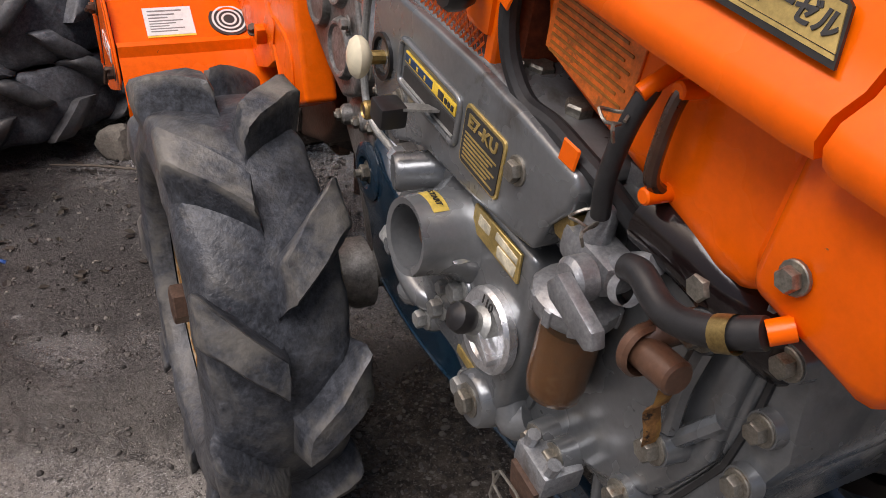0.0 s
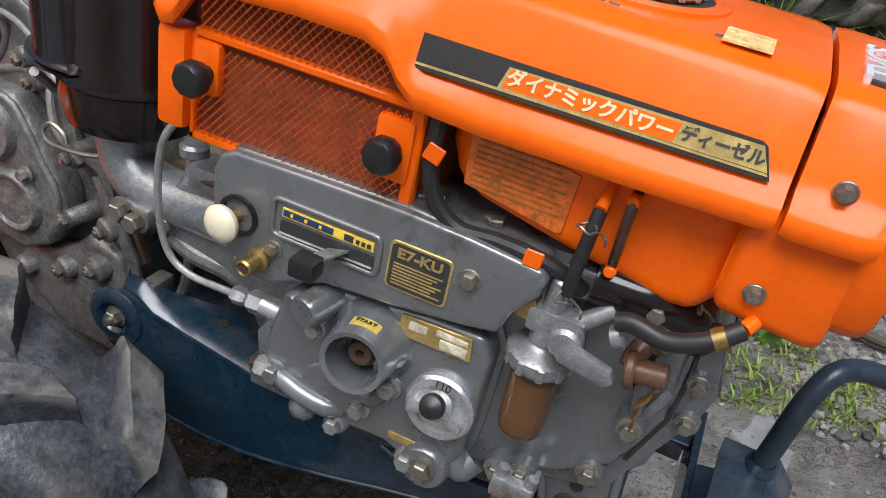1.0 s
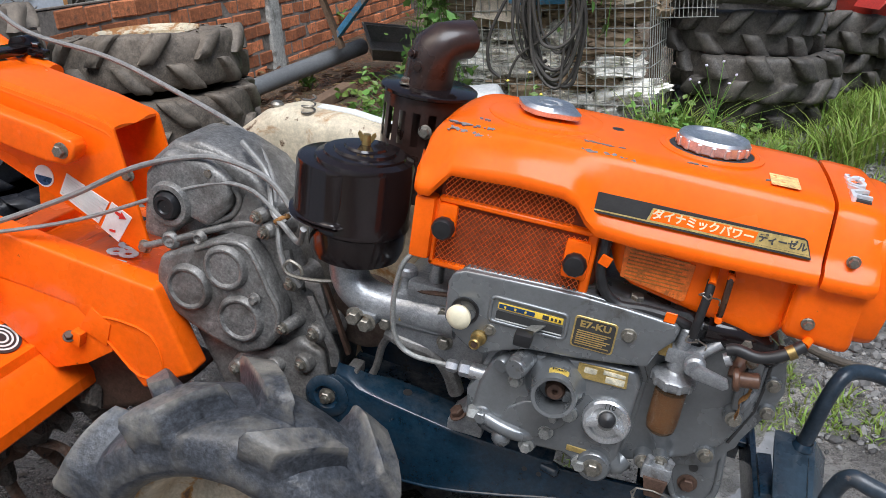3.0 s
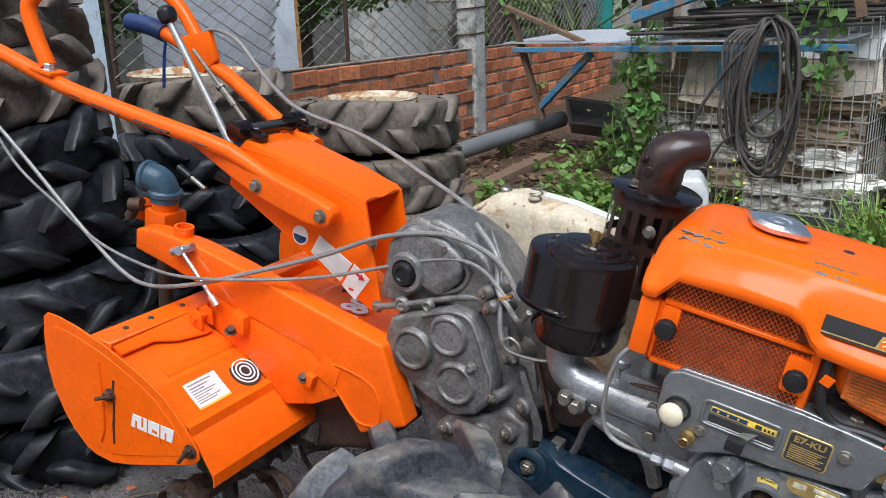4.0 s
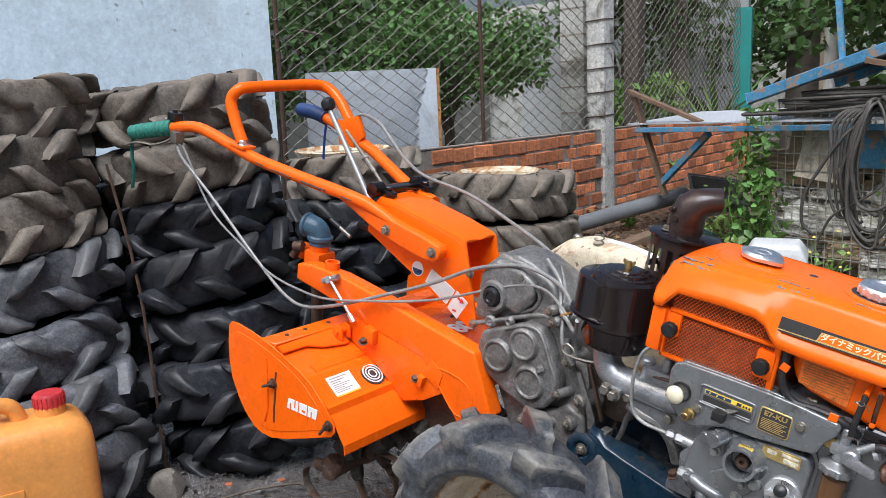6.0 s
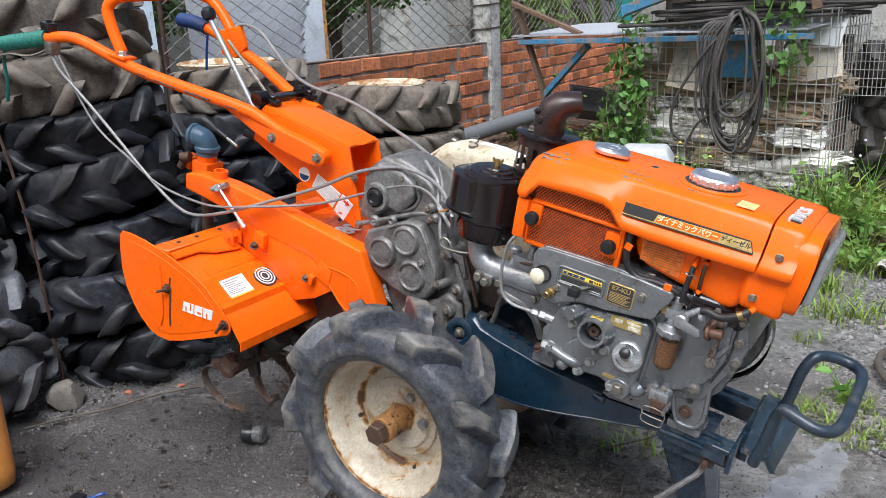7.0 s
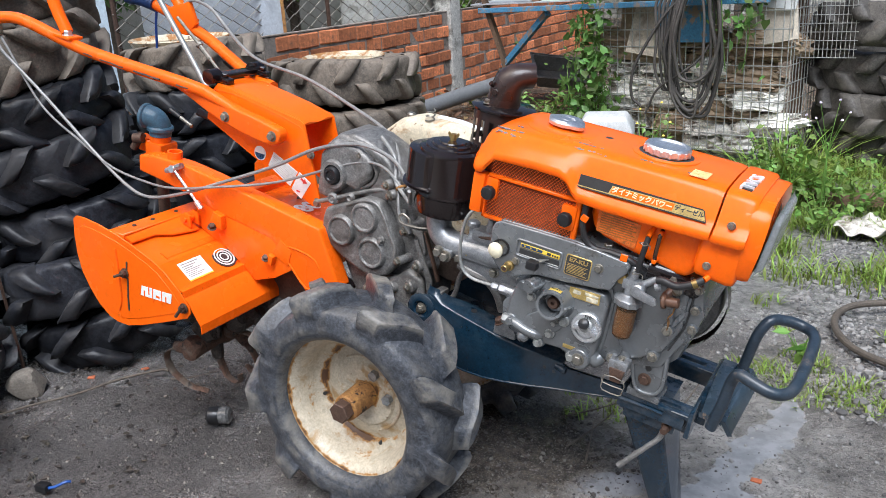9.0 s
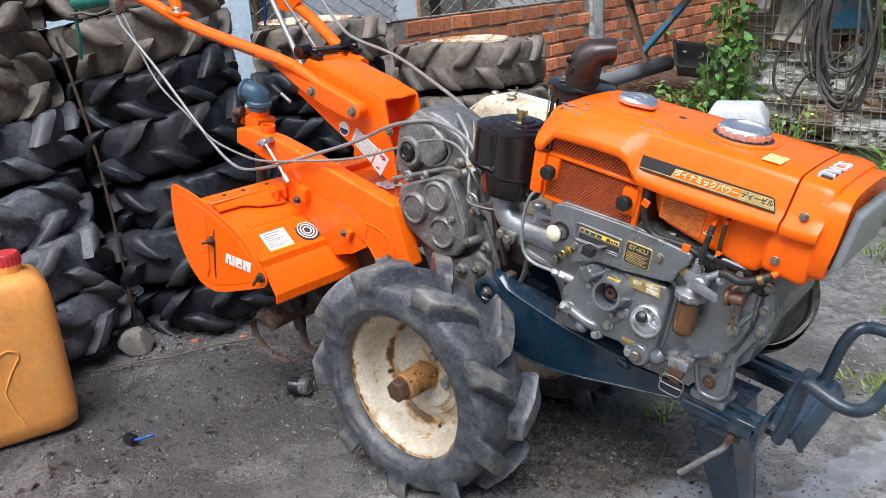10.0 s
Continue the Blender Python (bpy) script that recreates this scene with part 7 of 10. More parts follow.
def ground_material():
    m = bpy.data.materials.new("yard_ground")
    m.use_nodes = True
    N, K = m.node_tree.nodes, m.node_tree.links
    b = N["Principled BSDF"]
    co = N.new("ShaderNodeTexCoord")

    def nz(s, d=6.0, r=0.6, dist=0.0):
        n = N.new("ShaderNodeTexNoise")
        n.inputs["Scale"].default_value, n.inputs["Detail"].default_value, n.inputs["Roughness"].default_value, n.inputs["Distortion"].default_value = s, d, r, dist
        K.new(co.outputs["Object"], n.inputs["Vector"])
        return n.outputs["Fac"]

    def rmp(src, lo, hi, a=0.0, c=1.0):
        r = N.new("ShaderNodeMapRange")
        for k, v in (("From Min", lo), ("From Max", hi), ("To Min", a), ("To Max", c)):
            r.inputs[k].default_value = v
        K.new(src, r.inputs["Value"])
        return r.outputs["Result"]

    def mix(f, a, c):
        x = N.new("ShaderNodeMix")
        x.data_type = "RGBA"
        for s, v in ((x.inputs["Factor"], f), (x.inputs["A"], a), (x.inputs["B"], c)):
            K.new(v, s) if hasattr(v, "links") else setattr(s, "default_value", (*v, 1) if isinstance(v, tuple) else v)
        return x.outputs["Result"]

    def calc(op, a, c):
        x = N.new("ShaderNodeMath")
        x.operation = op
        for s, v in zip(x.inputs, (a, c)):
            K.new(v, s) if hasattr(v, "links") else setattr(s, "default_value", v)
        return x.outputs[0]

    sep = N.new("ShaderNodeSeparateXYZ")
    K.new(co.outputs["Object"], sep.inputs[0])
    soil = mix(rmp(nz(2.2, 7), 0.35, 0.65), (0.046, 0.041, 0.039), (0.170, 0.155, 0.146))
    soil = mix(rmp(nz(60, 6, 0.7), 0.46, 0.70), soil, (0.13, 0.118, 0.106))
    soil = mix(rmp(nz(110, 6, 0.8), 0.50, 0.60), soil, (0.018, 0.015, 0.014))
    soil = mix(rmp(nz(230, 5, 0.8), 0.54, 0.60), soil, (0.27, 0.248, 0.235))
    soil = mix(rmp(nz(330, 3, 0.8), 0.60, 0.64), soil, (0.42, 0.40, 0.38))
    # pale worn slab of concrete ahead of the tractor
    edge = calc("ADD", calc("ADD", sep.outputs["X"], calc("MULTIPLY", sep.outputs["Y"], -0.55)), calc("MULTIPLY", nz(1.4, 5), 0.9))
    slab = mix(rmp(nz(4, 8, 0.7, 0.7), 0.38, 0.64), (0.24, 0.220, 0.198), (0.47, 0.43, 0.385))
    mp = N.new("ShaderNodeMapping")
    mp.inputs["Rotation"].default_value, mp.inputs["Scale"].default_value = (0, 0, -0.6), (1.0, 1.5, 1.0)
    K.new(co.outputs["Object"], mp.inputs["Vector"])
    streak = N.new("ShaderNodeTexNoise")
    streak.inputs["Scale"].default_value, streak.inputs["Detail"].default_value, streak.inputs["Roughness"].default_value, streak.inputs["Distortion"].default_value = 42, 10, 0.85, 0.8
    K.new(mp.outputs["Vector"], streak.inputs["Vector"])
    slab = mix(rmp(streak.outputs["Fac"], 0.50, 0.56, 0.0, 0.8), slab, (0.085, 0.079, 0.074))
    slab = mix(rmp(nz(9, 9, 0.78, 0.8), 0.53, 0.59, 0.0, 0.55), slab, (0.085, 0.078, 0.070))
    slab = mix(rmp(nz(230, 6, 0.8), 0.54, 0.60), slab, (0.045, 0.041, 0.038))
    slab = mix(rmp(nz(260, 4, 0.8, 0.5), 0.58, 0.63), slab, (0.62, 0.60, 0.57))
    crack = N.new("ShaderNodeTexVoronoi")
    crack.feature = "DISTANCE_TO_EDGE"
    crack.inputs["Scale"].default_value = 2.6
    K.new(co.outputs["Object"], crack.inputs["Vector"])
    slab = mix(rmp(calc("ADD", crack.outputs["Distance"], calc("MULTIPLY", nz(12, 5), 0.05)), 0.030, 0.016), slab, (0.035, 0.031, 0.028))
    col = mix(rmp(edge, 0.42, 0.64), soil, slab)
    # wet clay round the front stand, made paler for the sky it reflects
    def ellipse(x0, y0, turn, rx, ry, rough):
        """Distance from a blot's middle: 1 at its ragged edge."""
        c, s = math.cos(radians(turn)), math.sin(radians(turn))
        dx, dy = calc("SUBTRACT", sep.outputs["X"], x0), calc("SUBTRACT", sep.outputs["Y"], y0)
        u = calc("ADD", calc("MULTIPLY", dx, c / rx), calc("MULTIPLY", dy, s / rx))
        v = calc("SUBTRACT", calc("MULTIPLY", dy, c / ry), calc("MULTIPLY", dx, s / ry))
        d = calc("SQRT", calc("ADD", calc("MULTIPLY", u, u), calc("MULTIPLY", v, v)), 0.0)
        return calc("ADD", d, calc("MULTIPLY", calc("SUBTRACT", nz(9, 8, 0.68, 0.9), 0.5), rough))

    slick = rmp(ellipse(0.56, 0.22, 42, 0.48, 0.30, 1.8), 1.1, 0.8)
    clay = mix(rmp(nz(14, 8, 0.7, 0.6), 0.36, 0.64), (0.165, 0.156, 0.145), (0.40, 0.375, 0.345))
    clay = mix(rmp(nz(90, 6, 0.8), 0.54, 0.62), clay, (0.040, 0.036, 0.032))
    clay = mix(rmp(nz(150, 6, 0.8), 0.58, 0.63, 0.0, 0.8), clay, (0.42, 0.40, 0.38))
    col = mix(slick, col, clay)
    # thin films of standing water on it, their sky reflection painted as pale grey
    water = calc("MAXIMUM", rmp(ellipse(0.77, 0.36, 74, 0.34, 0.055, 2.6), 1.0, 0.86), rmp(ellipse(0.50, 0.05, 25, 0.11, 0.055, 1.8), 1.0, 0.86))
    water = calc("MAXIMUM", water, rmp(ellipse(0.70, 0.10, 10, 0.14, 0.06, 2.0), 1.0, 0.86))
    col = mix(water, col, mix(rmp(nz(20, 6), 0.4, 0.6), (0.20, 0.20, 0.20), (0.28, 0.28, 0.278)))
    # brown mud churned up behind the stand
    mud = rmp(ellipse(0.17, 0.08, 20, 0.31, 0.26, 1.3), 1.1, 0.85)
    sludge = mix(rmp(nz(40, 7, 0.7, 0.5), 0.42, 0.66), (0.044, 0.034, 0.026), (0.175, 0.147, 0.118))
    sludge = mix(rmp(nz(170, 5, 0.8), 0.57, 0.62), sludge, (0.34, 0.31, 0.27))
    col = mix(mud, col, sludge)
    # leaf mould on the bank by the wall
    far = calc("ADD", sep.outputs["Y"], calc("MULTIPLY", nz(1.5, 4), 0.8))
    gravel = mix(rmp(nz(35, 5, 0.7), 0.35, 0.65), (0.10, 0.098, 0.094), (0.34, 0.33, 0.31))
    col = mix(rmp(far, 1.25, 1.6), col, gravel)
    mould = mix(rmp(nz(18, 6), 0.35, 0.65), (0.05, 0.035, 0.022), (0.17, 0.115, 0.07))
    bank = calc("SUBTRACT", calc("MULTIPLY", far, 1.0), calc("MULTIPLY", sep.outputs["X"], 1.2))
    col = mix(rmp(bank, 3.1, 3.5), col, mould)
    K.new(col, b.inputs["Base Color"])
    wet = calc("MAXIMUM", rmp(nz(1.9, 9, 0.66, 0.9), 0.47, 0.55), calc("MAXIMUM", calc("MULTIPLY", mud, 0.62), calc("MULTIPLY", slick, rmp(nz(11, 6, 0.6, 0.6), 0.62, 0.50, 0.1, 0.7))))
    dull = calc("MAXIMUM", calc("SUBTRACT", rmp(nz(5, 8, 0.7), 0.35, 0.65, 0.30, 0.70), calc("MULTIPLY", wet, 0.6)), 0.10)
    K.new(calc("MAXIMUM", calc("SUBTRACT", dull, water), 0.04), b.inputs["Roughness"])
    bp_ = N.new("ShaderNodeBump")
    bp_.inputs["Distance"].default_value = 0.014
    K.new(calc("MULTIPLY", calc("SUBTRACT", 1.0, calc("MULTIPLY", wet, 0.35)), calc("SUBTRACT", 1.0, calc("MULTIPLY", water, 0.97))), bp_.inputs["Strength"])
    K.new(calc("ADD", calc("ADD", nz(70, 8, 0.78), calc("MULTIPLY", streak.outputs["Fac"], 0.9)), calc("MULTIPLY", nz(11, 8, 0.65, 0.4), 1.8)), bp_.inputs["Height"])
    K.new(calc("ADD", 0.5, calc("MULTIPLY", wet, 0.4)), b.inputs["Specular IOR Level"])
    K.new(bp_.outputs["Normal"], b.inputs["Normal"])
    return m


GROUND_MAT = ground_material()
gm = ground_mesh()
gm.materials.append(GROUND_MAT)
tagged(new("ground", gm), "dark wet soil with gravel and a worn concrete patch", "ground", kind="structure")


def raw(name, verts, faces, material, smooth_=False):
    me = bpy.data.meshes.new(name)
    me.from_pydata(verts, [], faces)
    if smooth_:
        me.shade_smooth()
    me.materials.append(material)
    return new(name, me)


# ---- building on the left and walls that close the yard
def wall(name, a, b, z0, z1, thick, m, label):
    a, b = Vector((*a, 0)), Vector((*b, 0))
    d = (b - a).normalized()
    nrm = Vector((-d.y, d.x, 0)) * thick
    bm = loft([[(p.x, p.y, z0), (q.x, q.y, z0), (q.x, q.y, z1), (p.x, p.y, z1)] for p, q in ((a, a + nrm), (b, b + nrm))])
    return thing(name, bm, m, label, "wall", kind="structure", smooth=0)


# darker copy of the concrete, with the far wall's shade in its colour
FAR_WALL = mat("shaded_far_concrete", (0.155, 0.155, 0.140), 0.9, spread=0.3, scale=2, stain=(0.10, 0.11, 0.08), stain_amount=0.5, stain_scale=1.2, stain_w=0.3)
wall("wall_west", (-3.75, -1.9), (-2.88, 1.50), -0.1, 3.4, 0.22, PLASTER, "stained blue-grey rendered wall of a building")
wall("wall_south", (-3.75, -1.9), (-3.6, -6.0), -0.1, 3.4, 0.22, PLASTER, "stained blue-grey rendered wall of a building")
wall("wall_far_north", (-14, 13.5), (9, 14.5), -0.1, 3.2, 0.2, CONCRETE, "distant grey concrete boundary wall")
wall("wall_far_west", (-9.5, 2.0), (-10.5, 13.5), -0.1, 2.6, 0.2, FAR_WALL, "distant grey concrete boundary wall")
SHED = mat("far_shed_paint", (0.30, 0.32, 0.32), 0.7, spread=0.1, scale=1.5, bump=0.2)
wall("wall_shed", (-7.5, 10.5), (-3.8, 11.2), 0, 2.6, 0.2, SHED, "pale far shed wall")
TEAL = mat("teal_paint", (0.02, 0.22, 0.20), 0.6, spread=0.15, scale=4)
wall("wall_teal", (-3.15, 9.0), (-2.95, 9.04), 0, 2.2, 0.1, TEAL, "teal painted panel far behind the fence")


# ---- brick walls, each brick a piece
brick_mesh = None


def brick_piece(parent, m):
    global brick_mesh
    if brick_mesh is None:
        bm = noisy(box(-0.107, 0.107, -0.05, 0.05, -0.0445, 0.0445, 0.008, 1), 0.005, 17)
        me = bpy.data.meshes.new("brick")
        bm.to_mesh(me)
        bm.free()
        me.materials.append(BRICK)
        brick_mesh = me
    o = new("brick", brick_mesh)
    o.parent = parent
    o.matrix_basis = m
    return o


def brick_wall(name, a, b, z0, courses, label):
    a, b = Vector((*a, 0)), Vector((*b, 0))
    d = b - a
    L, ang = d.length, math.degrees(math.atan2(d.y, d.x))
    base = root(name, pose(a.x, a.y, z0, 0, 0, ang), label, "wall")
    base["kind"] = "structure"
    part("mortar_core", noisy(box(0, L, -0.043, 0.043, -0.3, courses * 0.098, 0.0), 0.002, 20), MORTAR, base, "grey mortar core", 0)
    part("coping", noisy(noisy(box(-0.02, L + 0.02, -0.046, 0.046, courses * 0.098 + 0.001, courses * 0.098 + 0.012, 0.004), 0.006, 9), 0.004, 40), MORTAR, base, "rough mortar bed on top")
    rg = random.Random(len(name) + courses)
    for c in range(courses):
        x = 0.11 if c % 2 else 0.0
        while x < L:
            if 0.06 < x < L - 0.06:
                brick_piece(base, pose(x + rg.uniform(-0.008, 0.008), rg.uniform(-0.007, 0.006), c * 0.098 + 0.049 + rg.uniform(-0.003, 0.003), rg.uniform(-2, 2), rg.uniform(-1.6, 1.6), rg.uniform(-2, 2)) @ Matrix.Diagonal((rg.uniform(0.93, 1.03), 1, rg.uniform(0.92, 1.04), 1)))
            x += 0.222
    return base


brick_wall("wall_brick_1", (-2.30, 2.02), (-2.50, 4.44), 0.215, 7, "weathered red brick wall under a wire fence")
brick_wall("wall_brick_2", (-2.512, 4.62), (-2.86, 8.75), 0.215, 7, "weathered red brick wall with rough mortar joints")

PALE_POST = mat("whitewashed_concrete", (0.50, 0.49, 0.45), 0.85, spread=0.25, scale=5, fine=60, grain=0.18, bump=0.5, bump_size=0.004, stain=(0.17, 0.16, 0.135), stain_amount=0.52, stain_scale=6)

# ---- posts and wire fence
def fence_post(x, y, z, w, h, label, m=CONCRETE):
    return thing("fence_post", noisy(box(x - w / 2, x + w / 2, y - w / 2, y + w / 2, z - 0.2, z + h, 0.012), 0.004, 7, x), m, label, "post", "concrete fence posts")


fence_post(-2.505, 4.53, 0.27, 0.165, 2.5, "pale lichen-stained concrete fence post", PALE_POST)
for k in range(5):
    z_ = 1.02 + 0.19 * k
    thing("wire_tie", tube([(-2.42, 4.44, z_), (-2.42, 4.62, z_ + 0.01), (-2.59, 4.62, z_), (-2.59, 4.44, z_ - 0.01), (-2.42, 4.44, z_)], 0.005, 6, 1), DARK_RUST, "rusty wire tied round the fence post", "wire", "wire ties")
gp = fence_post(-2.90, 4.85, 0.27, 0.24, 2.5, "grey concrete block pillar behind the fence")
for k in range(10):
    part("block_joint", box(-3.023, -2.777, 4.727, 4.973, 0.6 + 0.22 * k, 0.612 + 0.22 * k), MORTAR, gp)
fence_post(-3.6, 7.2, 0.25, 0.18, 2.6, "dark old timber fence post", mat("dark_timber", (0.07, 0.055, 0.042), 0.8, spread=0.3, scale=6))
WIRE = mat("fence_wire", (0.20, 0.185, 0.16), 0.55, 0.6, spread=0.3, scale=30, bump=0.0)


def chain_link(a, b, z0, z1, pitch=0.068, r=0.0048):
    a, b = Vector((*a, 0)), Vector((*b, 0))
    L = (b - a).length
    d = (b - a) / L
    side = Vector((-d.y, d.x, 0))
    n, rows = int(L / pitch), int((z1 - z0) / (pitch * 0.62))
    verts, faces = [], []
    for k in range(n):
        for i in range(rows + 1):
            s = (k + (0.5 if i % 2 else -0.5) * (1 if k % 2 else -1) + 0.5) * pitch
            sag = 0.012 * math.sin(k * 0.35) + 0.01 * math.sin(i * 0.4 + k * 0.13)
            p = a + d * (s + sag * 0.6) + side * (sag + (0.003 if k % 2 else -0.003)) + Vector((0, 0, z0 + i * pitch * 0.62 + 0.008 * math.sin(k * 0.5)))
            j = len(verts)
            verts += [p + d * r, p + side * r, p - d * r, p - side * r]
            if i:
                for q in range(4):
                    faces.append((j - 4 + q, j - 4 + (q + 1) % 4, j + (q + 1) % 4, j + q))
    return verts, faces


fen = root("wire_fence", Matrix.Identity(4), "rusty chain-link wire fence above the brick wall", "fence")
for a, b, z0, z1 in (((-2.86, 1.52), (-2.56, 4.44), 0.45, 2.5), ((-2.56, 4.66), (-2.90, 8.6), 0.88, 2.5)):
    o = raw("wire_mesh", *chain_link(a, b, z0, z1), WIRE)
    o.parent = fen
for p in ((-2.86, 1.53), (-2.62, 3.1)):
    part("fence_rod", cyl((*p, 0.3), (*p, 2.5), 0.014, seg=8), DARK_RUST, fen)

# ---- sheet leaning behind the fence
SHEET = mat("pale_metal_sheet", (0.40, 0.43, 0.46), 0.5, 0.2, spread=0.08, scale=3, bump=0.05, stain=(0.30, 0.32, 0.34), stain_amount=0.55, stain_scale=3)
sh_ = thing("leaning_sheet", box(-0.44, 0.44, -0.006, 0.006, 0, 0.95, 0.002, m=pose(-2.93, 2.33, 0.46, -6, 0, 43)), SHEET, "pale grey sheet with a rusty edge leaning behind the fence", "sheet")
part("rusty_edge", box(0.425, 0.446, -0.009, -0.005, 0.0, 0.95, 0.0, m=pose(-2.93, 2.33, 0.46, -6, 0, 43)), RUST, sh_)

# ---------------------------------------------------------------- tyre stacks
TYPES = {}


def old_tyre(key, R, W, rim, n, lug, sweep, lw, rubber):
    """Carcass mesh and its separate tread lugs, shared by all the tyres of this kind."""
    def settle(bm):
        bmesh.ops.transform(bm, matrix=pose(0, 0, 0, 90, 0, 0), verts=bm.verts[:])
        for v in bm.verts:
            v.co += noise.noise_vector(v.co * 3.0) * 0.014 + noise.noise_vector(v.co * 14.0) * 0.005
        bmesh.ops.recalc_face_normals(bm, faces=bm.faces[:])
        me = bpy.data.meshes.new("tyre")
        bm.to_mesh(me)
        bm.free()
        me.shade_smooth()
        me.set_sharp_from_angle(angle=radians(78))
        me.materials.append(rubber)
        return me

    h, top = W / 2, R + lug
    rows = [(0.02, R - 0.012, top - 0.012, 0.70), (0.05, R - 0.012, top - 0.003, 0.92), (0.30, R - 0.012, top, 1.0), (0.60, R - 0.014, top - 0.002, 1.04), (0.84, R - 0.020, top - 0.006, 1.08), (0.97, R - 0.030, top - 0.014, 1.08), (1.035, R - 0.045, R + 0.006, 1.02), (1.02, R - 0.060, R - 0.014, 0.9), (0.95, R - 0.065, R - 0.034, 0.7)]
    pitch = 2 * math.pi / n
    lugs = []
    for q in range(n):
        for sg in (-1, 1):
            rings = []
            cut = rl.uniform(0.86, 1.0)
            for y, foot_r, top_r, wide in rows:
                th = pitch * (q + (0.5 if sg < 0 else 0.0)) + sweep * min(1, y) ** 1.1
                top_w = R + (top_r - R) * cut
                half_w = lw * 0.5 * wide / R
                ring = []
                for a, rr in ((-1.25, foot_r), (-1.02, foot_r + (top_w - foot_r) * 0.72), (-0.86, top_w - 0.0015), (0, top_w), (0.86, top_w - 0.0015), (1.02, foot_r + (top_w - foot_r) * 0.72), (1.25, foot_r)):
                    v = Vector((rr * math.sin(th + a * half_w), sg * y * h, rr * math.cos(th + a * half_w)))
                    ring.append(v + noise.noise_vector(v * 30) * 0.004)
                rings.append(ring)
            lugs.append(settle(loft(rings)))
    TYPES[key] = settle(tyre_bm(R, W, rim, n, lug, sweep, lw, 1, 0.006, True)), lugs


rl = random.Random(4)
old_tyre("small", 0.272, 0.170, 0.18, 9, 0.042, 0.34, 0.056, RUBBER_OLD)
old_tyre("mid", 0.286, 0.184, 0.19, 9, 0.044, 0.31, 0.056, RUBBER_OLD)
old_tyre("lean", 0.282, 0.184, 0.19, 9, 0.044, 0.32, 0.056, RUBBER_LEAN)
old_tyre("brown", 0.284, 0.190, 0.19, 9, 0.044, 0.30, 0.056, RUBBER_DUSTY)
old_tyre("big", 0.370, 0.215, 0.205, 11, 0.032, 0.22, 0.062, RUBBER_DUSTY)
old_tyre("grey", 0.392, 0.225, 0.26, 11, 0.055, 0.19, 0.080, RUBBER_GREY)


def lay(key, x, y, z, lift, jitter, label, group, flip=False):
    """A tyre lying flat, its north-east side raised by lift degrees, with a random spin."""
    carcass, lugs = TYPES[key]
    o = new("tyre", carcass)
    for me in lugs:
        new("tread_lug", me).parent = o
    tip = Matrix.Rotation(radians(lift + rg.uniform(-jitter, jitter)), 4, Vector((0.835, -0.55, 0))) @ Matrix.Rotation(radians(rg.uniform(-jitter, jitter)), 4, Vector((0.55, 0.835, 0)))
    o.matrix_world = Matrix.Translation((x, y, z)) @ tip @ pose(0, 0, 0, 180 if flip else 0, 0, rg.uniform(0, 360))
    return tagged(o, label, "tyre", group)


rg = random.Random(11)
for i in range(7):
    f = i / 6
    lay("brown" if i in (4, 5, 6) else "lean", -1.58 - 0.36 * f + rg.uniform(-0.04, 0.04), -0.49 + 0.10 * f + rg.uniform(-0.03, 0.03), 0.10 + 0.184 * i, 9 if i < 5 else 4, 3.5, "worn black lug tyre lying in a tall leaning stack", "leaning tyre stack", i % 2 == 0)
for i in range(7):
    f = i / 6
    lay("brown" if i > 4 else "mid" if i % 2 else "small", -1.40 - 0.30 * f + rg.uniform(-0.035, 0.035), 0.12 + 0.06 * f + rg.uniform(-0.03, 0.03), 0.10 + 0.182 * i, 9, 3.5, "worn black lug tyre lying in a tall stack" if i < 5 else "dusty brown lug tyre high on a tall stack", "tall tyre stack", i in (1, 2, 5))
# unseen tyres, added to block the bright wall behind the gap
for i in range(5):
    lay("mid", -2.12 - 0.03 * i, -0.16 + 0.03 * math.sin(i * 2.0), 0.10 + 0.182 * i, 3, 3, "added black lug tyre filling the gap behind the tall stacks", "hidden tyre stack")
for i in range(5):
    lay("mid" if i < 4 else "brown", -1.92 + 0.05 * math.sin(i * 2.1) + 0.03 * (4 - i), 1.12 + 0.04 * math.cos(i * 1.7), 0.12 + 0.187 * i, 3, 3, "black lug tyre lying in a stack behind the tiller", "tyre stack behind the tiller", i % 2 == 1)
for i in range(3):
    lay("big", -1.60 + 0.06 * (2 - i), 1.90 - 0.05 * (2 - i), 0.25 + 0.225 * i, 0, 3, "large dusty lug tyre lying in a low stack", "low tyre stack", i == 1)
for i in range(4):
    lay("grey", 0.84 + 0.05 * math.sin(i * 2), 3.78 + 0.05 * math.cos(i * 3), 0.12 + 0.205 * i, -4 * i, 5, "large grey dusty lug tyre stacked among weeds", "tyre stack by the cage", i % 2 == 1)
for i in range(2):
    lay("grey", 1.30 + 0.1 * i, 4.75, 0.14 + 0.23 * i, -8, 6, "large grey dusty lug tyre lying in the weeds", "tyre stack by the cage")


RUSTY_CREAM = mat("rusting_cream_paint", (0.55, 0.48, 0.35), 0.55, spread=0.18, scale=9, fine=80, grain=0.1, bump=0.3, stain=(0.33, 0.15, 0.045), stain_amount=0.49, stain_scale=11, stain_w=0.08, chips=(0.10, 0.045, 0.02), chip_amount=0.60, chip_scale=20)


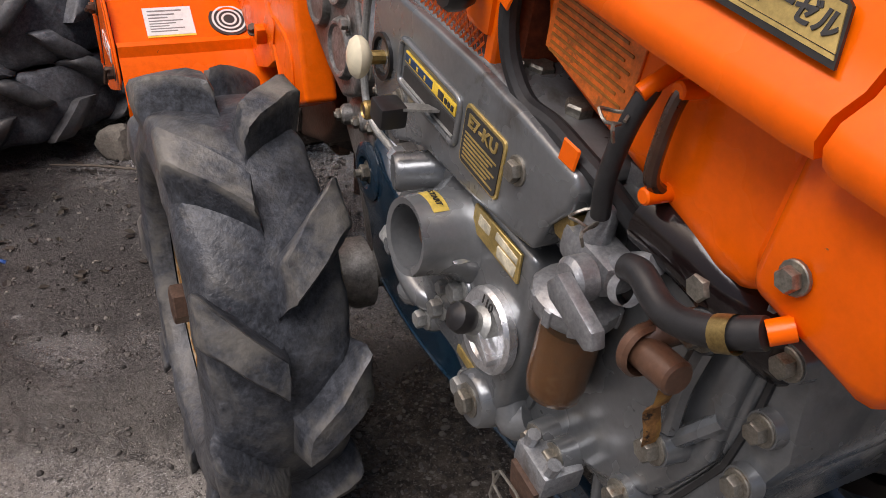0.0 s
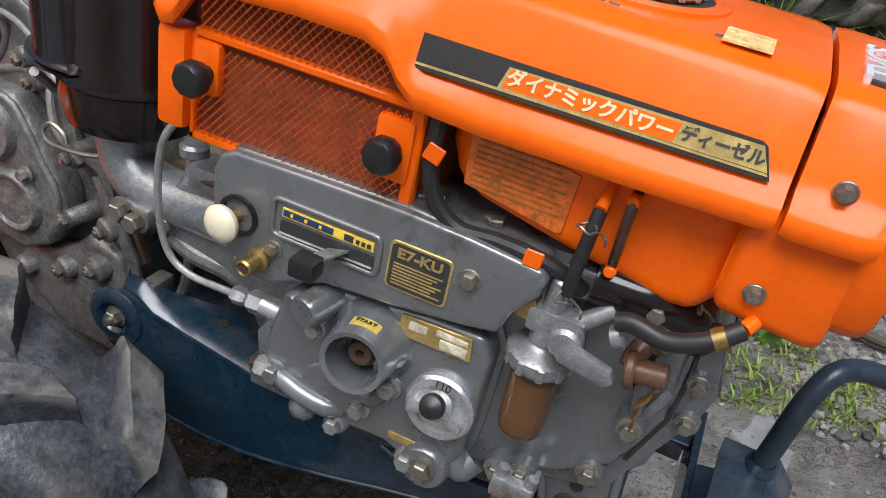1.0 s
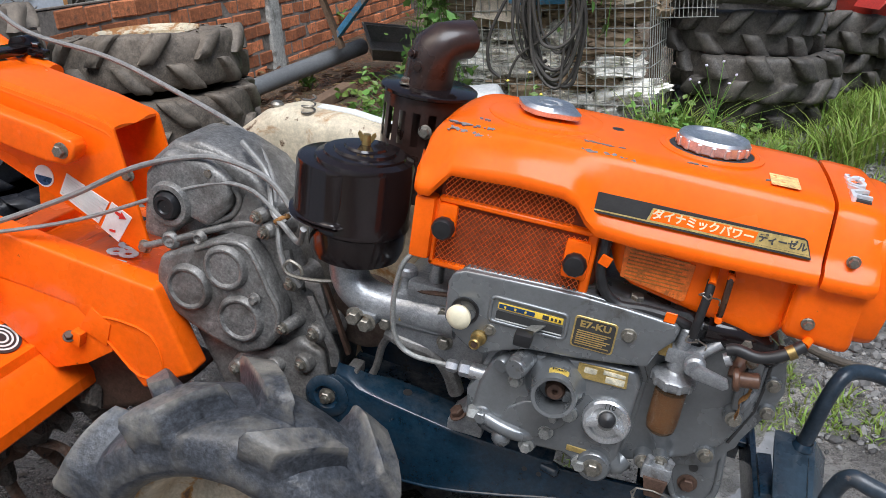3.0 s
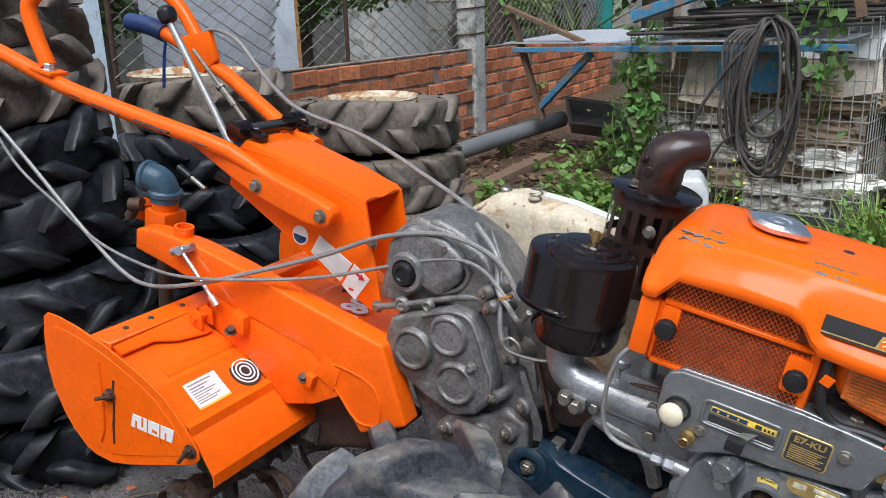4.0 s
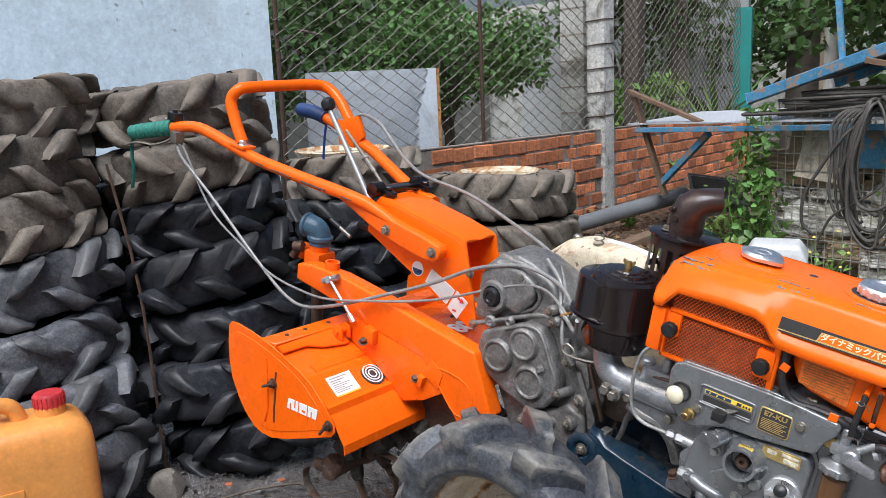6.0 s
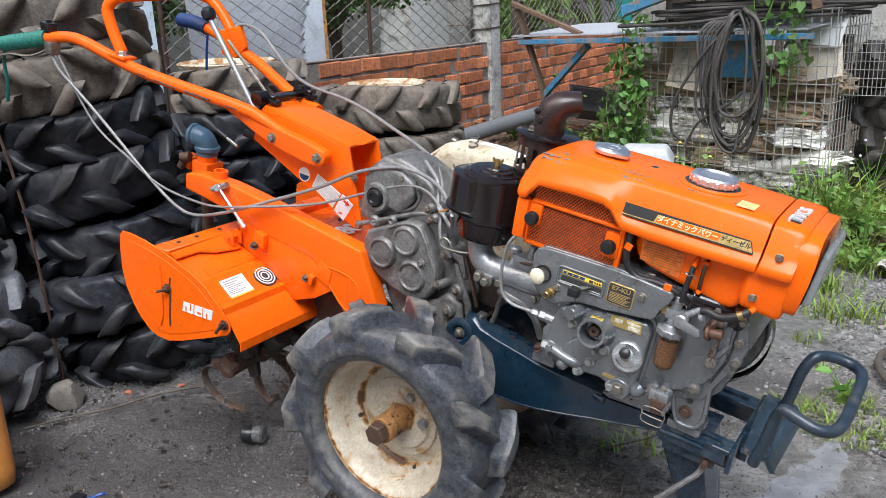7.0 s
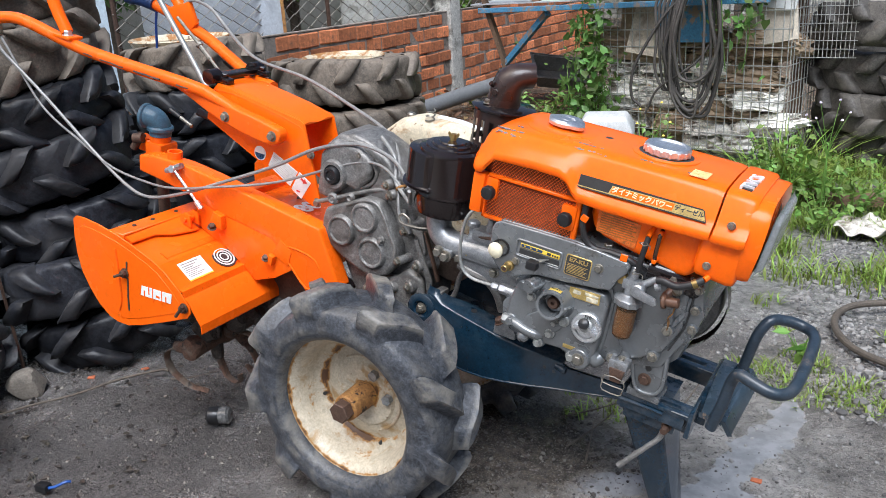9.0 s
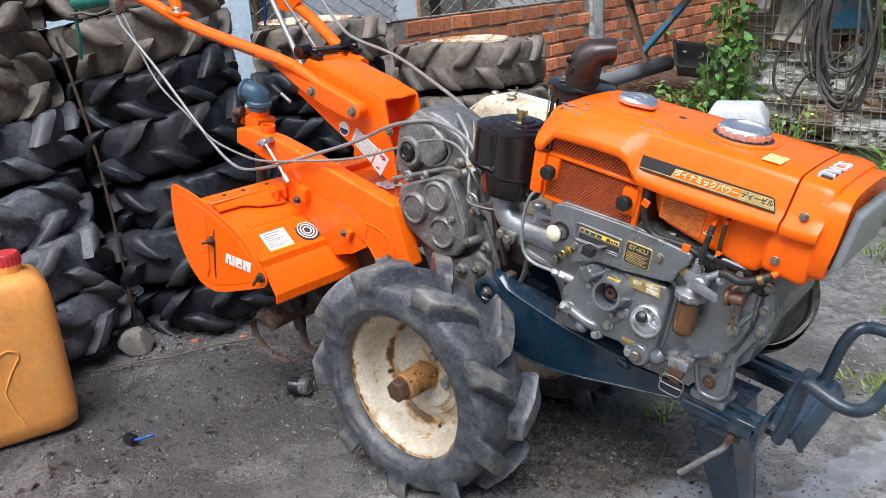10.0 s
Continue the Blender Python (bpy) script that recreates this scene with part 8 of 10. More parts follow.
def lying_rim(x, y, z, R, label):
    return thing("wheel_rim", lathe([(R, -0.06), (R - 0.02, -0.05), (R - 0.03, 0.03), (R - 0.01, 0.045), (R + 0.004, 0.055), (R + 0.008, 0.050), (R + 0.004, 0.045), (R - 0.03, -0.02), (0.10, -0.03), (0.06, -0.02), (0.0, -0.02)], (x, y, z), (0.02, -0.02, 1), 48, caps=False), RUSTY_CREAM, label, "wheel rim", smooth=40)


lying_rim(-1.60, 1.90, 0.765, 0.208, "cream wheel rim with rust streaks inside a lying tyre")
lying_rim(-1.92, 1.12, 0.93, 0.215, "cream wheel rim edge inside a lying tyre")
WOOD_R = mat("reddish_plank", (0.13, 0.06, 0.045), 0.8, spread=0.3, scale=8)
thing("plank", noisy(box(-2.15, -1.70, -0.66, -0.58, 1.165, 1.19, 0.003), 0.004, 8), WOOD_R, "reddish weathered board between stacked tyres", "board")
thing("rope", tube([(-1.62, -0.55, 1.12), (-1.66, -0.60, 1.125), (-1.70, -0.66, 1.13), (-1.63, -0.62, 1.155), (-1.60, -0.55, 1.14), (-1.65, -0.70, 1.13), (-1.72, -0.80, 1.12)], 0.009, 8, 5), mat("hemp_rope", (0.38, 0.34, 0.28), 0.9, spread=0.2, scale=40, bump=0.6), "frayed pale rope end lying on a tyre", "rope")
thing("iron_rod", tube([(-1.65, -0.17, 1.02), (-1.52, -0.17, 0.60), (-1.42, -0.2, 0.03)], 0.0055, 6, 3), DARK_RUST, "long rusty iron rod leaning on the tyres", "rod")

# ---------------------------------------------------------------- jerrycan
AMBER = mat("amber_plastic", (0.72, 0.30, 0.07), 0.34, grain=0.02, spread=0.14, scale=3, fine=40, bump=0.06, stain=(0.64, 0.36, 0.12), stain_amount=0.5, stain_scale=2.0, stain_w=0.35)
AMBER.node_tree.nodes["Principled BSDF"].inputs["Subsurface Weight"].default_value = 0.25
AMBER.node_tree.nodes["Principled BSDF"].inputs["Subsurface Radius"].default_value = (0.05, 0.02, 0.005)
can_m = pose(-1.100, -0.762, 0.0, 0, 0, 74) @ Matrix.Diagonal((1, 1, 1.07, 1))
can = root("jerrycan", can_m, "translucent amber plastic jerrycan with a red cap", "jerrycan")
cr = []
for z, sx, sy in ((0.0, 0.155, 0.085), (0.012, 0.172, 0.100), (0.05, 0.178, 0.106), (0.34, 0.176, 0.104), (0.39, 0.170, 0.098), (0.415, 0.150, 0.085), (0.425, 0.12, 0.066)):
    ring = []
    for i in range(32):
        a = 2 * math.pi * i / 32
        cx, sy_ = math.cos(a), math.sin(a)
        e = 0.34
        ring.append((sx * math.copysign(abs(cx) ** e, cx), sy * math.copysign(abs(sy_) ** e, sy_), z))
    cr.append(ring)
part("body", loft(cr), AMBER, can, "", 60)
part("handle", tube([(0.02, 0, 0.42), (0.0, 0, 0.458), (-0.06, 0, 0.468), (-0.12, 0, 0.455), (-0.145, 0, 0.41)], 0.019, 12, 5), AMBER, can, "", 60)
part("neck", cyl((0.088, 0, 0.415), (0.088, 0, 0.445), 0.036, seg=24), AMBER, can)
RED = mat("red_plastic_cap", (0.45, 0.03, 0.035), 0.45, spread=0.15, scale=30)
cap = part("cap", lathe([(0.034, 0), (0.036, 0.004), (0.036, 0.030), (0.033, 0.034), (0.0, 0.034)], (0.088, 0, 0.440), (0, 0, 1), 28, caps=False), RED, can, "red plastic screw cap", 40)
for k in range(20):
    a = 2 * math.pi * k / 20
    part("cap_ridge", box(-0.002, 0.002, -0.001, 0.002, 0.443, 0.468, m=pose(0.088 + 0.036 * math.cos(a), 0.036 * math.sin(a), 0, 0, 0, math.degrees(a) - 90)), RED, cap)
part("moulded_mark", tube([(-0.15, -0.1035, 0.19), (-0.04, -0.1045, 0.19), (0.02, -0.105, 0.25), (0.05, -0.105, 0.25), (0.06, -0.105, 0.23), (0.01, -0.105, 0.15), (0.04, -0.105, 0.05)], 0.0034, 6, 2), AMBER, can)
part("moulded_panel", box(-0.15, 0.0, -0.1095, -0.104, 0.235, 0.295, 0.003), AMBER, can)
for k in range(5):
    part("moulded_bar", box(-0.140 + 0.027 * k, -0.122 + 0.027 * k, -0.1115, -0.108, 0.25, 0.28, 0.002), AMBER, can)

# ---------------------------------------------------------------- small things on the ground
STONE = mat("pale_stone", (0.33, 0.30, 0.25), 0.9, spread=0.25, scale=14, fine=90, bump=0.6, bump_size=0.004)


DARK_STONE = mat("grey_brown_stone", (0.16, 0.14, 0.115), 0.9, spread=0.3, scale=18, fine=90, bump=0.7, bump_size=0.004)


def stone(x, y, r, squash, seed, label, m=STONE):
    bm = bmesh.new()
    bmesh.ops.create_icosphere(bm, subdivisions=3, radius=r)
    for v in bm.verts:
        d = noise.noise(v.co / r * 1.1 + Vector((seed, 0, 0))) * 0.25 + noise.noise(v.co / r * 3 + Vector((0, seed, 0))) * 0.12
        v.co *= 1 + d
        v.co.z *= squash
    rq = random.Random(int(seed * 10))
    for _ in range(9):
        n_ = Vector((rq.gauss(0, 1), rq.gauss(0, 1), rq.gauss(0, 0.8))).normalized()
        c_ = r * rq.uniform(0.5, 0.85)
        for v in bm.verts:
            o_ = v.co.dot(n_) - c_
            if o_ > 0:
                v.co -= n_ * o_ * 0.95
    lo = min(v.co.z for v in bm.verts)
    bmesh.ops.translate(bm, vec=(x, y, height(x, y) - lo - r * 0.12), verts=bm.verts[:])
    return thing("stone", bm, m, label, "stone", smooth=30)


stone(-1.31, -0.262, 0.068, 0.72, 2.0, "grey-brown angular stone on the dark soil", DARK_STONE)
stone(1.14, 0.60, 0.038, 0.55, 5.0, "grey-brown stone beside the tractor", DARK_STONE)
stone(1.34, 0.88, 0.04, 0.6, 8.0, "small grey stone on the gravel")
stone(1.0, 2.0, 0.05, 0.5, 9.0, "grey stone on the gravel")
bf = thing("brick_fragment", noisy(box(-0.045, 0.045, -0.022, 0.022, 0, 0.035, 0.004, m=pose(-1.31, -0.03, 0.0, 0, 8, 25)), 0.006, 30), BRICK, "broken piece of orange brick", "brick")
part("brick_hole", box(-0.035, -0.008, -0.0245, -0.018, 0.008, 0.028, m=pose(-1.31, -0.03, 0.0, 0, 8, 25)), INK, bf)
MILKY = mat("milky_plastic", (0.50, 0.51, 0.50), 0.35, spread=0.08, scale=6, bump=0.1)
GRIMY = mat("grimy_clear_plastic", (0.10, 0.10, 0.098), 0.2, spread=0.5, scale=30, bump=0.2, stain=(0.35, 0.34, 0.32), stain_amount=0.55, stain_scale=40)
CLAY = mat("clay_chip", (0.40, 0.11, 0.045), 0.85, spread=0.2, scale=30)
for k, (x, y) in enumerate(((0.80, 0.225), (-1.22, -0.10), (-1.10, 0.02), (1.15, 1.75), (1.35, 1.3), (0.95, 1.62), (1.5, 1.0))):
    thing("clay_chip", noisy(box(-0.012, 0.012, -0.008, 0.008, 0, 0.005, 0.0015, 1, m=pose(x, y, height(x, y) + 0.001, 0, 5, 40 * k)), 0.004, 40, k), CLAY, "small chip of orange clay", "clay chip", "clay chips")
pc = root("plastic_bottle_cap", pose(-0.585, -0.150, 0.0, 0, 0, 20), "black and clear plastic cap lying on the soil", "cap")
part("black_end", lathe([(0.020, 0), (0.025, 0.006), (0.026, 0.030), (0.023, 0.036)], (-0.03, 0, 0.026), (1, 0.1, 0.05), 20), BLACK_PLASTIC, pc)
part("clear_end", lathe([(0.024, 0), (0.025, 0.024), (0.020, 0.030), (0.0, 0.030)], (0.006, 0.003, 0.028), (1, 0.1, 0.05), 20, caps=False), GRIMY, pc, "grimy clear end")
tp_ = root("terminal_clip", pose(-0.756, -0.586, 0.002, 0, 0, 10), "black wire clip with a loose blue lead", "clip")
part("clip_body", box(-0.018, 0.018, -0.012, 0.012, 0, 0.020, 0.004), BLACK_PLASTIC, tp_)
part("wire_loop", tube([(-0.018, 0, 0.008), (-0.035, 0.004, 0.02), (-0.036, 0.0, 0.045), (-0.020, -0.002, 0.048), (-0.018, 0.0, 0.02)], 0.0018, 6, 4), ZINC, tp_)
part("blue_lead", tube([(0.015, 0, 0.010), (0.035, 0.006, 0.014), (0.055, 0.02, 0.022), (0.062, 0.03, 0.018)], 0.004, 6, 3), mat("blue_wire", (0.02, 0.08, 0.30), 0.4), tp_)
TWIG = mat("dry_twig", (0.11, 0.09, 0.07), 0.9, spread=0.3, scale=30)
thing("stick", tube([(-1.25, -0.44, 0.008), (-1.19, -0.33, 0.012), (-1.13, -0.23, 0.010), (-1.08, -0.10, 0.012), (-1.0, 0.0, 0.016), (-0.97, 0.01, 0.014)], (0.0028, 0.0045), 6, 4), TWIG, "thin crooked dry stick on the soil", "stick")
for k, (x, y, a, l) in enumerate(((0.35, 0.15, 60, 0.16), (0.42, 0.10, 100, 0.12), (0.28, 0.28, 30, 0.2), (-0.95, 0.0, 10, 0.18), (0.55, 0.42, 75, 0.15))):
    d = Vector((math.cos(radians(a)), math.sin(radians(a)), 0)) * l
    p = Vector((x, y, height(x, y) + 0.008))
    thing("dry_stalk", tube([p, p + d * 0.5 + Vector((0, 0, 0.02)), p + d + Vector((0, 0, 0.05))], (0.003, 0.0015), 5, 3), TWIG, "dry grass stalk under the frame", "stalk", "dry stalks")
HOSE_BROWN = mat("faded_hose", (0.080, 0.066, 0.052), 0.7, spread=0.25, scale=15, bump=0.2)
thing("garden_hose", tube([(1.9, 1.55, 0.02), (1.55, 1.62, 0.02), (1.20, 1.50, 0.02), (0.93, 1.38, 0.025), (0.86, 1.22, 0.02), (0.93, 1.02, 0.02), (1.09, 0.92, 0.02), (1.30, 0.93, 0.02), (1.45, 1.08, 0.03), (1.50, 1.25, 0.02), (1.42, 1.44, 0.035), (1.25, 1.56, 0.03)], 0.0115, 10, 6), HOSE_BROWN, "faded brown garden hose curled on the gravel", "hose")
thing("pale_stick", tube([(1.32, 0.62, 0.015), (1.5, 0.78, 0.02), (1.7, 0.95, 0.03)], 0.006, 6, 2), LABEL_W, "pale peeled stick on the gravel", "stick")
RAG = mat("white_rag", (0.52, 0.49, 0.44), 0.9, spread=0.3, scale=12, bump=0.6, stain=(0.22, 0.18, 0.14), stain_amount=0.52, stain_scale=14)
bm = bmesh.new()
bmesh.ops.create_grid(bm, x_segments=30, y_segments=24, size=0.5)
for v in bm.verts:
    x, y = v.co.x * 0.36, v.co.y * 0.26
    v.co = Vector((0.93 + x, 2.28 + y, height(0.9, 2.3) + 0.03 + abs(noise.noise(Vector((x * 9, y * 9, 4)))) * 0.10 + noise.noise(Vector((x * 26, y * 26, 1))) * 0.02))
rag_ = thing("crumpled_rag", bm, RAG, "crumpled white plastic sack on the gravel", "sack", smooth=60)
rag_.modifiers.new("thick", "SOLIDIFY").thickness = 0.004
OLD_WOOD = mat("weathered_timber", (0.14, 0.088, 0.055), 0.85, spread=0.3, scale=6, fine=80, bump=0.4)
thing("timber_plank", box(0.42, 1.10, -0.05, 0.05, 0, 0.055, 0.005, m=pose(0, 2.62, 0.02, 0, 0, 6)), OLD_WOOD, "weathered brown timber on the ground", "timber")
thing("timber_plank", noisy(box(-0.40, 0.40, -0.05, 0.05, 0, 0.055, 0.005, m=pose(-1.50, 3.05, 0.215, 0, -9, 74)), 0.005, 9), OLD_WOOD, "mossy brown timber on the leaf mould", "timber")
PVC = mat("grey_pvc", (0.14, 0.145, 0.15), 0.45, spread=0.12, scale=5, bump=0.1)
thing("pvc_pipe", tube([(-1.96, 2.96, 0.318), (-1.75, 3.47, 0.394), (-1.528, 4.0, 0.466)], 0.053, 20, 2), PVC, "grey plastic drain pipe lying on the bank", "pipe")
tr = root("trough", pose(-1.38, 4.16, 0.40, 30, 10, 38) @ Matrix.Diagonal((0.95, 0.95, 0.7, 1)), "dark plastic trough tipped on the leaf mould", "trough")
TROUGH = mat("black_trough", (0.20, 0.185, 0.165), 0.6, spread=0.3, scale=10)
part("trough_body", loft([[(-0.17, -0.11, 0), (0.17, -0.11, 0), (0.17, 0.11, 0), (-0.17, 0.11, 0)], [(-0.21, -0.15, 0.16), (0.21, -0.15, 0.16), (0.21, 0.15, 0.16), (-0.21, 0.15, 0.16)], [(-0.195, -0.135, 0.16), (0.195, -0.135, 0.16), (0.195, 0.135, 0.16), (-0.195, 0.135, 0.16)], [(-0.155, -0.095, 0.02), (0.155, -0.095, 0.02), (0.155, 0.095, 0.02), (-0.155, 0.095, 0.02)]]), TROUGH, tr, "", 0)
part("trough_rim", tube([(-0.215, -0.155, 0.16), (0.215, -0.155, 0.16), (0.215, 0.155, 0.16), (-0.215, 0.155, 0.16), (-0.215, -0.155, 0.16)], 0.010, 6, 1), TROUGH, tr)
jug = thing("plastic_jug", bev(loft([[(x * k, y * k, z) for x, y in ((-0.13, -0.09), (0.13, -0.09), (0.13, 0.09), (-0.13, 0.09))] for z, k in ((0, 0.95), (0.02, 1.0), (0.30, 1.0), (0.36, 0.75))]), 0.025, 3), MILKY, "milky white plastic jug among the weeds", "jug", smooth=60)
jug.matrix_world = pose(-0.27, 2.16, 0.16, 6, 0, 15)

# ---------------------------------------------------------------- blue trestle with hoses, wire cage and sacks
BLUE_WOOD = mat("flaking_blue_paint", (0.055, 0.20, 0.34), 0.75, grain=0.15, spread=0.25, scale=8, chips=(0.26, 0.20, 0.15), chip_amount=0.52, chip_scale=14, bump=0.3)
TIN = mat("grey_tin_sheet", (0.52, 0.54, 0.56), 0.5, 0.4, spread=0.12, scale=3, stain=(0.28, 0.24, 0.2), stain_amount=0.6)
tb = root("trestle_table", Matrix.Identity(4), "blue-painted timber trestle with a grey tin top", "table")


def beam_(parent, a, b, w, h, m, name="beam", label=""):
    a, b = Vector(a), Vector(b)
    x, y, d = frame_of(b - a)
    if abs(y.z) < abs(x.z):
        x, y = y, x
    ring = lambda p: [p + x * w / 2 + y * h / 2, p - x * w / 2 + y * h / 2, p - x * w / 2 - y * h / 2, p + x * w / 2 - y * h / 2]
    return part(name, bev(loft([ring(a), ring(b)]), min(w, h) * 0.08, 1), m, parent, label, 0)


part("tin_top", bev(loft([[(-1.78, 3.62, 0.975), (0.25, 3.05, 1.00), (0.25, 3.05, 1.008), (-1.78, 3.62, 0.983)], [(-1.55, 4.30, 1.03), (0.45, 3.75, 1.06), (0.45, 3.75, 1.068), (-1.55, 4.30, 1.038)]]), 0.0), TIN, tb, "grey tin sheet", 0)
beam_(tb, (-1.70, 3.60, 0.94), (0.28, 3.03, 0.97), 0.028, 0.032, BLUE_WOOD, "rail")
beam_(tb, (-1.15, 3.50, 0.92), (-1.56, 3.66, 0.56), 0.035, 0.04, BLUE_WOOD, "strut")
beam_(tb, (-1.72, 3.62, 1.16), (-1.52, 3.66, 0.50), 0.05, 0.03, OLD_WOOD, "leg")
beam_(tb, (0.36, 3.62, 0.95), (0.36, 3.65, 0.0), 0.06, 0.06, OLD_WOOD, "leg")
beam_(tb, (-1.75, 3.60, 1.20), (-1.20, 3.50, 0.99), 0.05, 0.025, OLD_WOOD, "loose_board", "loose brown board")
lean = root("leaning_roof_frame", Matrix.Identity(4), "flaking blue roof frame leaning over the trestle", "roof frame")
beam_(lean, (-0.85, 3.35, 1.125), (0.55, 3.0, 1.545), 0.05, 0.060, BLUE_WOOD, "rafter")
beam_(lean, (0.17, 3.0, 1.60), (0.30, 2.98, 1.10), 0.05, 0.045, OLD_WOOD, "post", "old brown timber post")
beam_(lean, (-0.55, 4.0, 1.20), (0.75, 3.7, 1.60), 0.05, 0.055, BLUE_WOOD, "rafter")
beam_(lean, (-0.18, 3.15, 1.30), (0.36, 3.05, 1.17), 0.04, 0.03, OLD_WOOD, "brace")
beam_(lean, (-0.32, 3.25, 1.30), (-0.38, 3.3, 1.75), 0.03, 0.03, BLUE_WOOD, "brace")
beam_(lean, (-0.10, 3.2, 1.42), (0.25, 3.15, 1.85), 0.035, 0.03, BLUE_WOOD, "brace")
# near-black sheet: the shade under the roof is put into its colour
part("roof_sheet", loft([[(-0.85, 3.38, 1.16), (0.55, 3.03, 1.58), (0.55, 3.03, 1.586), (-0.85, 3.38, 1.166)], [(-0.55, 4.02, 1.23), (0.75, 3.72, 1.63), (0.75, 3.72, 1.636), (-0.55, 4.02, 1.236)]]), mat("shaded_underside", (0.05, 0.05, 0.05), 0.8, spread=0.3), lean, "", 0)
OLD_HOSE = mat("weathered_black_hose", (0.058, 0.052, 0.046), 0.6, vary=0.3, spread=0.3, scale=8, bump=0.15)
hs = root("hose_coil", Matrix.Identity(4), "coil of weathered black hose hung from the trestle", "hose coil")
rh = random.Random(5)
def hang(x, top, bot, w_left, w_right, y, r):
    """A long loop of hose hung over the rail."""
    z = lambda f: bot + (top - bot) * f
    j_ = lambda: rh.gauss(0, 0.008)
    pts = [(x + w_right * 0.1, y + 0.16, top - 0.03), (x + w_right * 0.35, y + 0.04, top + 0.01), (x + w_right * 0.75 + j_(), y, z(0.92)), (x + w_right + j_(), y - 0.01, z(0.72)), (x + w_right * 1.04 + j_(), y - 0.01, z(0.42)), (x + w_right * 0.80 + j_(), y, z(0.14)), (x + w_right * 0.25 + j_(), y, z(0.01)), (x - w_left * 0.35 + j_(), y, z(0.04)),
           (x - w_left * 0.85 + j_(), y, z(0.20)), (x - w_left + j_(), y - 0.01, z(0.45)), (x - w_left * 0.80 + j_(), y - 0.01, z(0.72)), (x - w_left * 0.45 + j_(), y, z(0.92)), (x - w_left * 0.1, y + 0.05, top), (x + 0.02, y + 0.18, top - 0.02)]
    part("hose_loop", tube(pts, r, 8, 5), OLD_HOSE, hs)


for k in range(8):
    hang(-0.085 + rh.gauss(0, 0.016), 1.085 + rh.uniform(-0.02, 0.03), 0.355 + abs(rh.gauss(0, 0.05)) + (0.16 if k % 4 == 3 else 0), 0.105 + rh.uniform(-0.03, 0.03), 0.120 + rh.uniform(-0.05, 0.025), 2.995 - 0.012 * k, 0.0070 + 0.0018 * (k % 3))
for k in range(6):
    x0, x1 = -0.16 - 0.022 * k, -0.205 - 0.014 * k
    bot = rh.uniform(0.42, 0.62)
    part("hose_loop", tube([(x0 + 0.10, 3.12, 1.045), (x0 + 0.04, 3.0, 1.050), (x0 - 0.015, 2.97, 0.97), (x1, 2.965, 0.80), (x1 + rh.uniform(-0.02, 0.02), 2.965, bot + 0.12), (x1 + 0.04, 2.97, bot), (x1 + 0.10, 2.97, bot + 0.02)], 0.0075 + 0.001 * (k % 2), 8, 5), OLD_HOSE, hs)
part("hose_loop", tube([(-0.10, 3.02, 1.05), (-0.22, 2.96, 0.93), (-0.33, 2.95, 0.76), (-0.40, 2.95, 0.62), (-0.41, 2.96, 0.48), (-0.36, 2.97, 0.42)], 0.0085, 8, 5), OLD_HOSE, hs)
part("hose_loop", tube([(0.04, 2.96, 0.80), (-0.04, 2.94, 0.68), (-0.14, 2.94, 0.60), (-0.26, 2.95, 0.52), (-0.33, 2.96, 0.38)], 0.0065, 8, 5), OLD_HOSE, hs)
for k in range(14):
    cx, cy, rx, ry, z = -0.02 + rh.uniform(-0.10, 0.10), 3.40 + rh.uniform(-0.05, 0.05), 0.50 + rh.uniform(-0.12, 0.08), 0.17 + rh.uniform(-0.04, 0.05), 1.060 + 0.008 * k
    pts = [(cx + rx * math.cos(a) * rh.uniform(0.94, 1.05), cy + ry * math.sin(a) * rh.uniform(0.9, 1.1), z + 0.012 * math.cos(a + k)) for a in [2 * math.pi * i / 12 + 0.3 * k for i in range(13)]]
    part("hose_loop", tube(pts, 0.0095, 8, 4), OLD_HOSE, hs)
for x, w in ((-0.86, 0.0), (-0.66, -0.02)):
    part("hose_loop", tube([(-0.12, 3.06, 1.075), (-0.35, 3.12 + w, 1.050), (x + 0.16, 3.20 + w, 1.040), (x + 0.02, 3.27 + w, 1.035), (x, 3.33, 1.040), (x + 0.10, 3.40, 1.045), (x + 0.40, 3.42, 1.070), (-0.05, 3.38, 1.120)], 0.0095, 8, 5), OLD_HOSE, hs)
GRID = mat("galvanised_wire", (0.50, 0.50, 0.47), 0.5, 0.6, spread=0.25, scale=20, bump=0.0)


def wire_panel(parent, a, b, z0, z1, su, sv, r=0.0028):
    a, b = Vector((*a, 0)), Vector((*b, 0))
    L = (b - a).length
    d = (b - a) / L
    for i in range(int(L / su) + 1):
        p = a + d * su * i
        part("wire", cyl(p + Vector((0, 0, z0)), p + Vector((0, 0, z1)), r, seg=5), GRID, parent)
    for i in range(int((z1 - z0) / sv) + 1):
        z = z0 + sv * i
        part("wire", cyl(a + Vector((0, -0.005, z)), b + Vector((0, -0.005, z)), r, seg=5), GRID, parent)


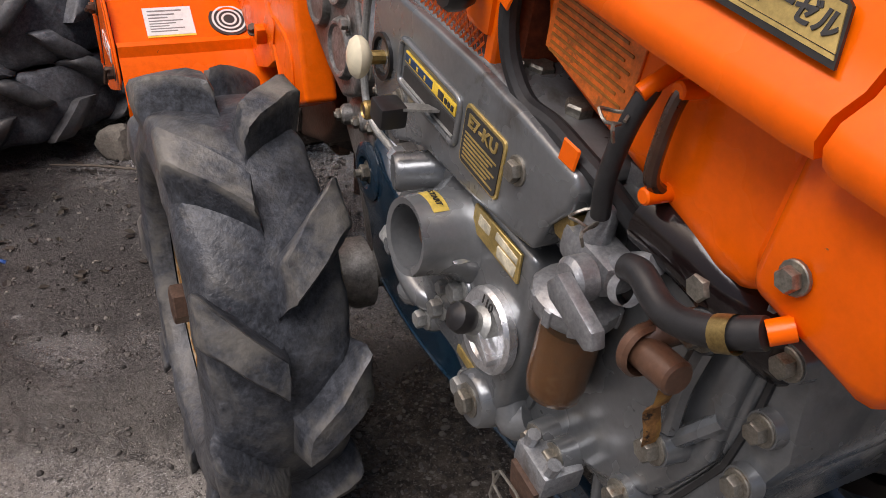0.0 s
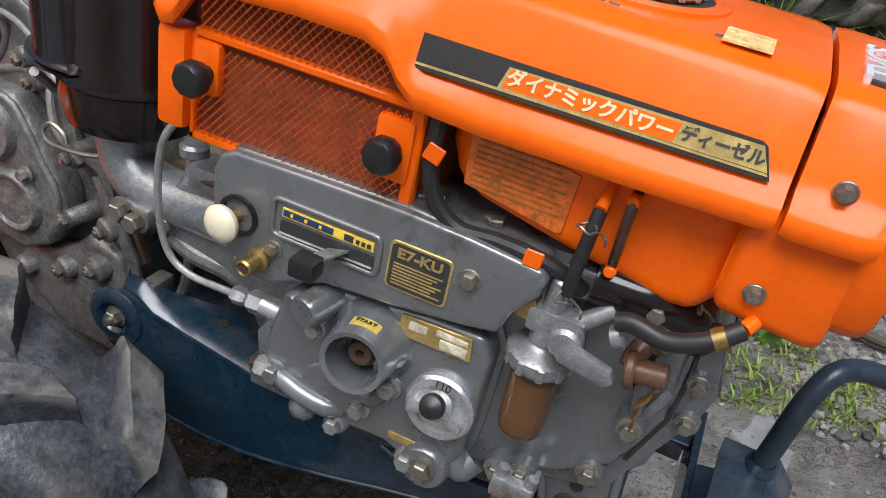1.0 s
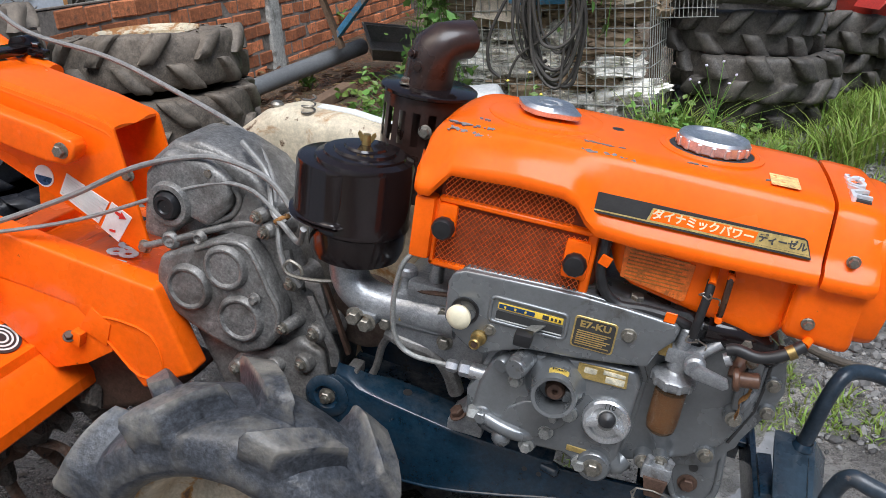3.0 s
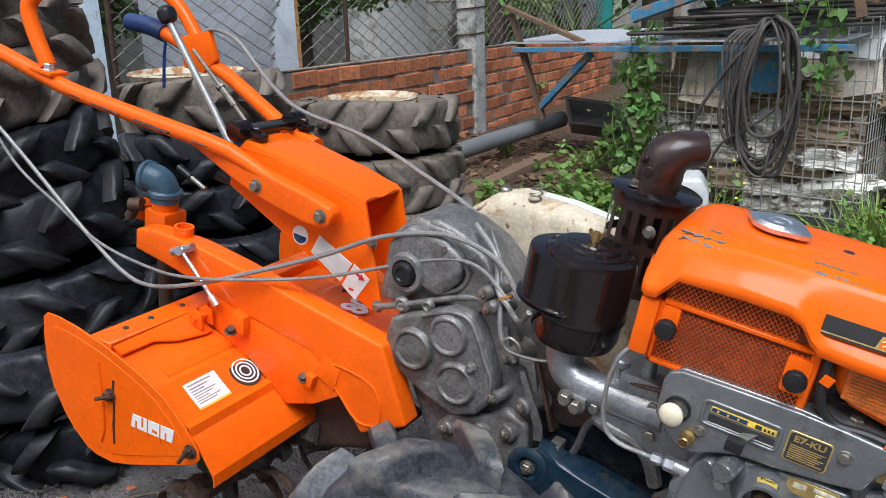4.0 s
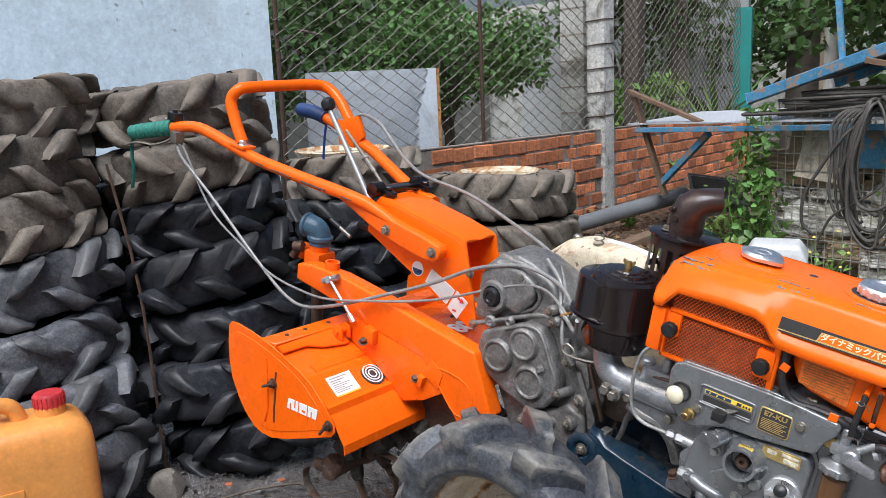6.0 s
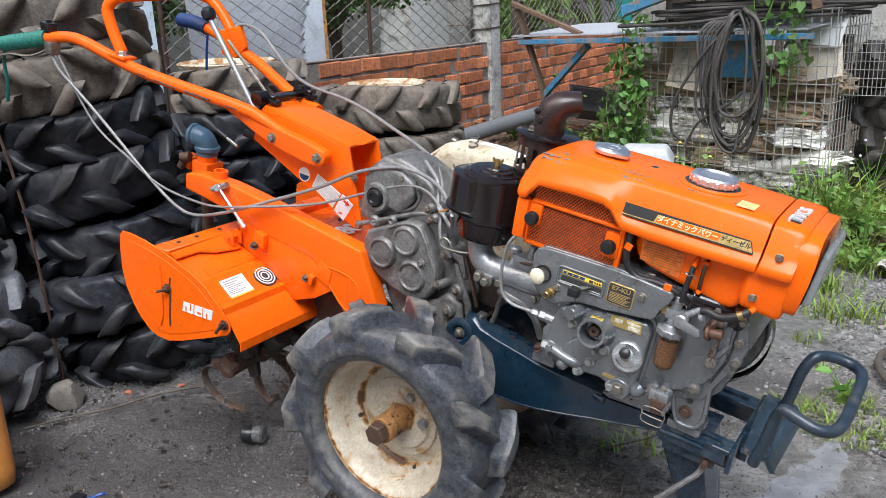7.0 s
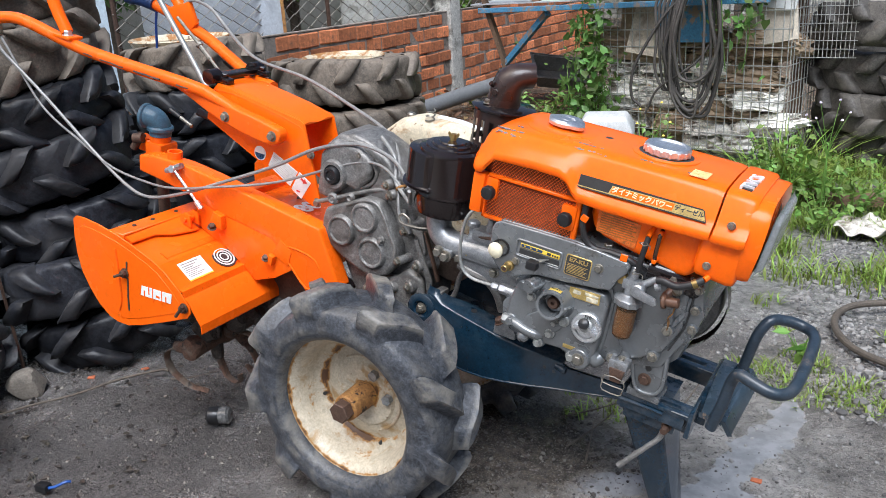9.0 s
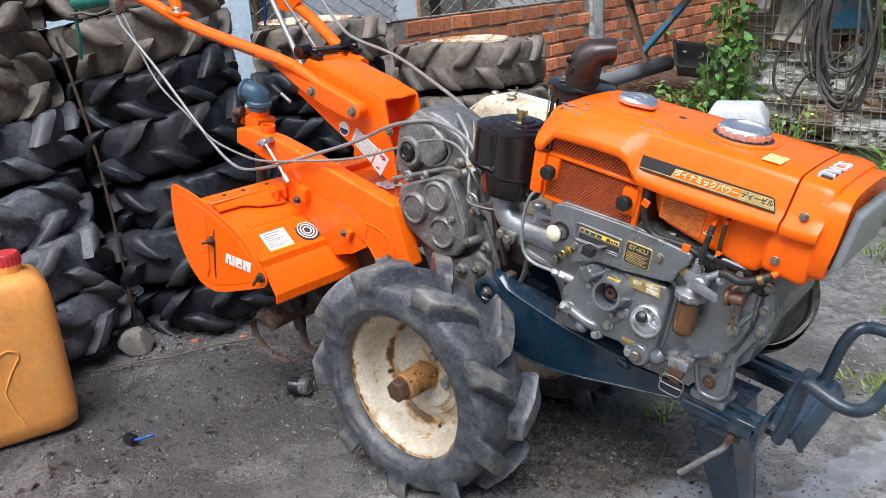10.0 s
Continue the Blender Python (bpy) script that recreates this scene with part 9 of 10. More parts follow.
cage = root("wire_cage", Matrix.Identity(4), "galvanised wire cage filled with old sacks", "cage")
wire_panel(cage, (-0.80, 3.45), (0.36, 3.22), 0.12, 1.10, 0.05, 0.098, 0.0034)
wire_panel(cage, (0.36, 3.22), (0.46, 3.8), 0.12, 1.10, 0.05, 0.098)
crate = root("wire_crate", Matrix.Identity(4), "galvanised mesh crate standing on the junk", "crate")
wire_panel(crate, (0.38, 3.40), (0.68, 3.36), 0.64, 1.02, 0.022, 0.045, 0.002)
SACK_W, SACK_B = mat("white_sack", (0.78, 0.75, 0.69), 0.85, vary=0.35, grain=0.15, spread=0.3, scale=7, bump=0.5, stain=(0.20, 0.17, 0.135), stain_amount=0.50, stain_scale=9), mat("cardboard", (0.36, 0.27, 0.18), 0.85, spread=0.2, scale=6, bump=0.3)


def sack(x, y, z, sx, sy, sz, rz, seed, m, label):
    """A slumped sack with folds running across it."""
    bm = bmesh.new()
    bmesh.ops.create_icosphere(bm, subdivisions=5, radius=1)
    for v in bm.verts:
        c_ = v.co.copy()
        fold = abs(noise.noise(Vector((c_.x * 1.3 + seed, c_.y * 1.3, c_.z * 4.2)))) * 0.34 + abs(noise.noise(c_ * 6.5 + Vector((0, seed, 0)))) * 0.12
        k = 1.12 + noise.noise(c_ * 1.4 + Vector((seed, 0, 0))) * 0.40 - fold
        v.co = Vector((math.copysign(abs(c_.x) ** 0.7, c_.x) * sx * k, math.copysign(abs(c_.y) ** 0.7, c_.y) * sy * k, math.copysign(abs(c_.z) ** 0.8, c_.z) * sz * k - 0.25 * sz * abs(c_.x) ** 2))
    bmesh.ops.transform(bm, matrix=pose(x, y, z, rz * 0.4, rz * 0.5, rz), verts=bm.verts[:])
    return thing("sack", bm, m, label, "sack", "sacks in the cage", smooth=60)


rs = random.Random(3)
for k in range(32):
    x = -0.64 + 0.265 * (k % 4) + rs.uniform(-0.09, 0.09)
    z = 0.15 + 0.085 * (k // 4) + rs.uniform(-0.02, 0.02)
    brown = rs.random() < 0.4
    sack(x, 3.54 - 0.2 * (x + 0.2) + rs.uniform(-0.04, 0.05), z, rs.uniform(0.13, 0.21), 0.13, rs.uniform(0.035, 0.075), rs.uniform(-28, 28), k * 1.7, SACK_B if brown else SACK_W, "crushed brown paper sack in the wire cage" if brown else "flattened dirty white sack in the wire cage")
PALE_CARD = mat("pale_cardboard", (0.60, 0.53, 0.43), 0.85, grain=0.1, spread=0.2, scale=6, bump=0.3, stain=(0.30, 0.24, 0.18), stain_amount=0.56)
thing("cardboard_sheet", box(-0.16, 0.16, -0.006, 0.006, -0.13, 0.15, 0.002, m=pose(-0.42, 3.40, 0.78, -12, 8, -12)), PALE_CARD, "pale warped cardboard leaning in the wire cage", "cardboard")
thing("cardboard_sheet", box(-0.14, 0.14, -0.006, 0.006, -0.12, 0.14, 0.002, m=pose(0.25, 3.32, 0.84, -16, -10, -8)), PALE_CARD, "pale warped cardboard leaning in the wire cage", "cardboard")
thing("plastic_sheet", noisy(box(-0.15, 0.15, -0.004, 0.004, -0.09, 0.09, 0.002, m=pose(0.24, 3.33, 1.0, -20, 6, -10)), 0.01, 9), LABEL_W, "white plastic sheet on top of the caged junk", "sheet")
thing("blue_board", box(-0.38, -0.06, -0.01, 0.01, 0.74, 0.96, 0.002, m=pose(0, 3.24, 0, 0, 0, -10)), BLUE_WOOD, "flaking blue board behind the hoses", "board")
thing("cardboard_sheet", box(-0.75, -0.32, -0.008, 0.008, 0.55, 0.97, 0.002, m=pose(0, 3.42, 0, 0, 6, -8)), SACK_B, "weathered brown cardboard behind the wire", "cardboard")

# ---------------------------------------------------------------- red machine far off to the side
RED_P = mat("red_paint", (0.50, 0.035, 0.02), 0.4, spread=0.12, scale=8, coat=0.2)


def far_wheel_(x, y, R, sink=0.0):
    w = root("machine_wheel", pose(x, y, R - sink, 0, 0, 20), "black lug tyre on a red wheel", "wheel", "red machine wheels")
    t = new("tyre", TYPES["mid"][0])
    t.parent = w
    t.matrix_basis = pose(0, 0, 0, 90, 0, 0) @ Matrix.Scale(R / 0.333, 4)
    for me in TYPES["mid"][1]:
        new("tread_lug", me).parent = t
    part("rim", lathe([(0.28 * R / 0.45, -0.09), (0.22 * R / 0.45, -0.05), (0.05, -0.04), (0.0, -0.04)], (0, 0, 0), (0, 1, 0), 32, caps=False), RED_P, w, "red painted rim")
    part("rim_back", cyl((0, 0.0, 0), (0, 0.05, 0), 0.27 * R / 0.45, seg=32), RED_P, w)
    return w


far_wheel_(2.26, 4.20, 0.40, 0.06)
far_wheel_(1.75, 5.4, 0.40, 0.06)
rm = root("red_machine", pose(2.05, 4.85, -0.20, 0, 0, 20), "red farm machine parked far behind the weeds", "machine")
part("body", bev(prism([(-0.6, 0.55), (-0.6, 1.0), (0.3, 1.05), (0.5, 0.75), (0.5, 0.5)], -0.2, 0.3), 0.04, 2), RED_P, rm)
part("fender", bev(prism([(-0.7, 0.75), (-0.5, 1.02), (0.0, 1.05), (0.2, 0.8), (0.15, 0.78), (0.0, 1.0), (-0.45, 0.97)], -0.45, -0.15), 0.01, 1), RED_P, rm)

# ---------------------------------------------------------------- plants
def leafy(name, base, spread=0.25, back=0.5):
    m = bpy.data.materials.new(name)
    m.use_nodes = True
    N, K = m.node_tree.nodes, m.node_tree.links
    b = N["Principled BSDF"]
    g = N.new("ShaderNodeNewGeometry")
    r = N.new("ShaderNodeMapRange")
    r.inputs["To Min"].default_value, r.inputs["To Max"].default_value = 1 - spread, 1 + spread * 1.6
    K.new(g.outputs["Random Per Island"], r.inputs["Value"])
    hs_ = N.new("ShaderNodeHueSaturation")
    hs_.inputs["Color"].default_value = (*base, 1)
    K.new(r.outputs["Result"], hs_.inputs["Value"])
    h = N.new("ShaderNodeMapRange")
    h.inputs["To Min"].default_value, h.inputs["To Max"].default_value = 0.47, 0.52
    K.new(g.outputs["Random Per Island"], h.inputs["Value"])
    K.new(h.outputs["Result"], hs_.inputs["Hue"])
    K.new(hs_.outputs["Color"], b.inputs["Base Color"])
    b.inputs["Roughness"].default_value = 0.45
    tr_ = N.new("ShaderNodeBsdfTranslucent")
    K.new(hs_.outputs["Color"], tr_.inputs["Color"])
    mx = N.new("ShaderNodeMixShader")
    mx.inputs[0].default_value = 0.3
    K.new(b.outputs[0], mx.inputs[1])
    K.new(tr_.outputs[0], mx.inputs[2])
    K.new(mx.outputs[0], N["Material Output"].inputs[0])
    return m


GRASS = leafy("grass_blades", (0.190, 0.270, 0.050), 0.5)
BUSH = leafy("bush_leaves", (0.085, 0.165, 0.045), 0.6)
VINE = leafy("vine_leaves", (0.125, 0.235, 0.06), 0.45)
WEED = leafy("weed_leaves", (0.16, 0.285, 0.06))
DARK_LEAF = leafy("far_leaves", (0.065, 0.12, 0.035), 0.55)
DRY_LEAF = leafy("dry_leaves", (0.19, 0.115, 0.06), 0.4)
FLOWER = mat("pale_flower", (0.62, 0.56, 0.68), 0.7)
YEL = mat("yellow_flower", (0.75, 0.60, 0.10), 0.7)


def blades(spots, seed):
    """Curved grass blades at (x, y, height, spread, count)."""
    r_ = random.Random(seed)
    V, F = [], []
    for x0, y0, h, sp_, n in spots:
        for _ in range(n):
            a, q = r_.uniform(0, 6.283), sp_ * math.sqrt(r_.random())
            x, y = x0 + q * math.cos(a), y0 + q * math.sin(a)
            hh, lean_, dirn = h * r_.uniform(0.4, 1.0), r_.uniform(0.25, 1.25), r_.uniform(0, 6.283)
            w = r_.uniform(0.0022, 0.0045) * (0.7 + h * 2)
            dx, dy = math.cos(dirn), math.sin(dirn)
            z = height(x, y) - 0.005
            j = len(V)
            for t, wd in ((0, 1.0), (0.45, 0.85), (0.8, 0.5), (1.0, 0.05)):
                bx, bz = hh * lean_ * t * t, hh * (t - 0.25 * lean_ * t * t)
                V.append((x + dx * bx - dy * w * wd, y + dy * bx + dx * w * wd, z + bz))
                V.append((x + dx * bx + dy * w * wd, y + dy * bx - dx * w * wd, z + bz))
            F += [(j, j + 1, j + 3, j + 2), (j + 2, j + 3, j + 5, j + 4), (j + 4, j + 5, j + 7, j + 6)]
    return V, F


def leaves(points, size, seed, flat=0.5, heart=False):
    """Folded leaves at given points."""
    r_ = random.Random(seed)
    V, F = [], []
    for p in points:
        s = size * r_.uniform(0.55, 1.25)
        m_ = Euler((r_.gauss(0, flat), r_.gauss(0, flat), r_.uniform(0, 6.283))).to_matrix()
        shape = [(0, 0, 0), (0.30, 0.32, 0.05), (0.55, 0.30, 0.03), (1.0, 0, -0.10), (0.55, -0.30, 0.03), (0.30, -0.32, 0.05), (0.5, 0, -0.06)] if not heart else [(0, 0, 0), (-0.12, 0.30, 0.04), (0.35, 0.42, 0.02), (1.0, 0, -0.12), (0.35, -0.42, 0.02), (-0.12, -0.30, 0.04), (0.4, 0, -0.05)]
        j = len(V)
        for q in shape:
            V.append(Vector(p) + m_ @ (Vector(q) * s))
        F += [(j, j + 1, j + 2, j + 6), (j + 6, j + 2, j + 3), (j, j + 6, j + 4, j + 5), (j + 6, j + 3, j + 4)]
    return V, F


def stuff(name, V, F, m, label, category):
    return tagged(raw(name, V, F, m), label, category, kind="stuff")


rp = random.Random(21)
spots = []
for k in range(430):
    x, y = rp.uniform(0.5, 3.0), rp.uniform(1.62, 5.2)
    band = noise.noise(Vector((x * 1.5, y * 2.2, 8)))
    if 2.60 < y < 2.80 and x > 1.0 and band < 0.35:
        continue
    if band > -0.25 or y > 2.9:
        spots.append((x, y, rp.uniform(0.05, 0.13) + (0.08 if y > 2.9 else 0), rp.uniform(0.08, 0.18), 70))
for k in range(60):
    x, y = rp.uniform(0.95, 2.2), rp.uniform(0.55, 1.7)
    if noise.noise(Vector((x * 2.2, y * 2.2, 2))) > 0.0:
        spots.append((x, y, rp.uniform(0.03, 0.075), rp.uniform(0.03, 0.08), 22))
for k in range(46):
    x, y = rp.uniform(0.70, 1.06), rp.uniform(0.64, 1.0)
    if x + y < 1.85:
        spots.append((x, y, rp.uniform(0.02, 0.05), 0.05, 20))
for x, y in ((0.72, 0.80), (0.78, 0.95), (0.95, 0.70), (0.64, 0.80), (1.15, 0.75), (1.2, 0.95), (1.05, 1.2), (0.70, 1.15), (0.62, 1.35)):
    spots.append((x, y, rp.uniform(0.03, 0.06), 0.05, 32))
for x, y in ((0.30, 0.32), (0.36, 0.40), (0.25, 0.45), (0.42, 0.34)):
    spots.append((x, y, 0.06, 0.04, 22))
stuff("grass", *blades(spots, 1), GRASS, "patchy green grass growing through gravel", "grass")
tall = [(0.42 + rp.uniform(-0.14, 0.2), 2.72 + rp.uniform(-0.15, 0.15), rp.uniform(0.35, 0.62), 0.06, 34) for k in range(9)]
tall += [(-0.05 + rp.uniform(-0.3, 0.3), 2.75 + rp.uniform(-0.1, 0.1), rp.uniform(0.2, 0.38), 0.05, 22) for k in range(8)]
tall += [(1.5 + rp.uniform(-0.4, 0.6), 3.3 + rp.uniform(-0.5, 0.6), rp.uniform(0.25, 0.45), 0.08, 34) for k in range(12)]
tall += [(-1.0 + rp.uniform(-0.4, 0.5), 2.3 + rp.uniform(-0.5, 0.4), rp.uniform(0.08, 0.2), 0.08, 24) for k in range(9)]
stuff("tall_grass", *blades(tall, 2), GRASS, "tall tufts of green grass by the cage", "grass")


def mass(cx, cy, cz, rx, ry, rz, n, seed, ground_=False):
    r_ = random.Random(seed)
    out = []
    while len(out) < n:
        p = Vector((r_.uniform(-1, 1), r_.uniform(-1, 1), r_.uniform(-1, 1)))
        if p.length > 1 or noise.noise(p * 2.4 + Vector((seed, 0, 0))) < -0.12 - 0.2 * (1 - p.length):
            continue
        q = Vector((cx + p.x * rx, cy + p.y * ry, cz + p.z * rz))
        if ground_:
            q.z = max(q.z, height(q.x, q.y) + 0.01)
        out.append(q)
    return out


def weed(x, y, h, r, n, size, seed, m, label):
    z = height(x, y)
    w = root("weed", pose(x, y, z), label, "weed", "weeds")
    r_ = random.Random(seed)
    pts = []
    for s in range(7):
        a, l = r_.uniform(0, 6.283), r * r_.uniform(0.4, 1.0)
        tip = Vector((l * math.cos(a), l * math.sin(a), h * r_.uniform(0.6, 1.0)))
        part("stem", tube([(0, 0, 0), tip * 0.5 + Vector((0, 0, h * 0.08)), tip], (0.0035, 0.0015), 5, 3), WEED, w)
        for k in range(n // 7):
            t = r_.uniform(0.25, 1.0)
            pts.append(tip * t + Vector((r_.gauss(0, r * 0.16), r_.gauss(0, r * 0.16), r_.gauss(0, 0.02))))
    o = raw("foliage", *leaves(pts, size, seed, 0.5), m)
    o.parent = w
    o["kind"] = "stuff"
    return w


for k, (x, y, h, r, n, s, lab) in enumerate(((0.52, 2.55, 0.42, 0.20, 150, 0.05, "leafy green weed beside the tyres"), (0.28, 2.62, 0.34, 0.18, 120, 0.045, "leafy green weed beside the cage"), (-0.22, 2.55, 0.40, 0.16, 110, 0.035, "yellow-flowered weed in front of the hoses"), (0.80, 2.45, 0.35, 0.2, 140, 0.045, "leafy green weed beside the tyres"), (0.68, 2.25, 0.22, 0.16, 90, 0.04, "low green weed on the gravel"),
                                             (-0.75, 2.6, 0.20, 0.32, 260, 0.055, "leafy ground weed on the bank"), (-1.05, 2.25, 0.20, 0.34, 280, 0.055, "leafy ground weed on the bank"), (-0.6, 2.15, 0.25, 0.28, 180, 0.05, "leafy ground weed behind the silencer"), (-1.35, 2.65, 0.16, 0.14, 60, 0.05, "small leafy weed by the pipe"), (-1.15, 2.54, 0.20, 0.26, 200, 0.055, "leafy ground weed on the bank"), (-0.86, 2.86, 0.22, 0.30, 240, 0.055, "leafy ground weed on the bank"), (-1.10, 3.40, 0.18, 0.22, 120, 0.05, "leafy ground weed by the trough"), (-0.88, 2.38, 0.20, 0.28, 220, 0.055, "leafy ground weed on the bank"), (-1.75, 3.62, 0.16, 0.12, 50, 0.05, "small leafy weed by the pipe"), (0.45, 2.50, 0.46, 0.16, 170, 0.035, "tall small-leaved weed beside the tyres"), (0.66, 2.62, 0.42, 0.18, 170, 0.035, "tall small-leaved weed beside the tyres"), (0.34, 2.35, 0.34, 0.14, 120, 0.035, "tall small-leaved weed beside the cage"), (0.80, 0.92, 0.10, 0.06, 12, 0.055, "yellowing broad-leaved weed beside the bumper"), (1.7, 2.7, 0.3, 0.25, 120, 0.05, "leafy weed in the grass"), (2.2, 3.4, 0.4, 0.3, 140, 0.05, "leafy weed in the grass"))):
    weed(x, y, h, r, n, s, 40 + k, WEED, lab)
fl = root("wildflower", pose(0.66, 2.45, 0.0), "thin weed with pale violet flowers", "flower")
for k in range(6):
    a = k * 1.1
    tip = Vector((0.09 * math.cos(a), 0.06 * math.sin(a), 0.50 + 0.05 * math.sin(k * 2.0)))
    part("stem", tube([(0, 0, 0), (0.01, 0, 0.3), tip], (0.003, 0.0012), 5, 3), WEED, fl)
    part("flower_head", noisy(lathe([(0.0, -0.005), (0.006, 0), (0.004, 0.006), (0.0, 0.007)], tip, (0, 0, 1), 8, caps=False), 0.004, 90), FLOWER, fl)
fy = root("wildflower", pose(-0.2, 2.50, 0.02), "thin weed with small yellow flowers", "flower")
for k in range(7):
    a = k * 0.95
    tip = Vector((0.14 * math.cos(a), 0.06 * math.sin(a), 0.40 + 0.09 * math.sin(k * 1.7)))
    part("stem", tube([(0, 0, 0), (0.01, 0, 0.2), tip], (0.0025, 0.001), 5, 3), WEED, fy)
    part("flower_head", lathe([(0.0, -0.004), (0.008, 0), (0.004, 0.006), (0.0, 0.007)], tip, (0, 0, 1), 8, caps=False), YEL, fy)

# climbing vine on the cage
vn = root("vine", Matrix.Identity(4), "heart-leaved vine climbing the wire cage", "vine")
rv = random.Random(9)
pts = []
for k in range(15):
    x0 = -0.78 + rv.uniform(-0.13, 0.15)
    line = [(x0 + 0.05 * math.sin(k + t * 3), 3.36 + rv.uniform(-0.05, 0.03), 0.15 + t * (0.92 - 0.2 * (k % 3))) for t in (0, 0.25, 0.5, 0.75, 1.0)]
    part("vine_stem", tube(line, 0.003, 5, 3), WEED, vn)
    for p in spline(line, 6):
        for q in range(1 + k % 2):
            pts.append(p + Vector((rv.gauss(0, 0.05), rv.gauss(-0.02, 0.03), rv.gauss(0, 0.02))))
for k in range(7):
    x0 = 0.08 + rv.uniform(-0.10, 0.16)
    line = [(x0 + 0.05 * math.sin(k + t * 3), 3.08 + rv.uniform(-0.03, 0.02), 1.24 - t * rv.uniform(0.35, 0.75)) for t in (0, 0.3, 0.6, 1.0)]
    part("vine_stem", tube(line, 0.0025, 5, 3), WEED, vn)
    for p in spline(line, 5):
        for q in range(1):
            pts.append(p + Vector((rv.gauss(0, 0.05), rv.gauss(-0.02, 0.03), rv.gauss(0, 0.02))))
o = raw("vine_leaves", *leaves(pts, 0.050, 4, 0.8, True), VINE)
o.parent = vn
o["kind"] = "stuff"

# dry leaves and chips on the bank
pts = []
for k in range(1500):
    x, y = rp.uniform(-2.4, -0.5), rp.uniform(1.6, 4.4)
    pts.append(Vector((x, y, height(x, y) + rp.uniform(0.004, 0.02))))
stuff("leaf_litter", *leaves(pts, 0.055, 6, 0.25), DRY_LEAF, "brown dry leaf litter on the bank", "leaf litter")
pts = []
for k in range(420):
    x, y = rp.uniform(-2.0, -0.6), rp.uniform(-0.9, 0.4)
    pts.append(Vector((x, y, height(x, y) + rp.uniform(0.003, 0.008))))
stuff("soil_debris", *leaves(pts, 0.022, 8, 0.2), leafy("dark_debris", (0.06, 0.05, 0.04), 0.5), "dark scraps of bark and leaf on the soil", "debris")

# gravel
def gravel(areas, seed):
    r_ = random.Random(seed)
    base = bmesh.new()
    bmesh.ops.create_icosphere(base, subdivisions=1, radius=1)
    bv = [v.co.copy() for v in base.verts]
    bf_ = [[v.index for v in f.verts] for f in base.faces]
    base.free()
    V, F = [], []
    for x0, x1, y0, y1, n, lo, hi in areas:
        for _ in range(n):
            x, y, s = r_.uniform(x0, x1), r_.uniform(y0, y1), lo + (hi - lo) * r_.random() ** 3
            if math.hypot(x - 0.0, y + 0.24) < 0.10:
                continue
            m_ = Euler((r_.uniform(0, 6), r_.uniform(0, 6), r_.uniform(0, 6))).to_matrix()
            sc = Vector((r_.uniform(0.6, 1.3), r_.uniform(0.6, 1.2), r_.uniform(0.4, 0.9))) * s
            j = len(V)
            z = height(x, y)
            for c_ in bv:
                q = m_ @ Vector((c_.x * sc.x, c_.y * sc.y, c_.z * sc.z))
                V.append((x + q.x, y + q.y, z + q.z * 0.8 + s * 0.25))
            F += [[j + i for i in f] for f in bf_]
    return V, F


GRAVEL = leafy("gravel_stones", (0.150, 0.145, 0.138), 0.65)
GRAVEL.node_tree.nodes["Mix Shader"].inputs[0].default_value = 0.0
GRAVEL.node_tree.nodes["Principled BSDF"].inputs["Roughness"].default_value = 0.75
stuff("gravel", *gravel([(0.7, 2.6, 1.1, 3.2, 7500, 0.004, 0.016), (0.9, 2.2, 0.6, 1.2, 2200, 0.003, 0.020), (0.5, 1.4, 0.1, 0.7, 700, 0.0015, 0.007), (0.55, 1.0, 0.72, 1.3, 700, 0.002, 0.010)], 5), GRAVEL, "loose grey gravel and grit", "gravel")
GRIT = leafy("dark_grit", (0.090, 0.080, 0.070), 0.8)
GRIT.node_tree.nodes["Mix Shader"].inputs[0].default_value = 0.0
GRIT.node_tree.nodes["Principled BSDF"].inputs["Roughness"].default_value = 0.7
stuff("soil_grit", *gravel([(-1.6, 0.6, -1.1, 0.8, 9000, 0.0014, 0.0075), (-0.15, 0.55, -0.25, 0.45, 2500, 0.0012, 0.005), (0.3, 1.4, -0.4, 0.5, 900, 0.0014, 0.005)], 15), GRIT, "dark grit and crumbs of soil", "grit")

# bush behind the fence
def bush(x, y, z0, zc, rx, ry, rz, n, size, seed, m, label, name="bush"):
    b_ = root(name, pose(x, y, z0), label, "bush" if name == "bush" else "tree")
    bt = cyl((0, 0, -0.2), (0.03, 0.02, zc - z0), 0.06, 0.03, 10)
    for k in range(7):
        a = k * 0.9
        merge(bt, tube([(0, 0, (zc - z0) * 0.5), (rx * 0.3 * math.cos(a), ry * 0.3 * math.sin(a), zc - z0), (rx * 0.75 * math.cos(a), ry * 0.75 * math.sin(a), zc - z0 + rz * 0.4 * math.sin(k * 1.7))], (0.025, 0.006), 6, 3))
    part("trunk", bt, mat("bark", (0.11, 0.09, 0.07), 0.9, spread=0.3, scale=15, bump=0.5), b_)
    pts = []
    r_ = random.Random(seed)
    for k in range(16):
        a, q = r_.uniform(0, 6.283), r_.uniform(0.2, 0.8)
        c_ = Vector((rx * q * math.cos(a), ry * q * math.sin(a), zc - z0 + rz * r_.uniform(-0.65, 0.65)))
        pts += mass(c_.x, c_.y, c_.z, rx * 0.42, ry * 0.42, rz * 0.40, n // 16, seed + k)
    o_ = raw("crown", *leaves(pts, size, seed, 0.75), m)
    o_.parent = b_
    o_["kind"] = "stuff"
    return b_


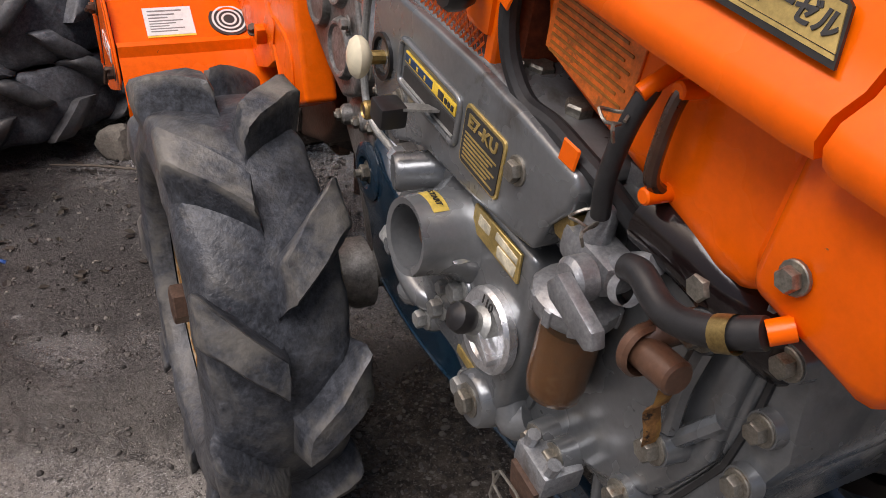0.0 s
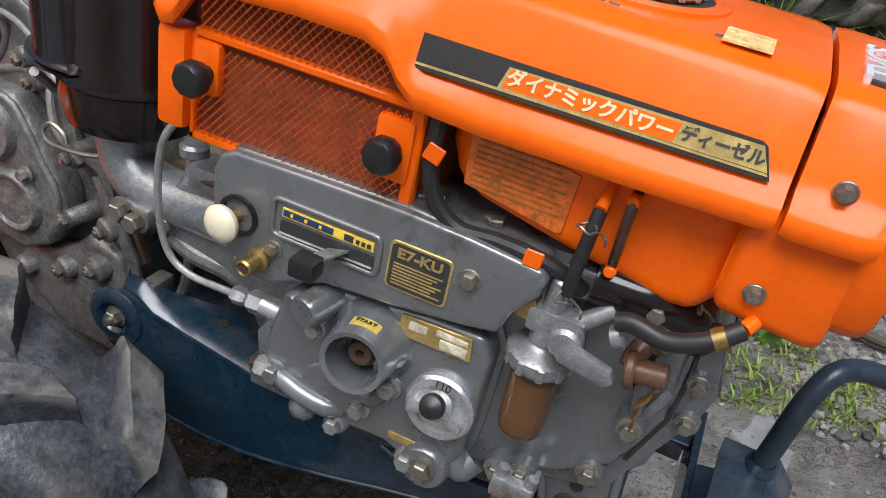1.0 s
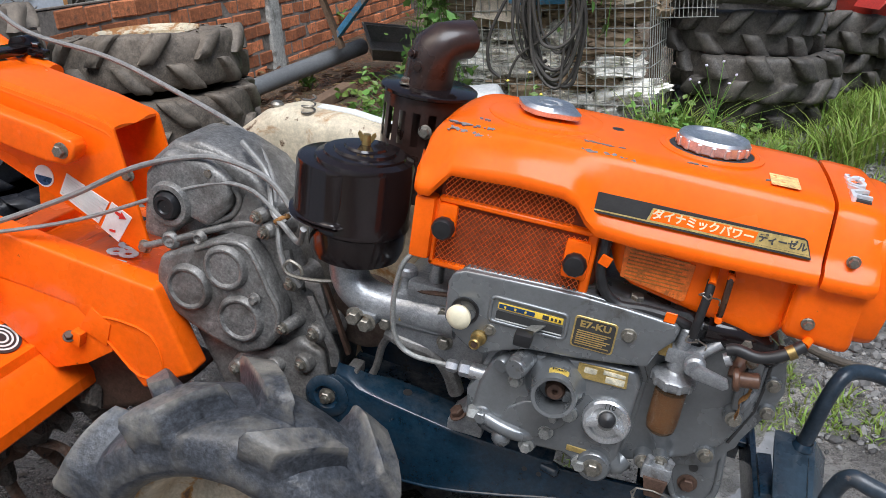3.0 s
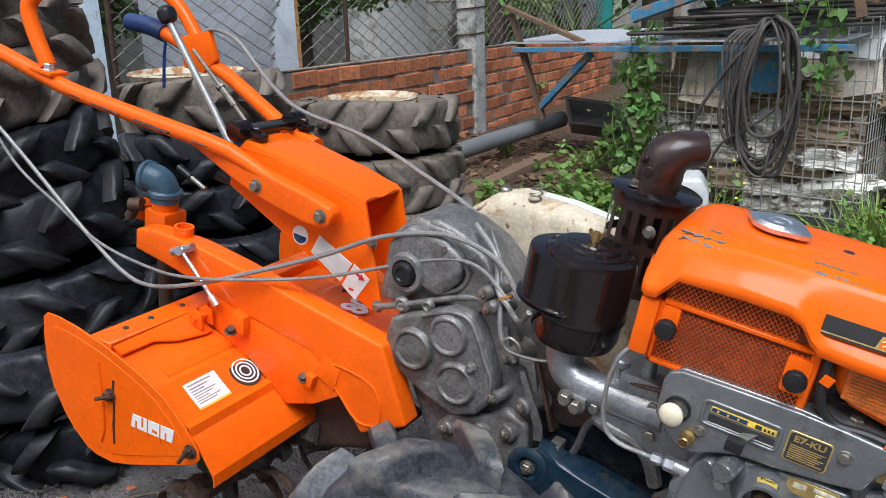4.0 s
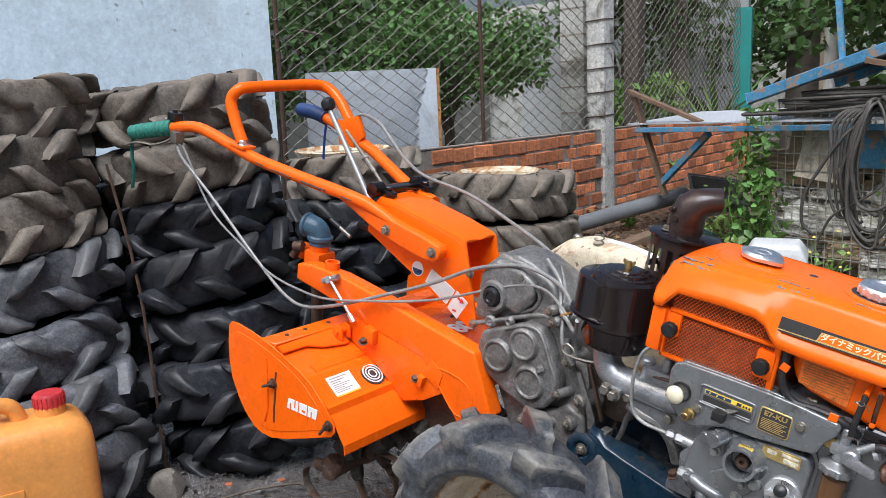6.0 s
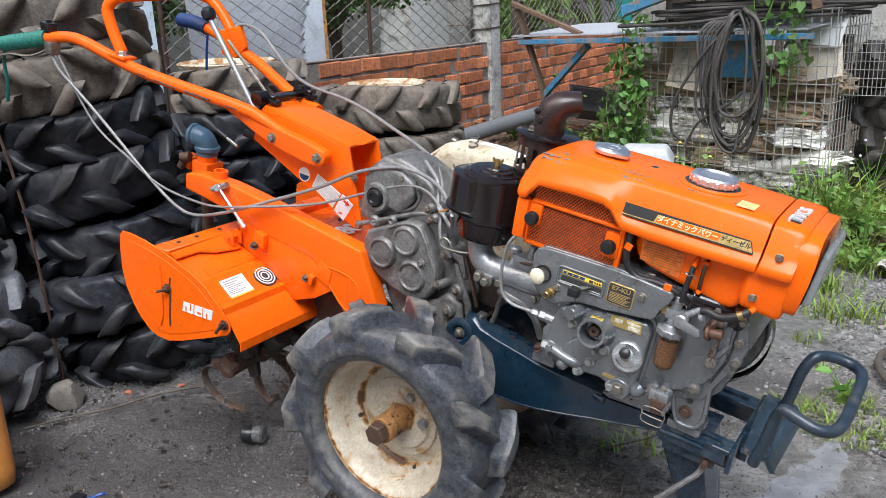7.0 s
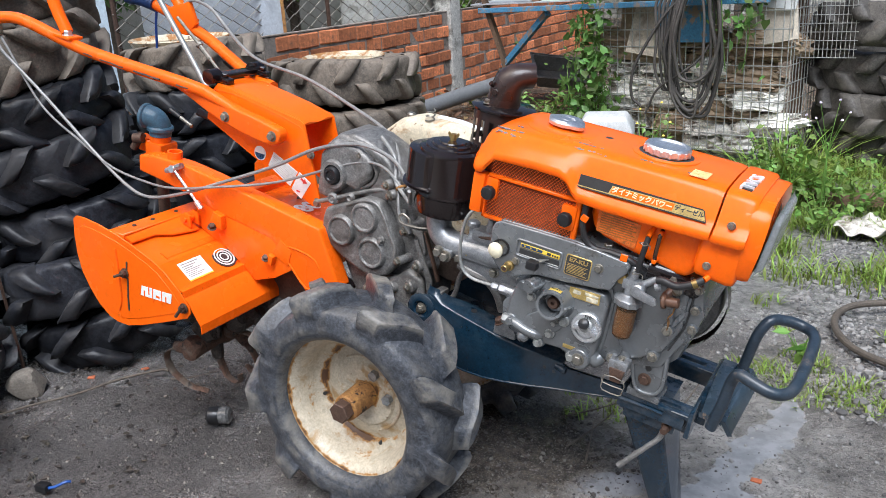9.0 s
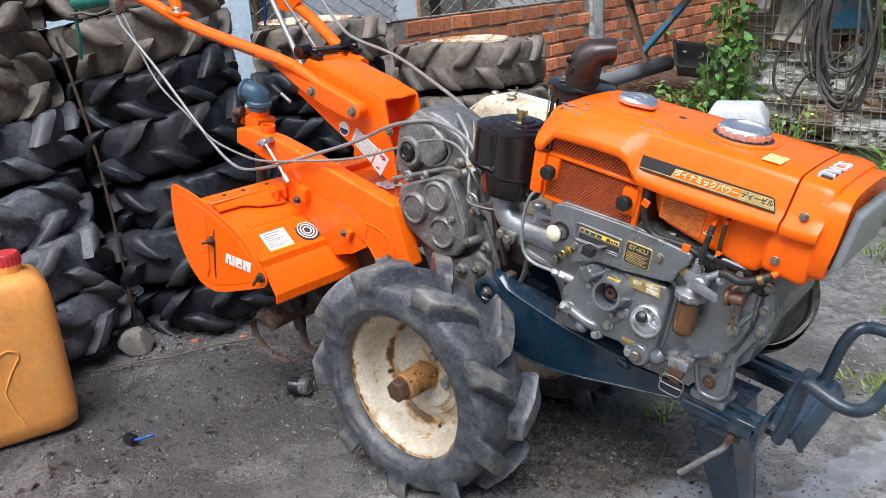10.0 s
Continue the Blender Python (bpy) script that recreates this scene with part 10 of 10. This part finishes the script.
for k, (x, y, h, r_) in enumerate(((-3.2, 5.3, 0.35, 0.35), (-2.75, 5.9, 0.30, 0.3), (-3.9, 5.0, 0.45, 0.4), (-3.2, 6.6, 0.5, 0.35), (-3.3, 7.4, 0.5, 0.4), (-3.5, 8.4, 0.6, 0.5))):
    weed(x, y, h, r_, 240, 0.09, 80 + k, WEED, "broad-leaved garden plant behind the fence")
bush(-3.55, 3.80, 0.3, 1.54, 0.85, 0.95, 0.50, 7500, 0.058, 3, BUSH, "dense glossy green bush behind the wire fence")
bush(-4.3, 2.6, 0.2, 1.7, 0.8, 0.9, 0.9, 2200, 0.08, 13, DARK_LEAF, "dark leafy shrub behind the fence")
bush(-3.9, 7.6, 0.2, 1.0, 0.8, 0.7, 0.5, 1300, 0.11, 23, WEED, "green broad-leaved shrub far behind the fence")
for k, (x, y, zc, r) in enumerate(((-6.5, 6.0, 2.2, 1.6), (-5.0, 9.5, 2.4, 1.7), (-1.2, 9.5, 2.2, 1.5), (1.5, 10.5, 2.2, 1.8), (-8.0, 4.0, 2.4, 1.6), (4.5, 10.0, 2.0, 1.9), (-3.3, 12.0, 2.6, 1.7))):
    bush(x, y, 0, zc, r, r, r * 0.8, 1900, 0.17, 50 + k, DARK_LEAF, "far dark green tree behind the yard", "tree")
TRUNK = mat("tree_bark", (0.16, 0.135, 0.11), 0.9, spread=0.3, scale=10, bump=0.6, bump_size=0.006)
for x, y, r, lab in ((-3.25, 12.0, 0.27, "thick grey-brown tree trunk behind the fence"), (-4.2, 9.6, 0.13, "dark tree trunk behind the fence")):
    t_ = thing("tree", noisy(tube([(x, y, 0.0), (x + 0.05, y, 1.2), (x, y + 0.05, 3.2)], (r * 1.15, r * 0.85), 16, 6), 0.02, 4), TRUNK, lab, "tree", smooth=60)
thing("timber_post", noisy(box(-2.86, -2.60, 11.55, 11.75, 0, 4.0, 0.01), 0.006, 6), mat("pale_timber", (0.42, 0.34, 0.25), 0.85, spread=0.25, scale=6), "pale weathered timber post by the trunk", "post")
# spiky plant
sk_ = root("spiky_plant", pose(-3.45, 9.2, 0.35) @ Matrix.Scale(1.5, 4), "spiky long-leaved plant behind the fence", "plant")
V, F = [], []
for k in range(70):
    a, l, up_ = rp.uniform(0, 6.283), rp.uniform(0.5, 0.95), rp.uniform(0.5, 1.3)
    j = len(V)
    for t, wd in ((0, 0.016), (0.4, 0.018), (0.75, 0.012), (1, 0.001)):
        r0, z_ = l * t * 0.8, l * up_ * t - 0.5 * l * t * t
        c_, s_ = math.cos(a), math.sin(a)
        V += [(r0 * c_ - s_ * wd, r0 * s_ + c_ * wd, z_ + 0.15), (r0 * c_ + s_ * wd, r0 * s_ - c_ * wd, z_ + 0.15)]
    F += [(j, j + 1, j + 3, j + 2), (j + 2, j + 3, j + 5, j + 4), (j + 4, j + 5, j + 7, j + 6)]
o = raw("foliage", V, F, VINE)
o.parent = sk_
# yard behind the fence: low planter, kerb
thing("planter", noisy(box(-3.9, -2.9, 7.6, 7.9, 0.2, 0.75, 0.02), 0.01, 5), BRICK, "low red brick planter in the yard behind", "planter")
for k, x in enumerate((-4.6, -4.2, -3.5)):
    thing("flower_pot", lathe([(0.10, 0), (0.14, 0.24), (0.15, 0.25), (0.13, 0.25), (0.12, 0.2), (0.0, 0.2)], (x, 5.6 + 0.2 * k, 0.2), (0, 0, 1), 18, caps=False), mat("terracotta", (0.22, 0.09, 0.06), 0.85), "brown clay flower pot in the yard behind", "flower pot", "flower pots")
thing("striped_barrier", join(cyl((-2.15, 9.6, 0), (-2.15, 9.6, 1.9), 0.09, seg=12)), LABEL_W, "red and white banded barrier post far behind", "barrier")
